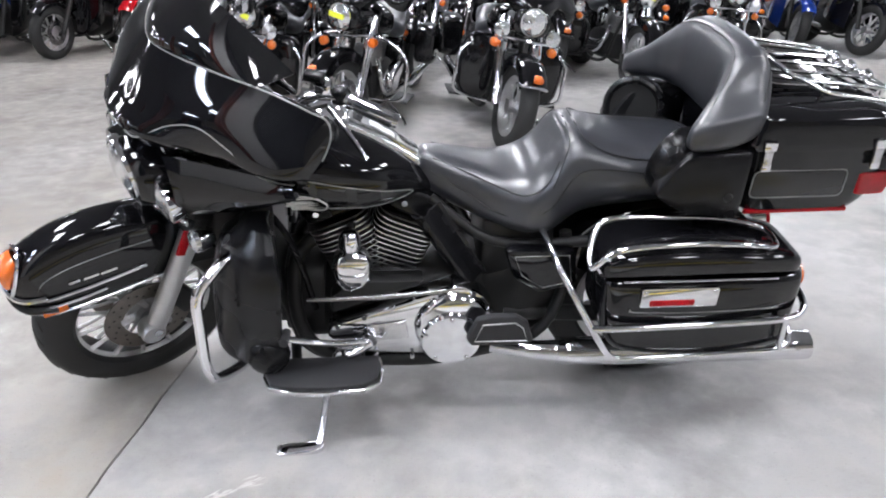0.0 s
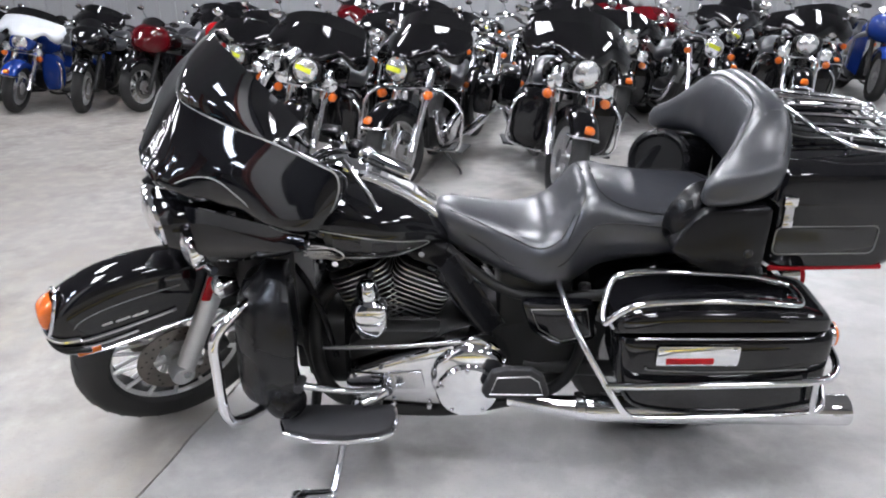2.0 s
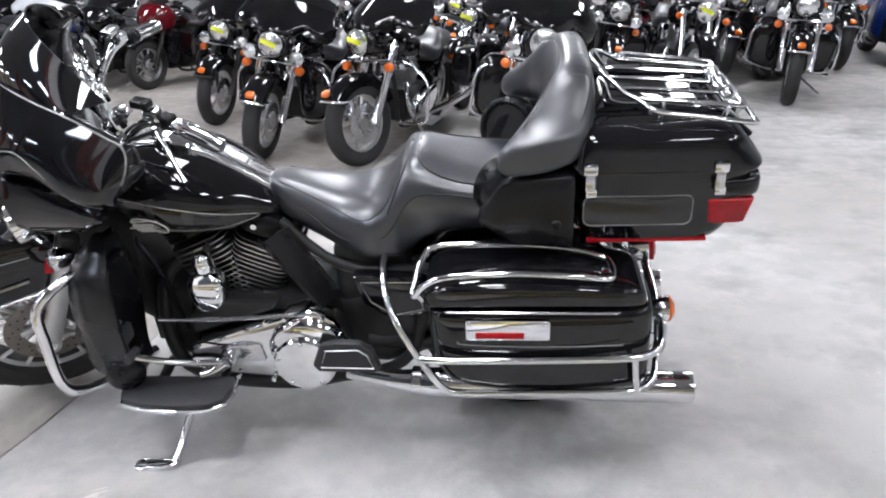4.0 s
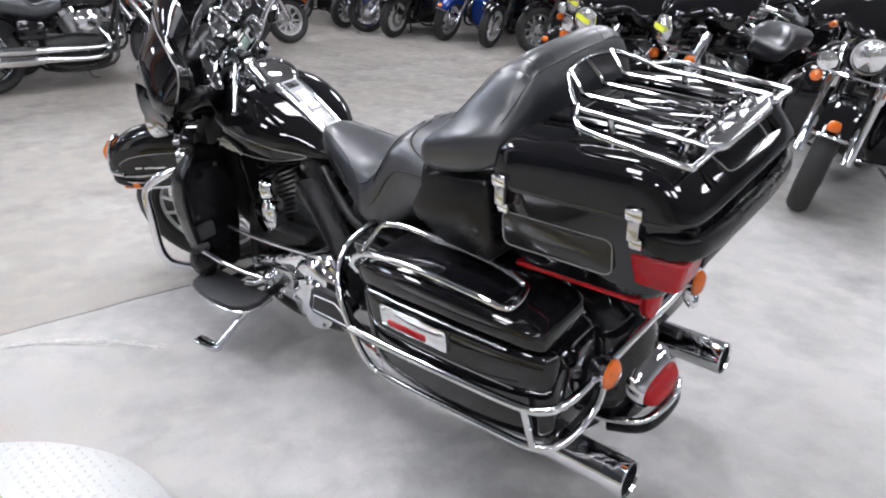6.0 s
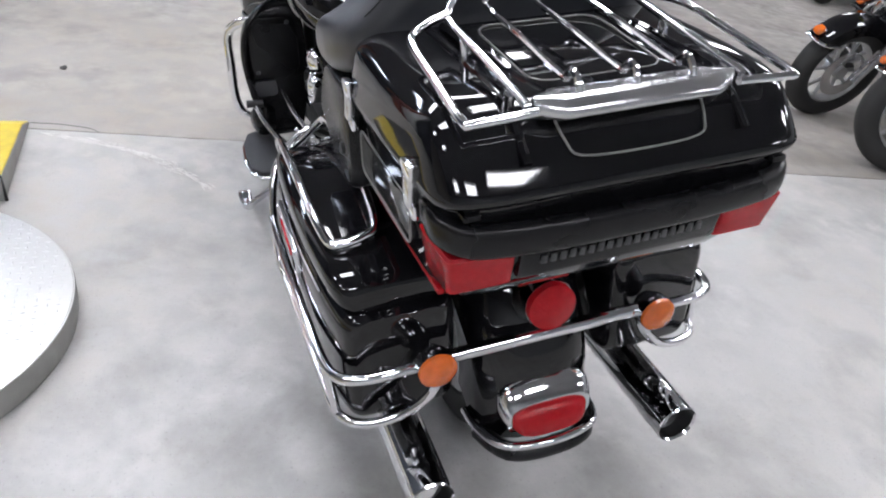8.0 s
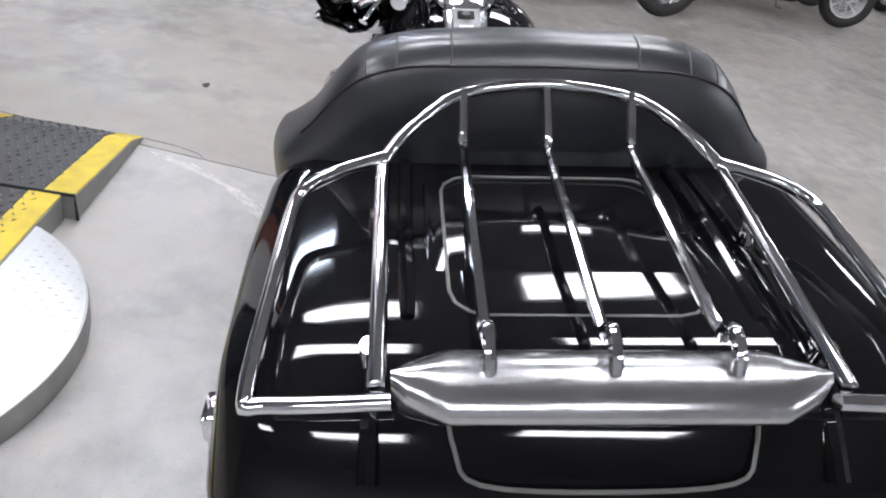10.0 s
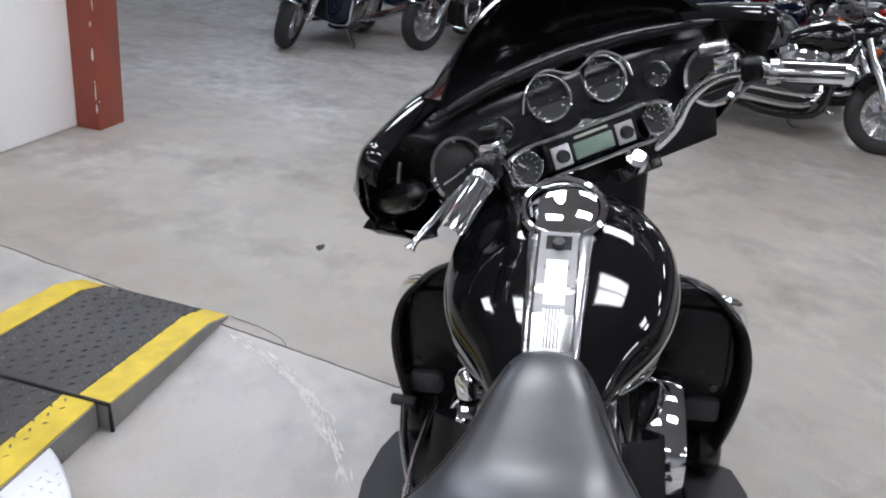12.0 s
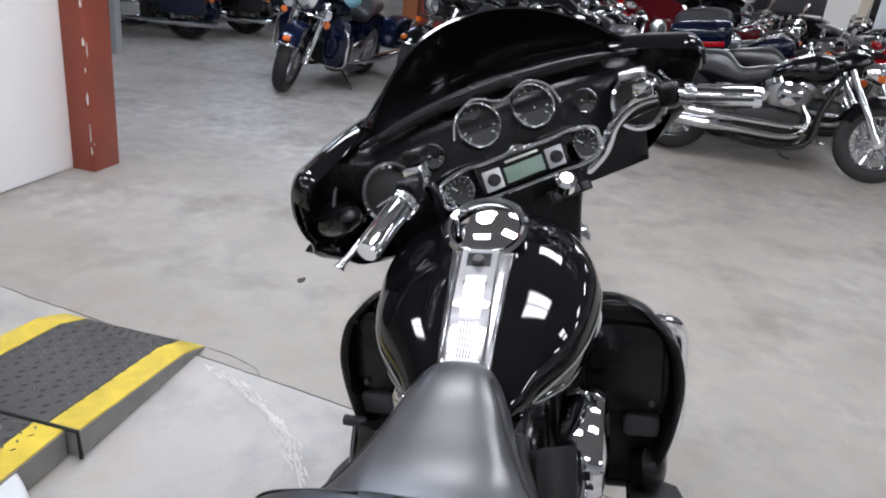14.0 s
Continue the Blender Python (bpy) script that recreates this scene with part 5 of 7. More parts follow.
    for i in range(5):
        a = radians(90 + 72 * i)
        part("bolt", lathe([(0, 0.006), (0.006, 0.006), (0.007, 0)], (0.976 + 0.079 * math.cos(a), -0.271, 0.330 + 0.079 * math.sin(a)), (0, -1, 0), 10), "dull_chrome", prim)
    for x, z in ((0.64, 0.375), (0.72, 0.405), (0.80, 0.435), (0.87, 0.465), (0.64, 0.275), (0.75, 0.262), (0.86, 0.252), (0.93, 0.478), (1.04, 0.478), (1.09, 0.42)):
        part("bolt", lathe([(0, 0.010), (0.007, 0.010), (0.009, 0)], (x, -0.232, z - 0.004), (0, -1, 0), 10), "chrome", prim)
    part("inspection_cover", slab([(0.735, 0.375), (0.84, 0.385), (0.85, 0.32), (0.745, 0.315)], -0.232, -0.240, 0.004), "dull_chrome", prim)
    part("primary_top", slab([(0.62, 0.385), (0.70, 0.415), (0.88, 0.475), (0.90, 0.50), (0.70, 0.50), (0.62, 0.45)], -0.13, -0.195, 0.012), "matt", B, "black inner primary")
    part("shift_rod", tube([(0.56, -0.255, 0.485), (0.76, -0.255, 0.487), (0.96, -0.235, 0.490)], 0.0065, 8, 2), "dull_chrome", B, "long shift rod")
    part("shift_lever", tube([(0.735, -0.26, 0.335), (0.66, -0.30, 0.360), (0.58, -0.33, 0.392), (0.505, -0.345, 0.420)], [0.014, 0.010, 0.0095, 0.010], 10, 4), "chrome", B, "chrome shift lever")
    part("shift_peg", tube([(0.505, -0.32, 0.425), (0.503, -0.375, 0.428)], 0.013, 12, 1), "pad", B, "rubber shift peg")
    part("shift_pivot", lathe([(0, 0.02), (0.02, 0.018), (0.026, 0.0), (0.026, -0.04)], (0.735, -0.255, 0.338), (0, -1, 0), 20), "chrome", B)
    part("shift_heel", tube([(0.735, -0.268, 0.335), (0.70, -0.285, 0.318), (0.665, -0.30, 0.316)], 0.016, 10, 3), "chrome", B)
    # ---- frame ----
    for sg in (-1, 1):
        part("frame_tube", tube([(0.33, sg * 0.02, 0.82), (0.42, sg * 0.06, 0.60), (0.50, sg * 0.12, 0.30), (0.54, sg * 0.13, 0.215), (0.64, sg * 0.14, 0.185), (1.00, sg * 0.15, 0.185), (1.25, sg * 0.16, 0.26), (1.33, sg * 0.15, 0.45), (1.32, sg * 0.13, 0.62)], 0.018, 12, 5), "matt", B, "black frame tube")
        part("swingarm", tube([(1.15, sg * 0.13, 0.33), (1.40, sg * 0.14, 0.32), (1.62, sg * 0.145, 0.318)], 0.026, 10, 3), "matt", B, "black swingarm")
        part("seat_rail", tube([(0.92, sg * 0.09, 0.72), (1.10, sg * 0.14, 0.60), (1.35, sg * 0.16, 0.60), (1.70, sg * 0.17, 0.64)], 0.016, 10, 4), "matt", B)
        part("wiring_loom", tube([(0.44, sg * 0.09, 0.70), (0.50, sg * 0.11, 0.62), (0.54, sg * 0.12, 0.50), (0.57, sg * 0.13, 0.36)], 0.010, 8, 4), "satin", B)
        part("header_pipe", tube([(0.62, sg * 0.04, 0.60), (0.52, sg * 0.09, 0.52), (0.52, sg * 0.15, 0.32), (0.62, sg * 0.18, 0.22), (0.90, sg * 0.21, 0.215), (1.12, sg * 0.235, 0.28)], 0.022, 12, 5), "dull_chrome" if sg > 0 else "matt", B, "exhaust header pipe")
    part("battery_box", block((1.18, 0, 0.56), (0.22, 0.26, 0.20), 0.02), "matt", B)
    part("neck_shroud", xloft([(0.27, 0, 0.07, 0.60, 0.80), (0.31, 0, 0.12, 0.50, 0.82), (0.40, 0, 0.135, 0.40, 0.80), (0.47, 0, 0.12, 0.34, 0.74)], 4, 24, 2), "matt", B, "black steering neck and wiring shroud")
    part("gearbox", xloft([(1.08, 0, 0.13, 0.22, 0.50), (1.20, 0, 0.15, 0.22, 0.52), (1.34, 0, 0.13, 0.26, 0.50)], 5, 24, 2), "matt", B, "black gearbox")
    part("oil_filter", lathe([(0.0, -0.055), (0.034, -0.05), (0.038, -0.03), (0.038, 0.045), (0.030, 0.055), (0.0, 0.055)], (0.535, 0, 0.33), (1, 0, 0.3), 24), "satin", B, "black oil filter")
    part("regulator", block((0.515, 0, 0.44), (0.07, 0.20, 0.12), 0.012), "matt", B, "black finned regulator")
    part("front_mount", xloft([(0.47, 0, 0.10, 0.24, 0.42), (0.52, 0, 0.125, 0.22, 0.50), (0.60, 0, 0.13, 0.22, 0.50)], 4, 20, 2), "matt", B, "black engine mount")
    part("oil_cooler", block((0.455, 0, 0.34), (0.04, 0.17, 0.12), 0.006), "matt", B)
    # ---- side stand ----
    st = part("side_stand", tube([(0.63, -0.17, 0.235), (0.60, -0.30, 0.165), (0.588, -0.385, 0.112), (0.578, -0.425, 0.083)], [0.015, 0.012, 0.0115, 0.013], 12, 4), "chrome", B, "chrome side stand")
    part("stand_foot", xloft([(0.455, -0.4325, 0.016, 0.0690, 0.078), (0.47, -0.4330, 0.022, 0.0695, 0.082), (0.53, -0.4335, 0.022, 0.0695, 0.086), (0.575, -0.432, 0.019, 0.0690, 0.092), (0.592, -0.427, 0.013, 0.070, 0.096)], 3.5, 20, 3), "chrome", st, "chrome stand foot")
    part("stand_spring", tube([(0.615, -0.21, 0.21), (0.592, -0.33, 0.15)], 0.009, 8, 1), "dull_chrome", st)
    return B


build_tourer()
# ---------------- the hall ----------------
def structure(name, bm, mat, label, category, **kw):
    return tagged(part(name, bm, mat, **kw), label, category, kind="structure")


FX0, FX1, FY0, FY1, CEIL = -20.0, 9.0, -11.0, 11.5, 4.6
CX, CY = (FX0 + FX1) / 2, (FY0 + FY1) / 2
floor = structure("floor", block((CX, CY, -0.058), (FX1 - FX0, FY1 - FY0, 0.10), 0), "joint", "sealed grey concrete floor with saw-cut joints and faint stains", "floor")


def joint_x(y, k):
    """The saw-cut joint's wandering line."""
    return 0.062 + 0.150 * y + 0.006 * noise.noise((y * 6, k, 0)) + 0.003 * noise.noise((y * 25, k, 3))


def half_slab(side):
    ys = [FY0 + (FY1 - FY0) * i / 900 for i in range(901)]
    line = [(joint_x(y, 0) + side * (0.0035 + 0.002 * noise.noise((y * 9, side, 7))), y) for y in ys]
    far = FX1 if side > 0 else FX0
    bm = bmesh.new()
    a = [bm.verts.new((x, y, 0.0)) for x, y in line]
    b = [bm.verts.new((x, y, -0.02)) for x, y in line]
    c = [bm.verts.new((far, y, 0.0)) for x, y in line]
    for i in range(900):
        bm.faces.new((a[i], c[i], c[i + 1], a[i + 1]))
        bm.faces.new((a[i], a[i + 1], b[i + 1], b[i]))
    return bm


part("slab", half_slab(1), "concrete", floor)
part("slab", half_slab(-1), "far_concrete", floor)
# pale arc scraped into the floor by a swinging stand
scrape = bmesh.new()
dice = random.Random(41)
for i in range(420):
    g = dice.random()
    a, rad = radians(163 - 46 * g), 0.978 + dice.gauss(0, 0.006 + 0.007 * abs(math.sin(7 * g)))
    long, wide, z = dice.uniform(0.006, 0.030), dice.uniform(0.0008, 0.0030), 0.0008 + 0.00001 * i
    if dice.random() < 0.25 + 0.75 * math.sin(math.pi * min(1, g * 1.05)):
        c, u, n = V(0.881 + rad * math.cos(a), -1.376 + rad * math.sin(a), z), V(-math.sin(a), math.cos(a), 0), V(math.cos(a), math.sin(a), 0)
        u = (u + n * dice.uniform(-0.25, 0.25)).normalized()
        scrape.faces.new([scrape.verts.new(c + u * p * long + n * q * wide) for p, q in ((-1, 0), (-0.3, -1), (0.5, -0.8), (1, 0.1), (0.2, 1), (-0.6, 0.7))])
crack = catmull([(-0.168, -1.150), (-0.160, -1.102), (-0.150, -1.037), (-0.134, -0.992), (-0.112, -0.933), (-0.074, -0.899)], 10)
crack = [(x + 0.004 * noise.noise((y * 40, 1, 0)), y + 0.003 * noise.noise((x * 60, 5, 0)), 0.0012) for x, y in crack]
part("crack", tube(crack, [0.0011 + 0.0009 * abs(noise.noise((p[1] * 70, 3, 1))) for p in crack], 4, 1), "joint", floor, "fine dark crack beside the joint")
tagged(part("scrape_mark", scrape, "scrape", floor, "pale curved scrape"), kind="stuff")

structure("ceiling", block((CX, CY, CEIL + 0.06), (FX1 - FX0, FY1 - FY0, 0.1), 0), "ceiling", "pale grey steel roof deck", "ceiling")
# wall behind the parked rows: ribbed steel cladding
wall = structure("wall_north", block((CX, FY1 + 0.1, CEIL / 2), (FX1 - FX0, 0.2, CEIL), 0), "metal_wall", "light grey ribbed steel cladding wall", "wall")
ribs = bmesh.new()
for i in range(97):
    block((FX0 + 0.2 + 0.3 * i, FY1 - 0.012, CEIL / 2), (0.07, 0.03, CEIL - 0.02), 0.008, ribs, seg=1)
part("cladding_rib", ribs, "metal_wall", wall)
# unseen end wall that closes the hall, its grey chosen to mute reflections
structure("wall_east", block((FX1 + 0.1, CY, CEIL / 2), (0.2, FY1 - FY0, CEIL), 0), "metal_wall", "unseen plain closing wall, grey to hold reflections down", "wall")
structure("wall_south", block((CX, FY0 - 0.1, CEIL / 2), (FX1 - FX0, 0.2, CEIL), 0), "cream", "plain cream painted wall", "wall")
west = structure("wall_west", block((FX0 - 0.1, CY, CEIL / 2), (0.2, FY1 - FY0, CEIL), 0), "cream", "cream painted end wall with a pale upper band", "wall")
structure("partition_wall", block((-1.205, -2.93, CEIL / 2), (0.85, 0.14, CEIL - 0.01), 0.006), "wall", "smooth white partition wall", "wall")
# added unseen return, kept dark so the gloss fairing mirrors something dark
structure("partition_return", block((-0.85, -6.93, CEIL / 2), (0.14, 8.13, CEIL - 0.01), 0.006), "bay_wall", "unseen dark blue-grey wall added at the partition, to darken reflections", "wall")


def post(x, y, w=0.22, d=0.22, name="column", mat="post", label="red-oxide painted column with chipped edges", chips=0):
    c = tagged(part(name, block((x, y, CEIL / 2), (d, w, CEIL), 0.006), mat), label, "column", "columns", "structure")
    rnd = random.Random(4)
    for k in range(chips):
        z = 0.05 + 2.6 * rnd.random() ** 1.3
        n = 7
        h, g = 0.006 + 0.045 * rnd.random() ** 3, 0.003 + 0.006 * rnd.random()
        bm = bmesh.new()
        sx, face = rnd.choice(((1, 0), (1, 0), (-1, 0), (1, 1)))
        ring = []
        for i in range(n):
            t = 2 * math.pi * i / n
            q, zz = g * math.cos(t) * (0.6 + 0.6 * rnd.random()), z + h * math.sin(t) * (0.6 + 0.6 * rnd.random())
            ring.append((x + d / 2 + 0.0008, y + sx * (w / 2 - 0.010) + q, zz) if not face else (x + d / 2 - 0.012 + q, y + w / 2 + 0.0008, zz))
        bm.faces.new([bm.verts.new(p) for p in ring])
        part("paint_chip", bm, "paper", c)
    return c


post(-1.72, -2.80, 0.17, chips=46)
# timber frame further down the hall: posts with curved knee braces
TIMBER = "orange-stained timber post of the hall frame"


def knee_brace(x, y, way, z0=1.75, reach=1.1):
    pts = [(y + way * (0.06 + reach * (i / 10) ** 2.2), z0 + (CEIL - 0.1 - z0) * (i / 10) ** 0.75) for i in range(11)]
    rings = [[(x - 0.07, yy - way * 0.02, zz), (x + 0.07, yy - way * 0.02, zz), (x + 0.07, yy + way * 0.15, zz - 0.10), (x - 0.07, yy + way * 0.15, zz - 0.10)] for yy, zz in pts]
    return tagged(part("knee_brace", skin(bmesh.new(), rings), "timber"), "curved orange timber knee brace", "brace", "knee braces", "structure")


post(-7.88, -2.66, 0.20, 0.24, "timber_post", "timber", TIMBER)
post(-7.95, -2.36, 0.36, 0.24, chips=0)
post(-12.6, -6.05, 0.30, 0.24)
post(-5.05, -5.10, 0.10, 0.10, "steel_post", "metal_wall", "grey clad post at the mouth of the bay")
post(-12.6, -1.35, 0.26, 0.24, "timber_post", "timber", TIMBER)
knee_brace(-12.6, -1.35, 1)
post(-12.9, -0.30, 0.28, 0.24)
knee_brace(-12.9, -0.30, 1)
post(-12.6, -9.0, 0.26, 0.24, "timber_post", "timber", TIMBER)
structure("wall_bay", block((-14.2, -8.6, CEIL / 2), (0.16, 4.8, CEIL - 0.01), 0.004), "bay_wall", "dark blue-grey painted wall closing the far bay", "wall")


# ---------------- the cream end wall: poster, doorway, conduit ----------------
def poster():
    p = thing("poster", "grey poster of a red motorcycle on the cream wall", "poster")
    x = FX0 + 0.012
    part("sheet", block((x, 2.25, 1.98), (0.012, 1.95, 0.98), 0.002), "poster_grey", p)
    def shape(pts, mat, lift):
        bm = bmesh.new()
        bm.faces.new([bm.verts.new((x + 0.006 + lift, 2.25 + q, 1.98 + z)) for q, z in pts])
        part("printed_shape", bm, mat, p)
    for c in (-0.55, 0.55):
        shape([(c + 0.22 * math.cos(2 * math.pi * i / 20), -0.20 + 0.22 * math.sin(2 * math.pi * i / 20)) for i in range(20)], "satin", 0.001)
    shape([(-0.70, 0.10), (-0.30, 0.32), (0.05, 0.22), (0.35, 0.26), (0.80, 0.36), (0.55, 0.12), (0.20, -0.02), (0.05, -0.25), (-0.40, -0.28), (-0.50, -0.02)], "poster_red", 0.002)
    shape([(-0.30, 0.0), (0.15, 0.0), (0.25, -0.18), (0.0, -0.28), (-0.28, -0.22)], "satin", 0.003)
    shape([(-0.42, 0.18), (-0.18, 0.26), (-0.08, 0.16), (-0.36, 0.10)], "paper", 0.003)


poster()
D = structure("door_1", block((FX0 + 0.02, 5.35, 1.15), (0.05, 1.25, 2.28), 0.006), "paper", "white painted roller door in the cream wall", "door")
part("lintel", block((FX0 + 0.03, 5.2, 2.42), (0.08, 2.3, 0.12), 0.006), "post", D, "brown door lintel")
for k in range(9):
    part("slat", block((FX0 + 0.047, 5.35, 0.2 + 0.24 * k), (0.012, 1.2, 0.018), 0.003, seg=1), "fixture", D)
sg_ = thing("wall_sign", "white sign with two lines of dark lettering above the door", "sign")
part("board", block((FX0 + 0.09, 6.25, 2.25), (0.02, 0.85, 0.24), 0.004), "paper", sg_)
for k, (z, wd) in enumerate(((2.30, 0.3), (2.21, 0.66))):
    part("letter_bar", block((FX0 + 0.102, 6.25, z), (0.004, wd, 0.045), 0.001), "satin", sg_)
D2 = structure("door_2", block((FX0 + 0.02, 6.75, 1.02), (0.05, 0.95, 2.04), 0.006), "satin", "dark framed glazed door in the cream wall", "door")
part("pane", block((FX0 + 0.048, 6.75, 1.15), (0.012, 0.62, 1.5), 0.003), "frosted", D2, "pale frosted pane")
cd = thing("conduit", "grey conduit with round lamps along the top of the wall", "conduit")
part("pipe", tube([(FX0 + 0.06, -4.0, 2.86), (FX0 + 0.06, 9.0, 2.86)], 0.035, 10, 1), "metal_wall", cd)
for y in (6.1, 6.6, 7.1):
    part("lamp_head", lathe([(0.0, 0.0), (0.10, 0.02), (0.13, 0.12), (0.05, 0.22), (0, 0.22)], (FX0 + 0.12, y, 3.0), (1, 0, -0.4), 18), "matt", cd)
bd = bmesh.new()
for i in range(60):
    for k in range(3):
        block((FX0 + 0.012, -3.0 + 0.2 * i, 3.05 + 0.17 * k), (0.02, 0.17, 0.14), 0, bd)
tagged(part("block_course", bd, "cream", west), kind="stuff")


def cart():
    """An open utility cart with a flat canopy."""
    c = thing("utility_cart", "dark open utility cart with a black canopy on thin posts", "cart", m=pose(-13.6, 2.95, 0, 0, 0, 8))
    part("canopy", block((0, 0, 1.88), (1.5, 1.25, 0.10), 0.045, seg=3), "satin", c, "black canopy")
    for x in (-0.62, 0.62):
        for y in (-0.52, 0.52):
            part("canopy_post", tube([(x, y, 0.75), (x * 0.95, y, 1.85)], 0.016, 8, 1), "matt", c)
    part("cart_body", xloft([(-1.05, 0, 0.45, 0.35, 0.75), (-0.95, 0, 0.55, 0.25, 0.85), (-0.2, 0, 0.56, 0.22, 0.50), (0.3, 0, 0.56, 0.22, 0.55), (0.5, 0, 0.56, 0.25, 0.92), (1.15, 0, 0.52, 0.35, 0.98), (1.2, 0, 0.45, 0.4, 0.9)], 5, 24, 2), "satin", c, "black moulded body")
    part("bench", block((-0.25, 0, 0.82), (0.5, 1.0, 0.14), 0.05), "leather", c)
    part("bench_back", block((-0.50, 0, 1.08), (0.12, 1.0, 0.42), 0.05), "leather", c)
    part("windscreen", block((0.66, 0, 1.35), (0.01, 1.0, 0.70), 0.003), "grey_plastic", c)
    for x in (-0.75, 0.85):
        for y in (-0.5, 0.5):
            part("wheel", lathe([(0.0, -0.08), (0.14, -0.08), (0.24, -0.06), (0.25, 0.0), (0.24, 0.06), (0.14, 0.08), (0, 0.08)], (x, y, 0.25), (0, 1, 0), 24), "rubber", c)


cart()


def fixture(x, y, glow="tube_glow"):
    """A hanging fluorescent fitting with two lit prismatic panes."""
    f = thing("ceiling_light", "unseen white two-pane fluorescent fitting, placed from reflections and to light the hall", "ceiling light", "hall lights", pose(x, y, CEIL - 0.45))
    part("tray", block((0, 0, 0.045), (0.64, 1.24, 0.07), 0.012), "fixture", f)
    for sx in (-0.145, 0.145):
        part("lit_pane", block((sx, 0, 0.004), (0.25, 1.14, 0.012), 0.004), glow, f, "lit pane")
    for sy in (-0.5, 0.5):
        part("hanger", tube([(0, sy, 0.07), (0, sy, 0.50)], 0.004, 6, 1), "fixture", f)
    return f


# rows over the showroom floor and the hall, several unseen ones added for brightness
WARM = [(0.6, 0.72), (-1.9, 0.72), (5.6, 0.72), (1.15, -1.3), (-1.35, -1.3), (6.2, -1.3),
        (1.15, -4.1), (3.65, -4.1), (6.2, -4.1),
        (0.9, 4.6), (6.4, 6.4), (3.6, 6.4), (0.8, 6.4), (-2.0, 6.4), (-4.8, 6.4), (-8.2, 6.0), (2.2, 9.2), (-2.2, 9.2), (6.4, 9.2),
        (-9.6, 3.6), (-12.4, 4.4), (-17.0, 3.0), (-11.0, 1.6), (-17.0, 7.0), (-14.6, 5.6), (-15.2, 1.0)]
# added cool fittings over bay and back of the hall, standing in for daylight
COOL = [(-3.9, -4.4), (-8.4, -4.4), (-13.2, -0.8), (-17.5, -3.0), (-3.4, -2.4)]
for glow, places in (("tube_glow", WARM), ("cool_glow", COOL)):
    lamp = fixture(*places[0], glow)
    for x, y in places[1:]:
        copy_thing(lamp, pose(x, y, CEIL - 0.45))


# ---------------- loading ramp and turntable ----------------
def ramp():
    R = thing("loading_ramp", "black rubber tread ramp with worn yellow edges on the floor", "ramp")
    y0, y1, zt = -1.740, -1.155, 0.088
    def wedge(xa, xb, za, zb, ya, yb, lift=0.0):
        bm = bmesh.new()
        vs = [bm.verts.new(p) for p in ((xa, ya, 0.001), (xb, ya, 0.001), (xb, yb, 0.001), (xa, yb, 0.001), (xa, ya, za + lift), (xb, ya, zb + lift), (xb, yb, zb + lift), (xa, yb, za + lift))]
        for q in ((0, 3, 2, 1), (4, 5, 6, 7), (0, 1, 5, 4), (1, 2, 6, 5), (2, 3, 7, 6), (3, 0, 4, 7)):
            bm.faces.new([vs[i] for i in q])
        bmesh.ops.bevel(bm, geom=bm.edges[:], offset=0.0015, segments=1, affect="EDGES")
        return bm
    xt, xb, zb = -0.165, -0.035, 0.048      # tip, bend and the height of the bend
    part("ramp_tip", wedge(xt, xb, 0.006, zb, y0, y1), "ramp_side", R, "grey bevelled ramp tip")
    part("ramp_wedge", wedge(xb, 0.482, zb, zt, y0, y1), "ramp_side", R, "grey ramp body")
    part("deck", wedge(0.490, 2.46, zt, zt, y0, y1 - 0.036), "ramp_side", R, "grey deck body")
    sl = (zt - zb) / (0.482 - xb)
    for a, b, lift, mat, lab in ((y0 + 0.100, y1 - 0.100, 0.003, "ramp_rubber", "black tread mat"), (y0 + 0.003, y0 + 0.098, 0.0045, "yellow", "worn yellow painted edge"), (y1 - 0.098, y1 - 0.003, 0.0045, "yellow", "worn yellow painted edge")):
        nm = "tread_mat" if mat == "ramp_rubber" else "yellow_edge"
        part(nm, wedge(xt + 0.004, xb, 0.006, zb, a, b, lift), mat, R, lab)
        part(nm, wedge(xb, 0.480, zb, zt, a, b, lift), mat, R, lab)
        part(nm, wedge(0.492, 2.455, zt, zt, a - (0.036 if a > -1.3 else 0), b - (0.036 if a > -1.7 else 0), lift), mat, R, lab)
    lug = bmesh.new()
    for i in range(78):
        for j in range(12):
            x, y = -0.13 + i * 0.032, y0 + 0.115 + j * 0.0325 + (0.016 if i % 2 else 0)
            z = (0.006 + (x - xt) * (zb - 0.006) / (xb - xt) if x < xb else (zb + (x - xb) * sl if x < 0.48 else zt)) + 0.0032
            d = 0.008 if (i + j) % 2 else -0.008
            if abs(x - 0.486) > 0.012:
                vs = [lug.verts.new((x + p, y + q, z + r)) for p, q, r in ((-0.010, -d, 0), (0.003, -0.004, 0), (0.010, d, 0), (-0.003, 0.004, 0), (0, 0, 0.0045))]
                for k in range(4):
                    lug.faces.new((vs[k], vs[(k + 1) % 4], vs[4]))
    tagged(part("tread_lug", lug, "lug_rubber", R), kind="stuff")
    for x in (0.486,):
        part("seam_rod", tube([(x, y0, zt + 0.004), (x, y1, zt + 0.004), (x, y1 + 0.004, 0.004)], 0.006, 8, 1), "matt", R)
    T = thing("turntable", "round aluminium tread plate turntable under the ramp deck", "turntable")
    c = (1.150, -1.453)
    part("table_skirt", lathe([(0.546, 0.001), (0.555, 0.004), (0.555, 0.070), (0.550, 0.082), (0.53, 0.0825)], (*c, 0), (0, 0, 1), 96, caps=False), "ramp_side", T, "dark steel skirt")
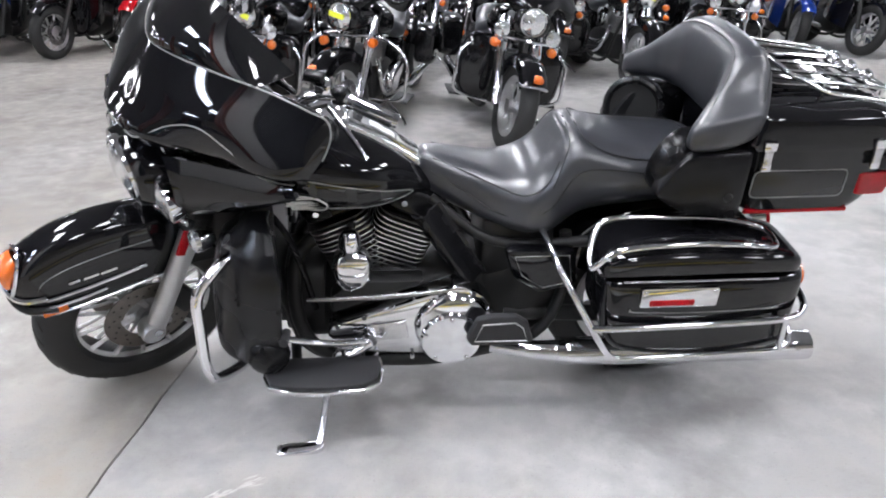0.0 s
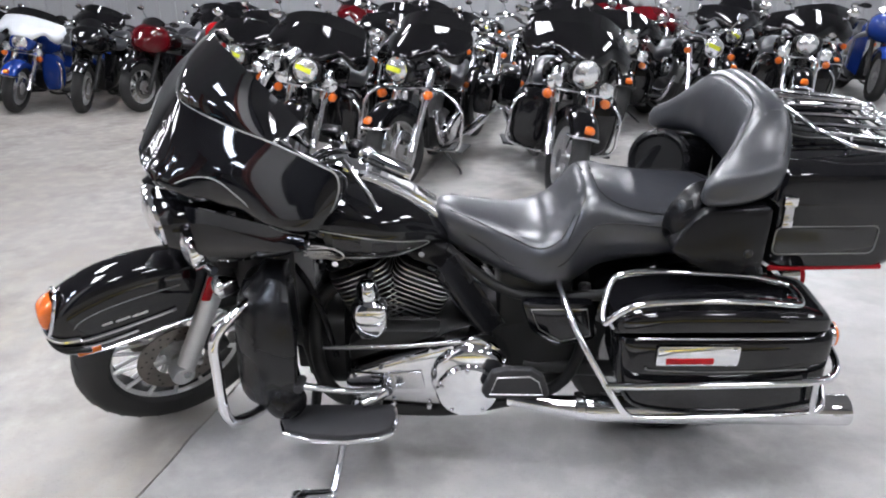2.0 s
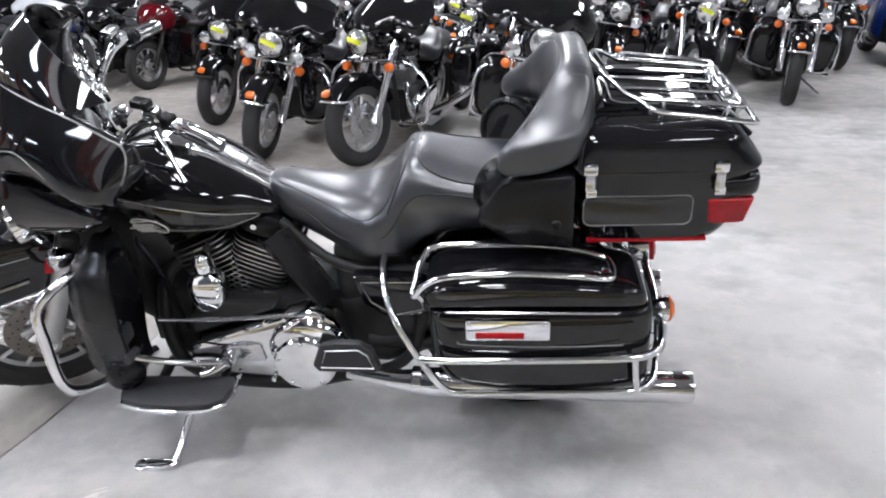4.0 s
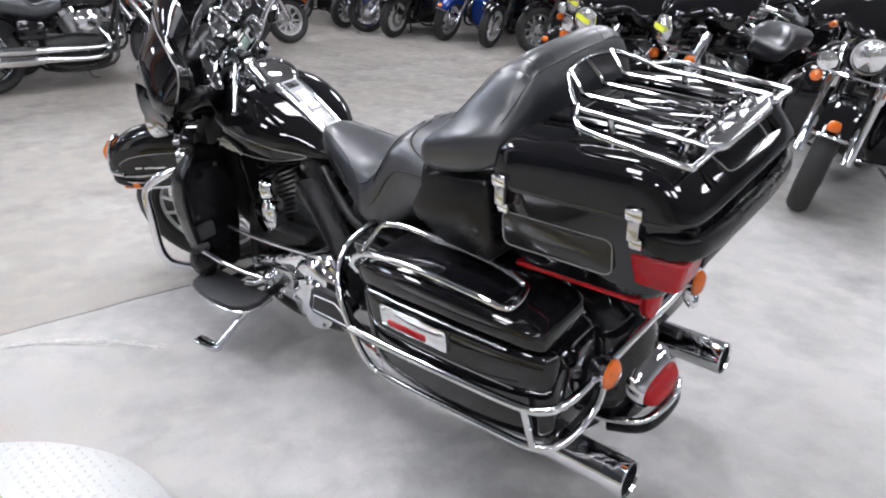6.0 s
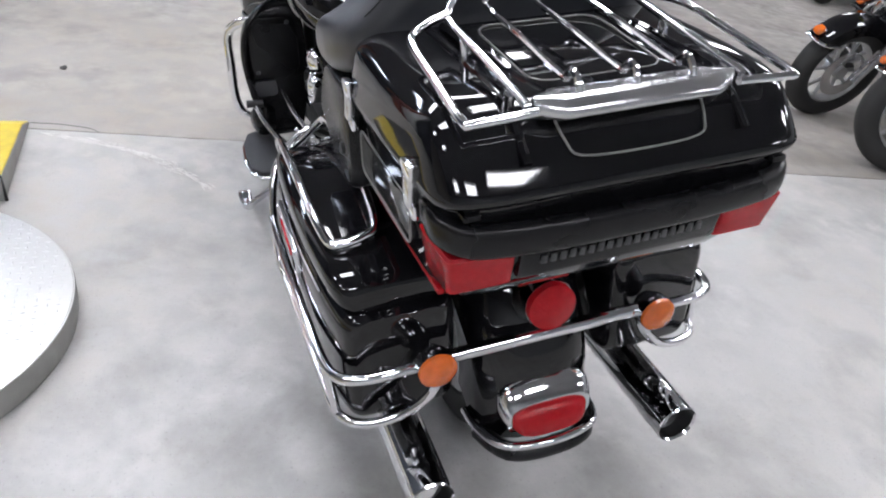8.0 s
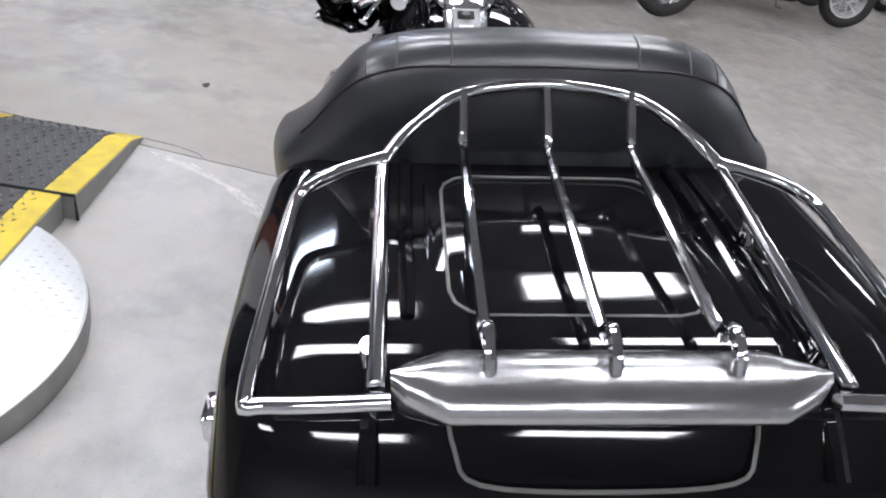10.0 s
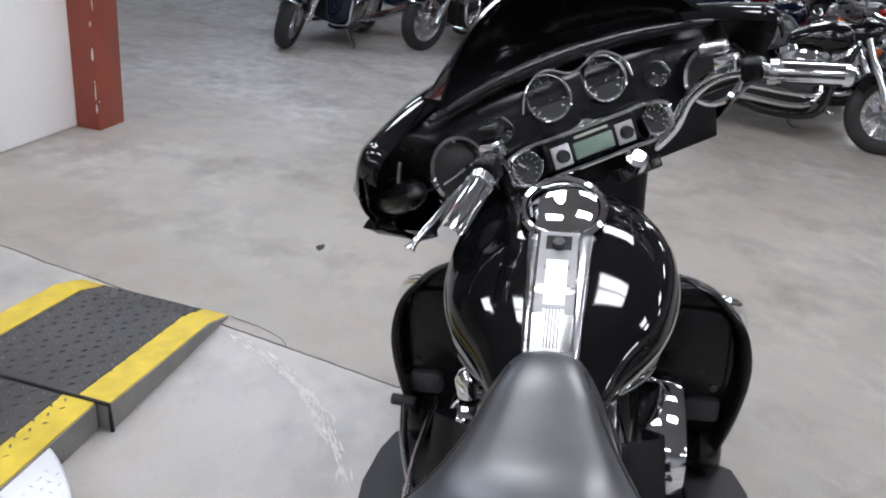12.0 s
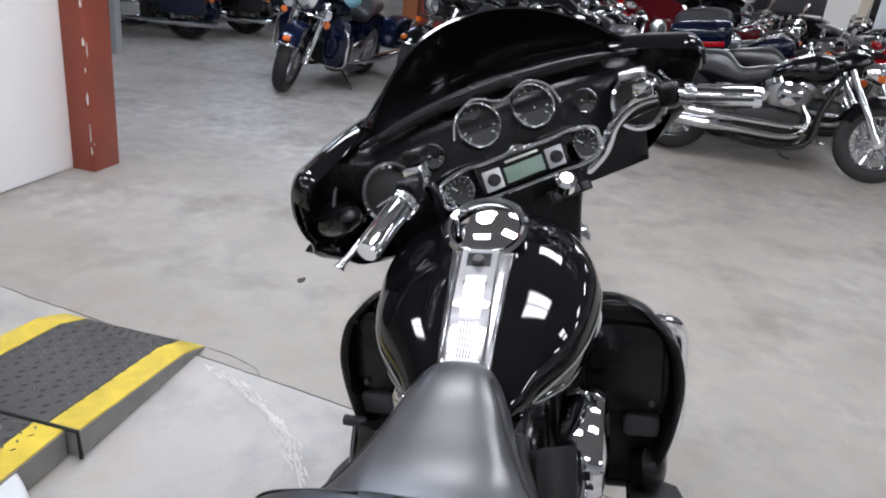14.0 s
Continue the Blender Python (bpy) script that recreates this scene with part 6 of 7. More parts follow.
    part("table_plate", lathe([(0.0, 0.083), (0.547, 0.083), (0.553, 0.080), (0.553, 0.076)], (*c, 0), (0, 0, 1), 96, caps=False), "plate_steel", T, "aluminium tread plate")
    bars = bmesh.new()
    for i in range(60):
        for j in range(60):
            x, y = c[0] - 0.78 + i * 0.026, c[1] - 0.78 + j * 0.026
            if (y > y1 + 0.005 or y < y0 - 0.005) and (x - c[0]) ** 2 + (y - c[1]) ** 2 < 0.538 ** 2:
                d, e = (0.010, 0.0028) if (i + j) % 2 else (0.0028, 0.010)
                vs = [bars.verts.new(p) for p in ((x - d, y, 0.0832), (x, y - e, 0.0832), (x + d, y, 0.0832), (x, y + e, 0.0832), (x, y, 0.0858))]
                for k in range(4):
                    bars.faces.new((vs[k], vs[(k + 1) % 4], vs[4]))
    tagged(part("tread_bar", bars, "plate_steel", T), kind="stuff")


ramp()


# ---------------- parked motorcycles ----------------
P = {}


def colour(name, rgb):
    if name not in P:
        P[name] = paint(name + "_paint", rgb)
    return P[name]


def wheel(B, cx, r, width, spokes, m=None, chrome=False, name="front"):
    t = part(name + "_tyre", lathe([(r * 0.66, -width * 0.35), (r * 0.76, -width * 0.49), (r * 0.90, -width * 0.46), (r * 0.975, -width * 0.3), (r, 0), (r * 0.975, width * 0.3), (r * 0.90, width * 0.46), (r * 0.76, width * 0.49), (r * 0.66, width * 0.35)], (cx, 0, r), (0, 1, 0), 40, caps=False), "rubber", B, "", m)
    w = part(name + "_wheel", lathe([(r * 0.64, -width * 0.32), (r * 0.70, -width * 0.38), (r * 0.66, -width * 0.25), (r * 0.62, 0), (r * 0.66, width * 0.25), (r * 0.70, width * 0.38), (r * 0.64, width * 0.32), (r * 0.60, 0), (r * 0.64, -width * 0.32)], (cx, 0, r), (0, 1, 0), 40, caps=False), "chrome" if chrome else "alu", B, "", m)
    for i in range(spokes):
        a = 2 * math.pi * i / spokes
        part("spoke", tube([(cx + 0.03 * math.cos(a), (0.02 if i % 2 else -0.02), r + 0.03 * math.sin(a)), (cx + r * 0.63 * math.cos(a + 0.05), 0, r + r * 0.63 * math.sin(a + 0.05))], 0.012 if spokes < 14 else 0.005, 6, 1), "chrome" if chrome else "alu", w)
    part("hub", lathe([(0, -0.06), (0.04, -0.06), (0.045, 0.06), (0, 0.06)], (cx, 0, r), (0, 1, 0), 16), "alu", w)
    part("brake_disc", lathe([(0.08, -0.062), (0.145, -0.062), (0.145, -0.066), (0.08, -0.066), (0.08, -0.062)], (cx, 0, r), (0, 1, 0), 28, caps=False), "dull_chrome", w)
    return t


def arc_fender(B, cx, cz, R, a0, a1, hw, dp, mat, name, m=None):
    rings = []
    for i in range(17):
        a = radians(a0 + (a1 - a0) * i / 16)
        sec = [(R - dp, -hw), (R - 0.03, -hw), (R - 0.006, -hw * 0.6), (R, 0), (R - 0.006, hw * 0.6), (R - 0.03, hw), (R - dp, hw)]
        rings.append([(cx - r * math.cos(a), u, cz + r * math.sin(a)) for r, u in sec])
    return part(name, skin(bmesh.new(), rings, wrap=False), mat, B, "", m, solid=0.005)


def parked(kind, col, x, y, heading, label, steer=18, lean=9, tag=False, shield=True, lamps=True, wheel_chrome=False, trim="chrome", col2=None, trunk=False):
    """One parked machine. heading: degrees of its forward way from +x."""
    B = thing("parked_motorcycle", label, "motorcycle", "parked motorcycles", pose(x, y, 0, 0, 0, heading - 180) @ pose(0, 0, 0, lean))
    top = colour(*col)
    body = colour(*col2) if col2 else top
    rake = {"bagger": 26, "cruiser": 31, "sport": 24}[kind]
    d = V(math.sin(radians(rake)), 0, math.cos(radians(rake)))
    a0 = V(-0.14, 0, 0)
    S = Matrix.Translation(a0) @ Matrix.Rotation(radians(steer), 4, d) @ Matrix.Translation(-a0)
    rf = 0.315 if kind != "cruiser" else 0.325
    wheel(B, 0, rf, 0.125, 10 if kind != "cruiser" else 30, S, wheel_chrome)
    wheel(B, 1.60 if kind != "sport" else 1.42, 0.318, 0.17, 8, None, wheel_chrome, "rear")
    rx = 1.60 if kind != "sport" else 1.42
    arc_fender(B, 0, rf + 0.005, rf + 0.045, 34 if kind == "bagger" else (20 if kind == "cruiser" else 40), 155, 0.085, 0.10 if kind != "sport" else 0.06, body, "front_fender", S)
    arc_fender(B, rx, 0.325, 0.385, 40, 185 if kind != "sport" else 130, 0.115, 0.15, body, "rear_fender")
    for sg in (-1, 1):
        lo = V(0.03, sg * 0.128, rf - 0.01)
        part("fork_leg", tube([lo, lo + d * 0.36, lo + d * 0.37, lo + d * 0.62], [0.032, 0.032, 0.040, 0.040] if kind == "bagger" else [0.03, 0.03, 0.027, 0.027], 14, 1), trim if kind != "sport" else "matt", B, "chrome fork leg" if trim == "chrome" else "", S)
    if kind == "bagger":
        part("fender_lamp", xloft([(-0.318, 0, 0.02, 0.545, 0.565), (-0.306, 0, 0.034, 0.537, 0.578), (-0.280, 0, 0.030, 0.550, 0.590)], 3, 14, 2), "orange", B, "amber fender tip lamp", S)
        part("fender_rail", tube([(-0.17, -0.092, 0.50), (-0.28, -0.080, 0.505), (-0.318, 0, 0.515), (-0.28, 0.080, 0.505), (-0.17, 0.092, 0.50)], 0.010, 8, 3), trim, B, "fender tip rail", S)
    # engine
    part("crankcase", xloft([(0.58, 0, 0.11, 0.24, 0.42), (0.64, 0, 0.15, 0.2, 0.48), (0.9, 0, 0.16, 0.19, 0.5), (1.12, 0, 0.12, 0.22, 0.46)], 4, 20, 2), "matt", B)
    if kind != "sport":
        for tl, cx in ((-1, 0.73), (1, 0.77)):
            ax = V(tl * 0.383, 0, 0.924)
            e2 = ax.cross(V(0, 1, 0))
            fins = bmesh.new()
            for k in range(9):
                skin(fins, [sring(V(cx, 0, 0.43) + ax * (0.03 + 0.024 * k + o), V(0, 1, 0), e2, 0.105 - 0.02 * (o > 0.005), 0.095, 4, 16) for o in (-0.004, 0.004)])
            skin(fins, [sring(V(cx, 0, 0.43) + ax * o, V(0, 1, 0), e2, 0.08, 0.075, 4, 16) for o in (0, 0.28)])
            tagged(part("cylinder", fins, "fin", B), kind="stuff")
            part("rocker_box", skin(bmesh.new(), [sring(V(cx, 0, 0.43) + ax * o, V(0, 1, 0), e2, a, a * 0.85, 4, 16) for o, a in ((0.25, 0.10), (0.26, 0.11), (0.30, 0.108), (0.315, 0.09))]), trim, B)
        part("primary_cover", xloft([(0.62, -0.19, 0.04, 0.28, 0.38), (0.68, -0.19, 0.05, 0.26, 0.42), (0.98, -0.19, 0.05, 0.25, 0.48), (1.08, -0.19, 0.04, 0.29, 0.44)], 5, 20, 2), trim, B)
        part("air_cleaner", lathe([(0.09, -0.03), (0.10, 0.0), (0.095, 0.04), (0.04, 0.052), (0.0, 0.054)], (0.75, 0.16, 0.60), (0, 1, 0), 24), "chrome", B, "round chrome air cleaner")
        for k, sg in enumerate((1, -1) if kind == "bagger" else (1, 1)):
            zz = 0.265 + (0.085 * k if kind == "cruiser" else 0)
            part("muffler", tube([(0.62, sg * 0.10, 0.52), (0.56, sg * 0.16, 0.40), (0.68, sg * 0.19, zz), (1.15, sg * 0.25, zz), (1.35, sg * 0.26, zz), (2.02, sg * 0.26, zz + 0.01)], [0.022, 0.022, 0.024, 0.03, 0.045, 0.045], 14, 4), "chrome", B, "chrome exhaust pipe")
        part("fuel_tank", xloft([(0.43, 0, 0.09, 0.75, 0.88), (0.48, 0, 0.15, 0.72, 0.93), (0.60, 0, 0.19, 0.69, 0.945), (0.74, 0, 0.165, 0.69, 0.90), (0.86, 0, 0.11, 0.70, 0.83), (0.94, 0, 0.05, 0.72, 0.77)], 2.5, 28, 4), body, B)
        part("console", xloft([(0.50, 0, 0.04, 0.90, 0.955), (0.62, 0, 0.045, 0.90, 0.958), (0.78, 0, 0.04, 0.84, 0.892), (0.92, 0, 0.03, 0.74, 0.80)], 4, 16, 3), "chrome", B)
        part("seat", xloft([(0.89, 0, 0.06, 0.72, 0.82), (1.0, 0, 0.14, 0.66, 0.80), (1.15, 0, 0.18, 0.62, 0.77), (1.26, 0, 0.17, 0.63, 0.86), (1.36, 0, 0.15, 0.66, 0.88), (1.6, 0, 0.13, 0.70, 0.84), (1.68, 0, 0.08, 0.74, 0.82)], 3, 24, 4), "leather", B, "black seat")
        part("side_cover", block((1.22, 0, 0.53), (0.24, 0.34, 0.18), 0.03), body, B)
    else:
        part("fuel_tank", xloft([(0.42, 0, 0.08, 0.74, 0.88), (0.50, 0, 0.15, 0.72, 0.94), (0.66, 0, 0.17, 0.70, 0.95), (0.82, 0, 0.10, 0.70, 0.86), (0.88, 0, 0.06, 0.72, 0.80)], 2.6, 24, 4), body, B)
        part("seat", xloft([(0.88, 0, 0.07, 0.72, 0.80), (1.0, 0, 0.14, 0.70, 0.80), (1.16, 0, 0.13, 0.72, 0.86), (1.30, 0, 0.11, 0.78, 0.93), (1.50, 0, 0.07, 0.84, 0.93)], 3, 20, 3), "leather", B, "black seat")
        part("tail", xloft([(1.10, 0, 0.12, 0.68, 0.78), (1.35, 0, 0.11, 0.74, 0.86), (1.60, 0, 0.05, 0.84, 0.93)], 2.6, 18, 3), body, B)
        for sg in (-1, 1):
            pn = [[V(0.18 + 0.62 * f, sg * (0.16 + 0.09 * math.sin(math.pi * (0.15 + 0.75 * f))), 0.28 + 0.12 * f * (1 - g) + g * (0.48 - 0.12 * f)) for f in (i / 8 for i in range(9))] for g in (j / 6 for j in range(7))]
            part("side_fairing", skin(bmesh.new(), pn, wrap=False), body, B, solid=0.008)
        part("muffler", tube([(0.70, 0.1, 0.25), (1.1, 0.2, 0.28), (1.30, 0.24, 0.36), (1.62, 0.25, 0.46)], [0.025, 0.03, 0.05, 0.05], 14, 4), "alu", B)
        part("frame_beam", tube([(0.36, 0.1, 0.82), (0.7, 0.18, 0.70), (1.05, 0.15, 0.50)], 0.04, 10, 3), "alu", B)
    if trunk:
        case = part("top_case", zloft([(0.80, 1.78, 2.14, -0.25, 0.25), (0.82, 1.75, 2.16, -0.27, 0.27), (0.96, 1.74, 2.18, -0.285, 0.285), (1.03, 1.76, 2.13, -0.27, 0.27), (1.05, 1.82, 2.05, -0.2, 0.2)], 7, 36, 2), body, B, "hard top case")
        part("tail_lens", block((2.165, 0, 0.84), (0.02, 0.44, 0.05), 0.008), "red", case)
        part("backrest", xloft([(1.62, 0, 0.20, 0.93, 1.08), (1.66, 0, 0.26, 0.91, 1.14), (1.72, 0, 0.27, 0.91, 1.16), (1.76, 0, 0.24, 0.93, 1.14)], 3, 24, 3), "leather", B, "black passenger backrest")
    # front
    if kind == "bagger":
        def sh(s, v):
            r = max(0.0, abs(s) - 0.82) / 0.18
            top_w = 1.185 - 0.09 * abs(s) ** 1.5 - 0.06 * r * r
            bot = 0.895 + 0.10 * math.exp(-((abs(s) - 0.48) / 0.20) ** 2) + 0.075 * r * r
            w = bot + (top_w - bot) * v
            g = (w - 0.885) / 0.35
            xx = 0.085 - 0.04 * math.exp(-((g - 0.25) / 0.25) ** 2) + 0.30 * max(0, g - 0.15) ** 1.15 + 0.30 * (s * s + 0.01) ** 0.6 - 0.045 * math.sin(math.pi * v)
            return V(xx, 0.405 * s * (1.14 - 0.14 * s * s), w)
        part("fairing", skin(bmesh.new(), [[sh(-1 + i / 12, j / 10) for i in range(25)] for j in range(11)], wrap=False), top, B, "", S, solid=0.03)
        part("instrument_panel", skin(bmesh.new(), [[sh(-0.95 + 1.9 * i / 16, j / 6) + V(0.13 * (1 - abs(-1 + i / 8) ** 2), 0, 0) for i in range(17)] for j in range(7)], wrap=False), "satin", B, "", S, solid=0.01)
        if shield:
            part("windshield", skin(bmesh.new(), [[sh(s * 0.85, 1.0) + V(0.06 * f + 0.01, 0, 0.09 * f * (1 - 0.5 * abs(s) ** 3)) for s in (-1 + i / 10 for i in range(21))] for f in (0, 0.33, 0.67, 1)], wrap=False), "tint", B, "", S, solid=0.005)
        hx, hz, hr = 0.07, 0.875, 0.088
        part("nacelle", xloft([(0.055, 0, 0.11, 0.79, 0.95), (0.10, 0, 0.135, 0.775, 0.96), (0.30, 0, 0.12, 0.77, 0.93)], 2.8, 20, 3), body, B, "", S)
        for sg in (-1, 1):
            part("saddlebag", xloft([(1.37, sg * 0.33, 0.06, 0.48, 0.66), (1.40, sg * 0.33, 0.09, 0.41, 0.71), (1.65, sg * 0.33, 0.095, 0.385, 0.74), (1.90, sg * 0.33, 0.085, 0.41, 0.70), (1.93, sg * 0.33, 0.06, 0.45, 0.66)], 5, 24, 3), body, B, "hard saddlebag")
            part("engine_guard", tube([(0.40, sg * 0.05, 0.73), (0.38, sg * 0.24, 0.70), (0.345, sg * 0.375, 0.60), (0.335, sg * 0.395, 0.45), (0.355, sg * 0.37, 0.31), (0.44, sg * 0.12, 0.25)], 0.013, 10, 4), trim, B, "engine guard")
            if lamps:
                part("lower_fairing", zloft([(0.28, 0.39, 0.47, sg * 0.16, sg * 0.33), (0.36, 0.35, 0.50, sg * 0.12, sg * 0.375), (0.56, 0.33, 0.49, sg * 0.11, sg * 0.385), (0.68, 0.35, 0.46, sg * 0.11, sg * 0.36), (0.73, 0.38, 0.43, sg * 0.14, sg * 0.30)], 3.6, 24, 2), body, B)
                pl = part("passing_lamp", lathe([(0.0, 0.07), (0.045, 0.04), (0.056, 0.0), (0.052, -0.012)], (0.115, sg * 0.185, 0.79), (1, 0, 0), 18, caps=False), "chrome", B, "", S)
                part("lamp_lens", lathe([(0.0, -0.022), (0.052, -0.01)], (0.115, sg * 0.185, 0.79), (1, 0, 0), 18, caps=False), "lens", pl)
            sgn = part("turn_signal", lathe([(0.0, -0.022), (0.03, -0.012), (0.034, 0.0), (0.03, 0.03), (0, 0.045)], (0.125, sg * 0.21, 0.70), (1, 0, 0), 16), "orange", B, "amber turn signal", S)
            part("footboard", block((0.60, sg * 0.34, 0.27), (0.32, 0.13, 0.02), 0.006), "pad", B)
        part("lamp_bar", tube([(0.135, -0.22, 0.75), (0.09, 0, 0.745), (0.135, 0.22, 0.75)], 0.012, 8, 4), "chrome", B, "", S)
    elif kind == "cruiser":
        hx, hz, hr = 0.10, 0.86, 0.085
        part("headlamp_shell", lathe([(0.08, -0.01), (0.088, 0.0), (0.085, 0.05), (0.05, 0.12), (0.0, 0.14)], (hx, 0, hz), (1, 0, 0), 24), "chrome", B, "chrome headlamp shell", S)
        for sg in (-1, 1):
            part("turn_signal", lathe([(0.0, -0.022), (0.028, -0.012), (0.032, 0.0), (0.028, 0.03), (0, 0.045)], (0.14, sg * 0.22, 0.80), (1, 0, 0), 16), "orange", B, "amber turn signal", S)
            part("foot_peg", tube([(0.62, sg * 0.18, 0.30), (0.62, sg * 0.32, 0.30)], 0.016, 8, 1), "pad", B)
    else:
        hx, hz, hr = 0.06, 0.86, 0.05
        rows = [(-0.02, 0, 0.06, 0.80, 0.90), (0.05, 0, 0.15, 0.74, 0.98), (0.16, 0, 0.21, 0.70, 1.05), (0.30, 0, 0.22, 0.70, 1.06), (0.36, 0, 0.20, 0.74, 1.02)]
        part("nose_fairing", xloft(rows, 2.6, 24, 4), top, B)
        part("windscreen", skin(bmesh.new(), [[V(0.10 + 0.22 * f, 0.15 * s * (0.6 + 0.4 * f), 1.0 + 0.14 * f * (1 - 0.4 * s * s)) for s in (-1 + i / 6 for i in range(13))] for f in (0, 0.5, 1)], wrap=False), "tint", B, "", None, solid=0.004)
    S2 = S if kind != "sport" else None
    if kind == "sport":
        for sg in (-1, 1):
            hl = part("headlight", lathe([(0.0, -0.02), (0.04, -0.012), (0.052, 0.0), (0.05, 0.05)], (0.03, sg * 0.07, 0.855), (1, sg * -0.25, -0.15), 18, squash=(0.7, 1.2)), "lens", B, "twin headlight")
            part("mirror", lathe([(0, -0.02), (0.05, -0.01), (0.055, 0.005), (0, 0.01)], (0.22, sg * 0.33, 1.10), (1, 0, 0), 16, squash=(0.6, 1.3)), "satin", B)
    else:
        hl = part("headlight", lathe([(hr * 0.8, 0.05), (hr, 0.03), (hr * 1.08, -0.01), (hr * 1.05, -0.022), (hr * 0.95, -0.02)], (hx, 0, hz), (1, 0, 0.05), 28, caps=False), "chrome", B, "round chrome headlight", S2)
        part("headlight_lens", lathe([(0.0, -0.04), (hr * 0.5, -0.034), (hr * 0.95, -0.016)], (hx, 0, hz), (1, 0, 0.05), 24, caps=False), "lens", hl)
        if tag:
            part("paper_tag", block((hx - 0.05, 0.01, hz + 0.01), (0.003, 0.12, 0.035), 0.001, turn=(14, 0, 0)), "tag", hl, "yellow paper tag")
    bw = 0.36 if kind != "sport" else 0.28
    bz = 1.02 if kind != "sport" else 0.92
    part("handlebar", tube([(0.60, -bw, bz), (0.50, -bw * 0.75, bz + 0.02), (0.42, -bw * 0.3, bz - 0.04), (0.42, bw * 0.3, bz - 0.04), (0.50, bw * 0.75, bz + 0.02), (0.60, bw, bz)], 0.0135, 8, 4), "chrome" if kind != "sport" else "matt", B, "", S2)
    for sg in (-1, 1):
        part("grip", tube([(0.60, sg * bw, bz), (0.70, sg * (bw + 0.06), bz - 0.03)], 0.019, 10, 1), "pad", B, "", S2)
        part("lever", tube([(0.57, sg * bw * 0.9, bz), (0.58, sg * (bw + 0.05), bz - 0.02), (0.63, sg * (bw + 0.1), bz - 0.05)], 0.006, 6, 3), "dull_chrome", B, "", S2)
        if kind != "sport":
            mr = part("mirror", lathe([(0, -0.015), (0.04, -0.01), (0.05, 0.004), (0, 0.008)], (0.52, sg * (bw + 0.04), bz + 0.16), (1, 0, 0.1), 16, squash=(0.7, 1.2)), "chrome", B, "", S2)
            part("mirror_stem", tube([(0.55, sg * bw * 0.88, bz + 0.02), (0.52, sg * (bw + 0.03), bz + 0.15)], 0.006, 6, 1), "chrome", mr)
        part("frame_tube", tube([(0.36, sg * 0.03, 0.80), (0.46, sg * 0.08, 0.50), (0.55, sg * 0.12, 0.20), (1.1, sg * 0.14, 0.19), (1.3, sg * 0.13, 0.5)], 0.018, 8, 4), "matt", B)
        part("rear_signal", lathe([(0.0, 0.022), (0.028, 0.012), (0.032, 0.0), (0.028, -0.03), (0, -0.04)], (rx + 0.36, sg * 0.18, 0.55), (1, 0, 0), 14), "orange", B)
    part("tail_lamp", lathe([(0.0, 0.03), (0.04, 0.02), (0.05, 0.0), (0.04, -0.04)], (rx + 0.385, 0, 0.56), (1, 0, 0), 18), "red", B, "red tail lamp")
    part("side_stand", tube([(0.72, -0.16, 0.22), (0.64, -0.36, 0.09), (0.55, -0.40, 0.068)], 0.012, 8, 3), "dull_chrome", B)
    return B


BLACK, RED = ("parked_black", (0.006, 0.006, 0.007)), ("parked_red", (0.33, 0.006, 0.010))
BLUE, WHITE = ("parked_blue", (0.010, 0.035, 0.20)), ("parked_white", (0.55, 0.57, 0.60))
TEAL, NAVY = ("parked_teal", (0.16, 0.36, 0.42)), ("parked_navy", (0.004, 0.007, 0.024))
SILVER, MAROON = ("parked_silver", (0.35, 0.35, 0.36)), ("parked_maroon", (0.085, 0.004, 0.007))
LB = "gloss black parked touring motorcycle with chrome fork on the concrete floor"
# first row, facing the touring machine
parked("bagger", BLACK, 1.575, 2.76, 272, LB, steer=8)
parked("bagger", BLACK, 0.37, 3.06, 258, "gloss black parked motorcycle with a yellow tag on its headlight", steer=-22, tag=True, lamps=False)
parked("bagger", BLACK, -0.42, 3.25, 262, "gloss black parked touring motorcycle with passing lamps and a yellow tag", steer=6, tag=True)
# machines standing close behind the first row
behind = [("bagger", -1.35, 4.6, 264), ("bagger", 0.05, 5.35, 272), ("cruiser", 0.95, 5.2, 262), ("bagger", 2.35, 5.3, 268), ("cruiser", 3.1, 4.9, 275), ("bagger", 4.0, 5.0, 262)]
for k, (kind, x, y, h) in enumerate(behind):
    parked(kind, BLACK, x, y, h, "black parked motorcycle packed close behind the first row", steer=10 * math.sin(k * 2.3), tag=k % 2 == 0, shield=False, trim="matt" if k % 3 == 0 else "chrome")
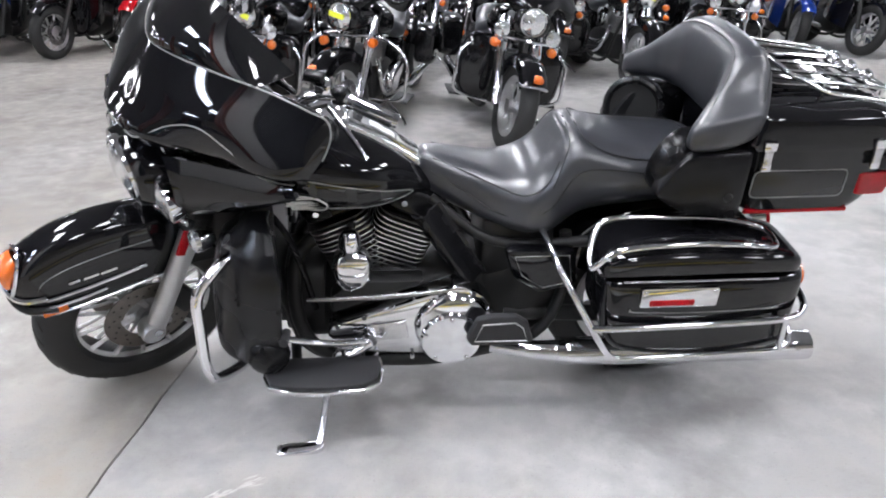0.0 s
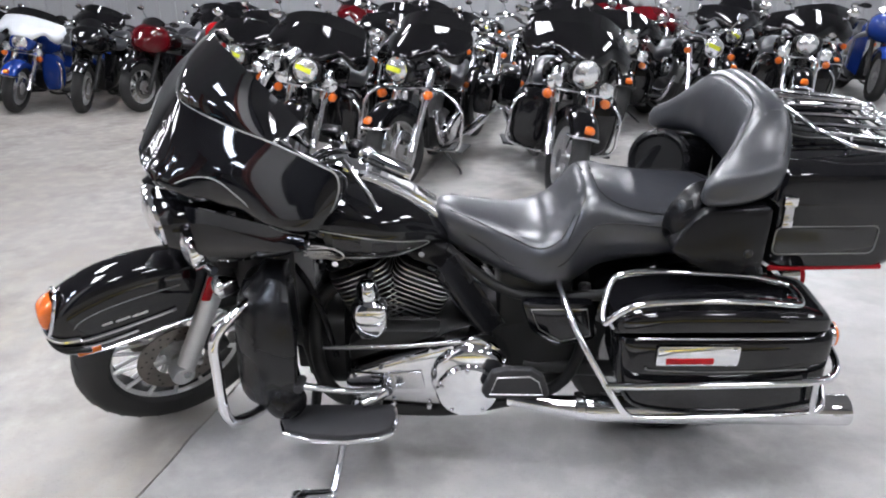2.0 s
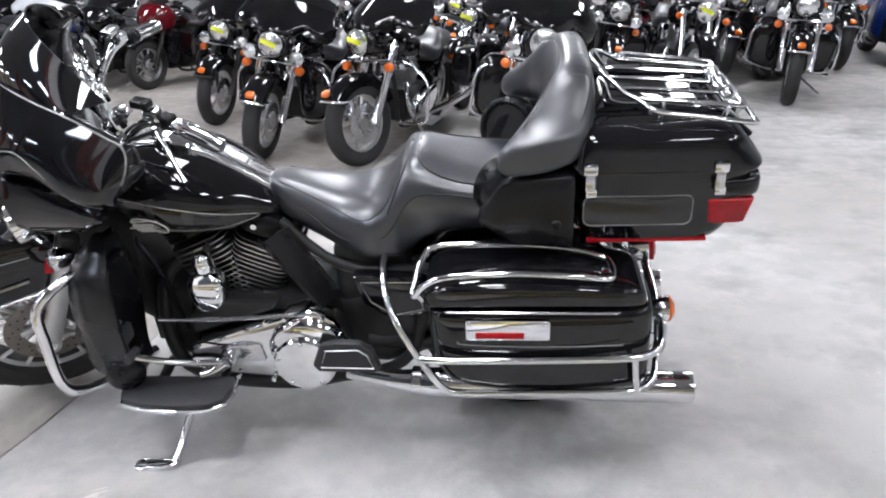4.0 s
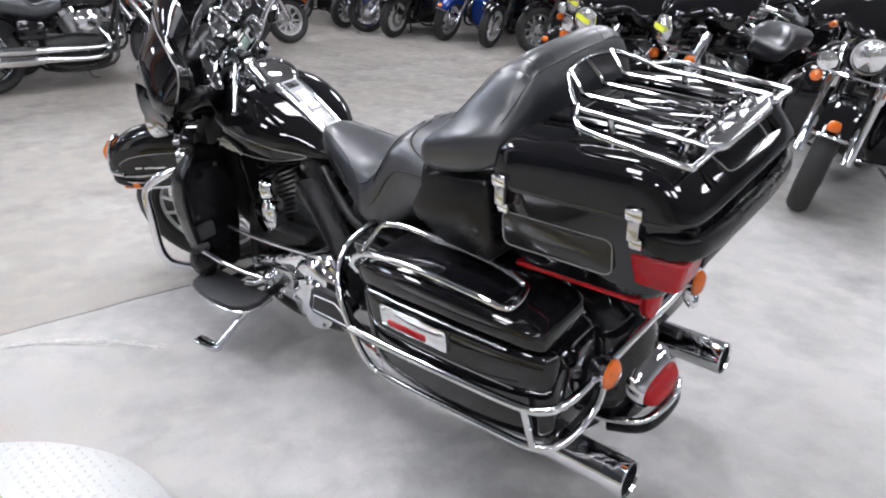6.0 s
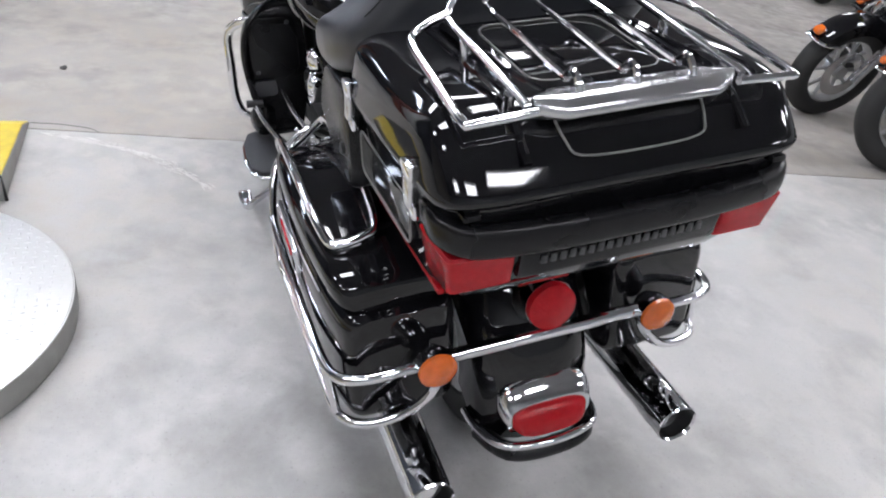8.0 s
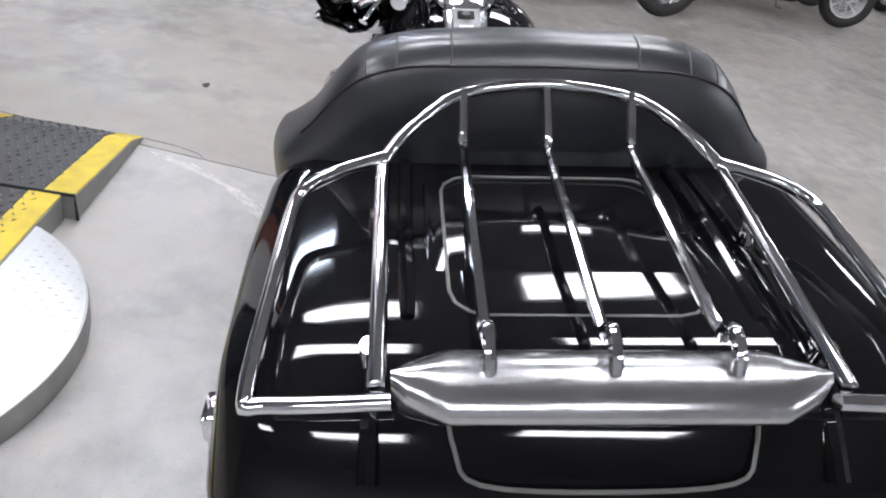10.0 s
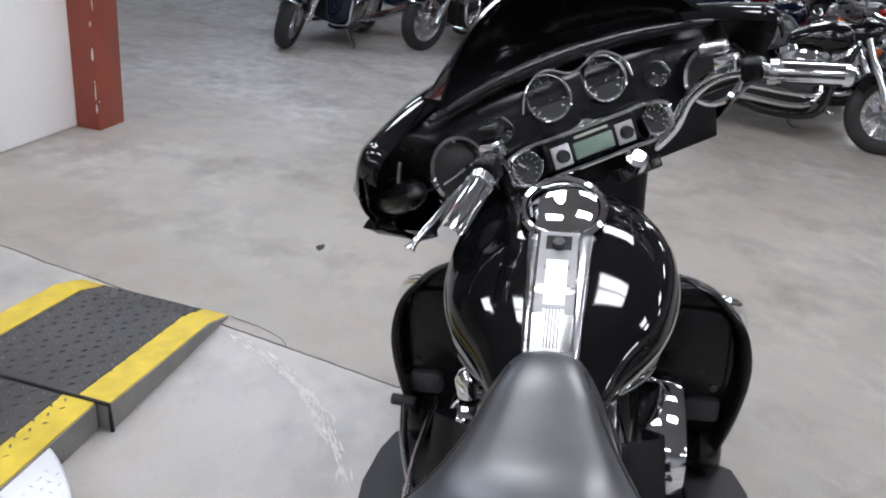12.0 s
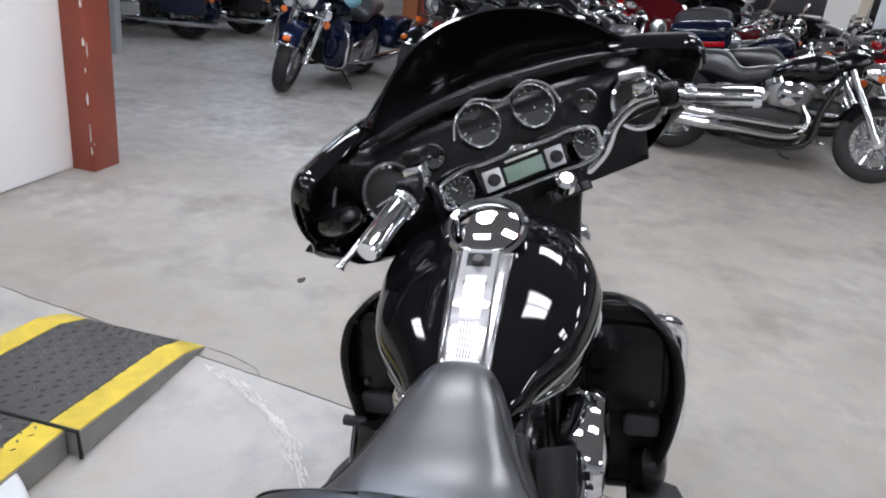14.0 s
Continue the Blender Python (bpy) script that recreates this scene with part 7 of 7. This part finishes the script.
# second row along the cladding wall
second = [("bagger", WHITE, -4.85, 6.9, "white parked touring motorcycle with blue panels"), ("sport", BLACK, -3.94, 6.8, "black parked sport motorcycle"), ("sport", MAROON, -3.25, 6.9, "dark red and black parked sport motorcycle"),
          ("sport", RED, -2.45, 7.3, "bright red parked sport motorcycle"), ("bagger", BLACK, -1.7, 7.1, LB), ("cruiser", BLACK, -0.95, 7.2, "black parked cruiser with chrome engine"), ("bagger", BLACK, -0.2, 7.2, LB), ("bagger", BLACK, 0.6, 7.15, LB),
          ("cruiser", BLACK, 1.45, 7.0, "black parked cruiser with chrome engine"), ("bagger", BLACK, 2.1, 7.2, LB), ("bagger", MAROON, 2.95, 6.9, "deep red parked touring motorcycle with chrome trim"), ("bagger", BLACK, 3.75, 6.5, LB), ("cruiser", BLACK, 4.45, 6.6, "black parked cruiser with a spoked chrome wheel"),
          ("bagger", BLACK, 5.15, 7.0, LB), ("sport", BLUE, 5.9, 7.2, "bright blue parked sport motorcycle"), ("sport", BLACK, 6.7, 7.0, "black parked sport motorcycle"),
          ("sport", BLACK, -5.63, 6.55, "black parked sport motorcycle"), ("cruiser", BLACK, -6.4, 6.7, "black parked cruiser with chrome engine"), ("sport", BLUE, -7.1, 6.85, "blue parked sport motorcycle"), ("sport", BLACK, -8.1, 6.7, "black parked sport motorcycle"), ("cruiser", RED, -9.3, 6.9, "red parked cruiser beside the cladding wall")]
for k, (kind, col, x, y, lab) in enumerate(second):
    parked(kind, col, x, y, 268 + 9 * math.sin(k * 2.1), lab, steer=12 * math.sin(k * 1.7 + 1), tag=(k % 2 == 1), wheel_chrome=kind == "cruiser", shield=k % 3 == 0, col2=BLUE if col is WHITE else BLACK if (kind, col) == ("sport", MAROON) else None)
# a last row against the wall
for k in range(9):
    parked(("bagger", "cruiser", "bagger")[k % 3], (BLACK, BLACK, MAROON, BLACK)[k % 4], -2.9 + 0.98 * k, 9.3 + 0.15 * math.sin(k), 268 + 6 * math.sin(k * 1.3), "dark parked motorcycle in the last row by the wall", steer=10 * math.sin(k), tag=k % 2 == 0)
# dark machines crowded behind the second row
for k in range(5):
    parked(("bagger", "cruiser")[k % 2], BLACK, -6.7 + 0.9 * k, 8.75 + 0.12 * math.sin(k * 2), 266 + 7 * math.sin(k * 1.9), "black parked motorcycle crowded against the cladding wall", steer=8 * math.sin(k * 1.4))
# cruisers ahead of the touring machine, seen side-on
for k, (col, x, y) in enumerate(((BLACK, -4.56, 2.25), (BLACK, -5.55, 2.80), (NAVY, -6.5, 2.3), (BLACK, -7.3, 2.5), (MAROON, -8.2, 2.3), (BLACK, -9.2, 2.5), (BLACK, -10.2, 2.2), (SILVER, -11.2, 2.5))):
    parked("cruiser", col, x, y, 84 + 5 * math.sin(k), "parked cruiser with a chrome engine and long chrome pipes", steer=6, tag=k == 0, wheel_chrome=True)
for k, (kind, col) in enumerate((("bagger", BLACK), ("cruiser", BLACK), ("sport", WHITE), ("cruiser", MAROON), ("bagger", BLACK), ("sport", BLACK), ("cruiser", BLACK))):
    parked(kind, col, -6.0 - 1.15 * k, 4.9 + 0.2 * math.sin(k * 2), 82 + 7 * math.sin(k * 1.7), "parked motorcycle in a packed row of the hall", steer=8 * math.sin(k), wheel_chrome=kind == "cruiser", col2=RED if col is WHITE else None)
parked("bagger", WHITE, -7.7, 1.25, 172, "blue, white and red parked touring motorcycle", steer=4, col2=NAVY, trunk=True)
# bay beyond the columns
parked("bagger", TEAL, -4.52, -2.90, -6, "teal and dark blue parked touring motorcycle on the bare floor", steer=14, col2=NAVY)
parked("bagger", BLACK, -5.55, -1.92, -16, "gloss black parked touring motorcycle beside a red column", steer=-12, lamps=False)
for k, (col, x, y, h) in enumerate(((NAVY, -6.30, -6.80, 286), (BLACK, -7.45, -6.60, 284), (NAVY, -8.6, -6.9, 288), (BLACK, -9.8, -6.8, 284), (NAVY, -10.9, -6.9, 286), (BLACK, -9.9, -4.4, 20))):
    parked("bagger", col, x, y, h, "dark parked touring motorcycle with a top case in the far bay", steer=8 * math.sin(k * 2), trunk=True)
# machines packed behind the timber post
for k, (kind, col, x, y, h) in enumerate((("bagger", BLACK, -6.6, -1.05, -14), ("cruiser", BLACK, -7.2, -0.35, -10), ("bagger", BLACK, -7.9, -1.15, -8), ("cruiser", RED, -8.4, -0.2, -6), ("bagger", MAROON, -6.5, 0.30, -4), ("cruiser", BLACK, -7.6, 0.45, 170), ("bagger", BLACK, -7.0, -1.78, -12), ("bagger", BLACK, -8.7, -1.9, -10), ("cruiser", RED, -9.3, -1.35, -8), ("bagger", BLACK, -9.2, -0.65, -6), ("cruiser", MAROON, -9.9, 0.15, -4), ("bagger", BLACK, -9.1, 0.85, 0), ("cruiser", BLACK, -6.0, 1.05, 4), ("cruiser", BLACK, -5.9, -0.55, -12))):
    parked(kind, col, x, y, h, "parked motorcycle packed close beside a timber post", steer=9 * math.sin(k * 2 + 1), lamps=False, shield=False)
for k in range(9):
    parked(("sport", "sport", "cruiser")[k % 3], (RED, BLACK, RED, RED, BLACK, RED, BLACK, RED, BLACK)[k], -9.0 - 0.85 * k, -1.1 + 0.28 * k, 10 + 6 * math.sin(k), "parked motorcycle in the far hall", steer=5)
# a dark flake lying on the floor
fl = bmesh.new()
fl.faces.new([fl.verts.new((-0.82 + 0.030 * math.cos(a) * (1 + 0.3 * math.sin(3 * a)), -1.08 + 0.016 * math.sin(a), 0.0015 + 0.004 * max(0, math.cos(a)))) for a in (2 * math.pi * i / 14 for i in range(14))])
tagged(part("floor_flake", fl, "dirt", solid=0.002), "small dark flake of dirt on the concrete floor", "debris")
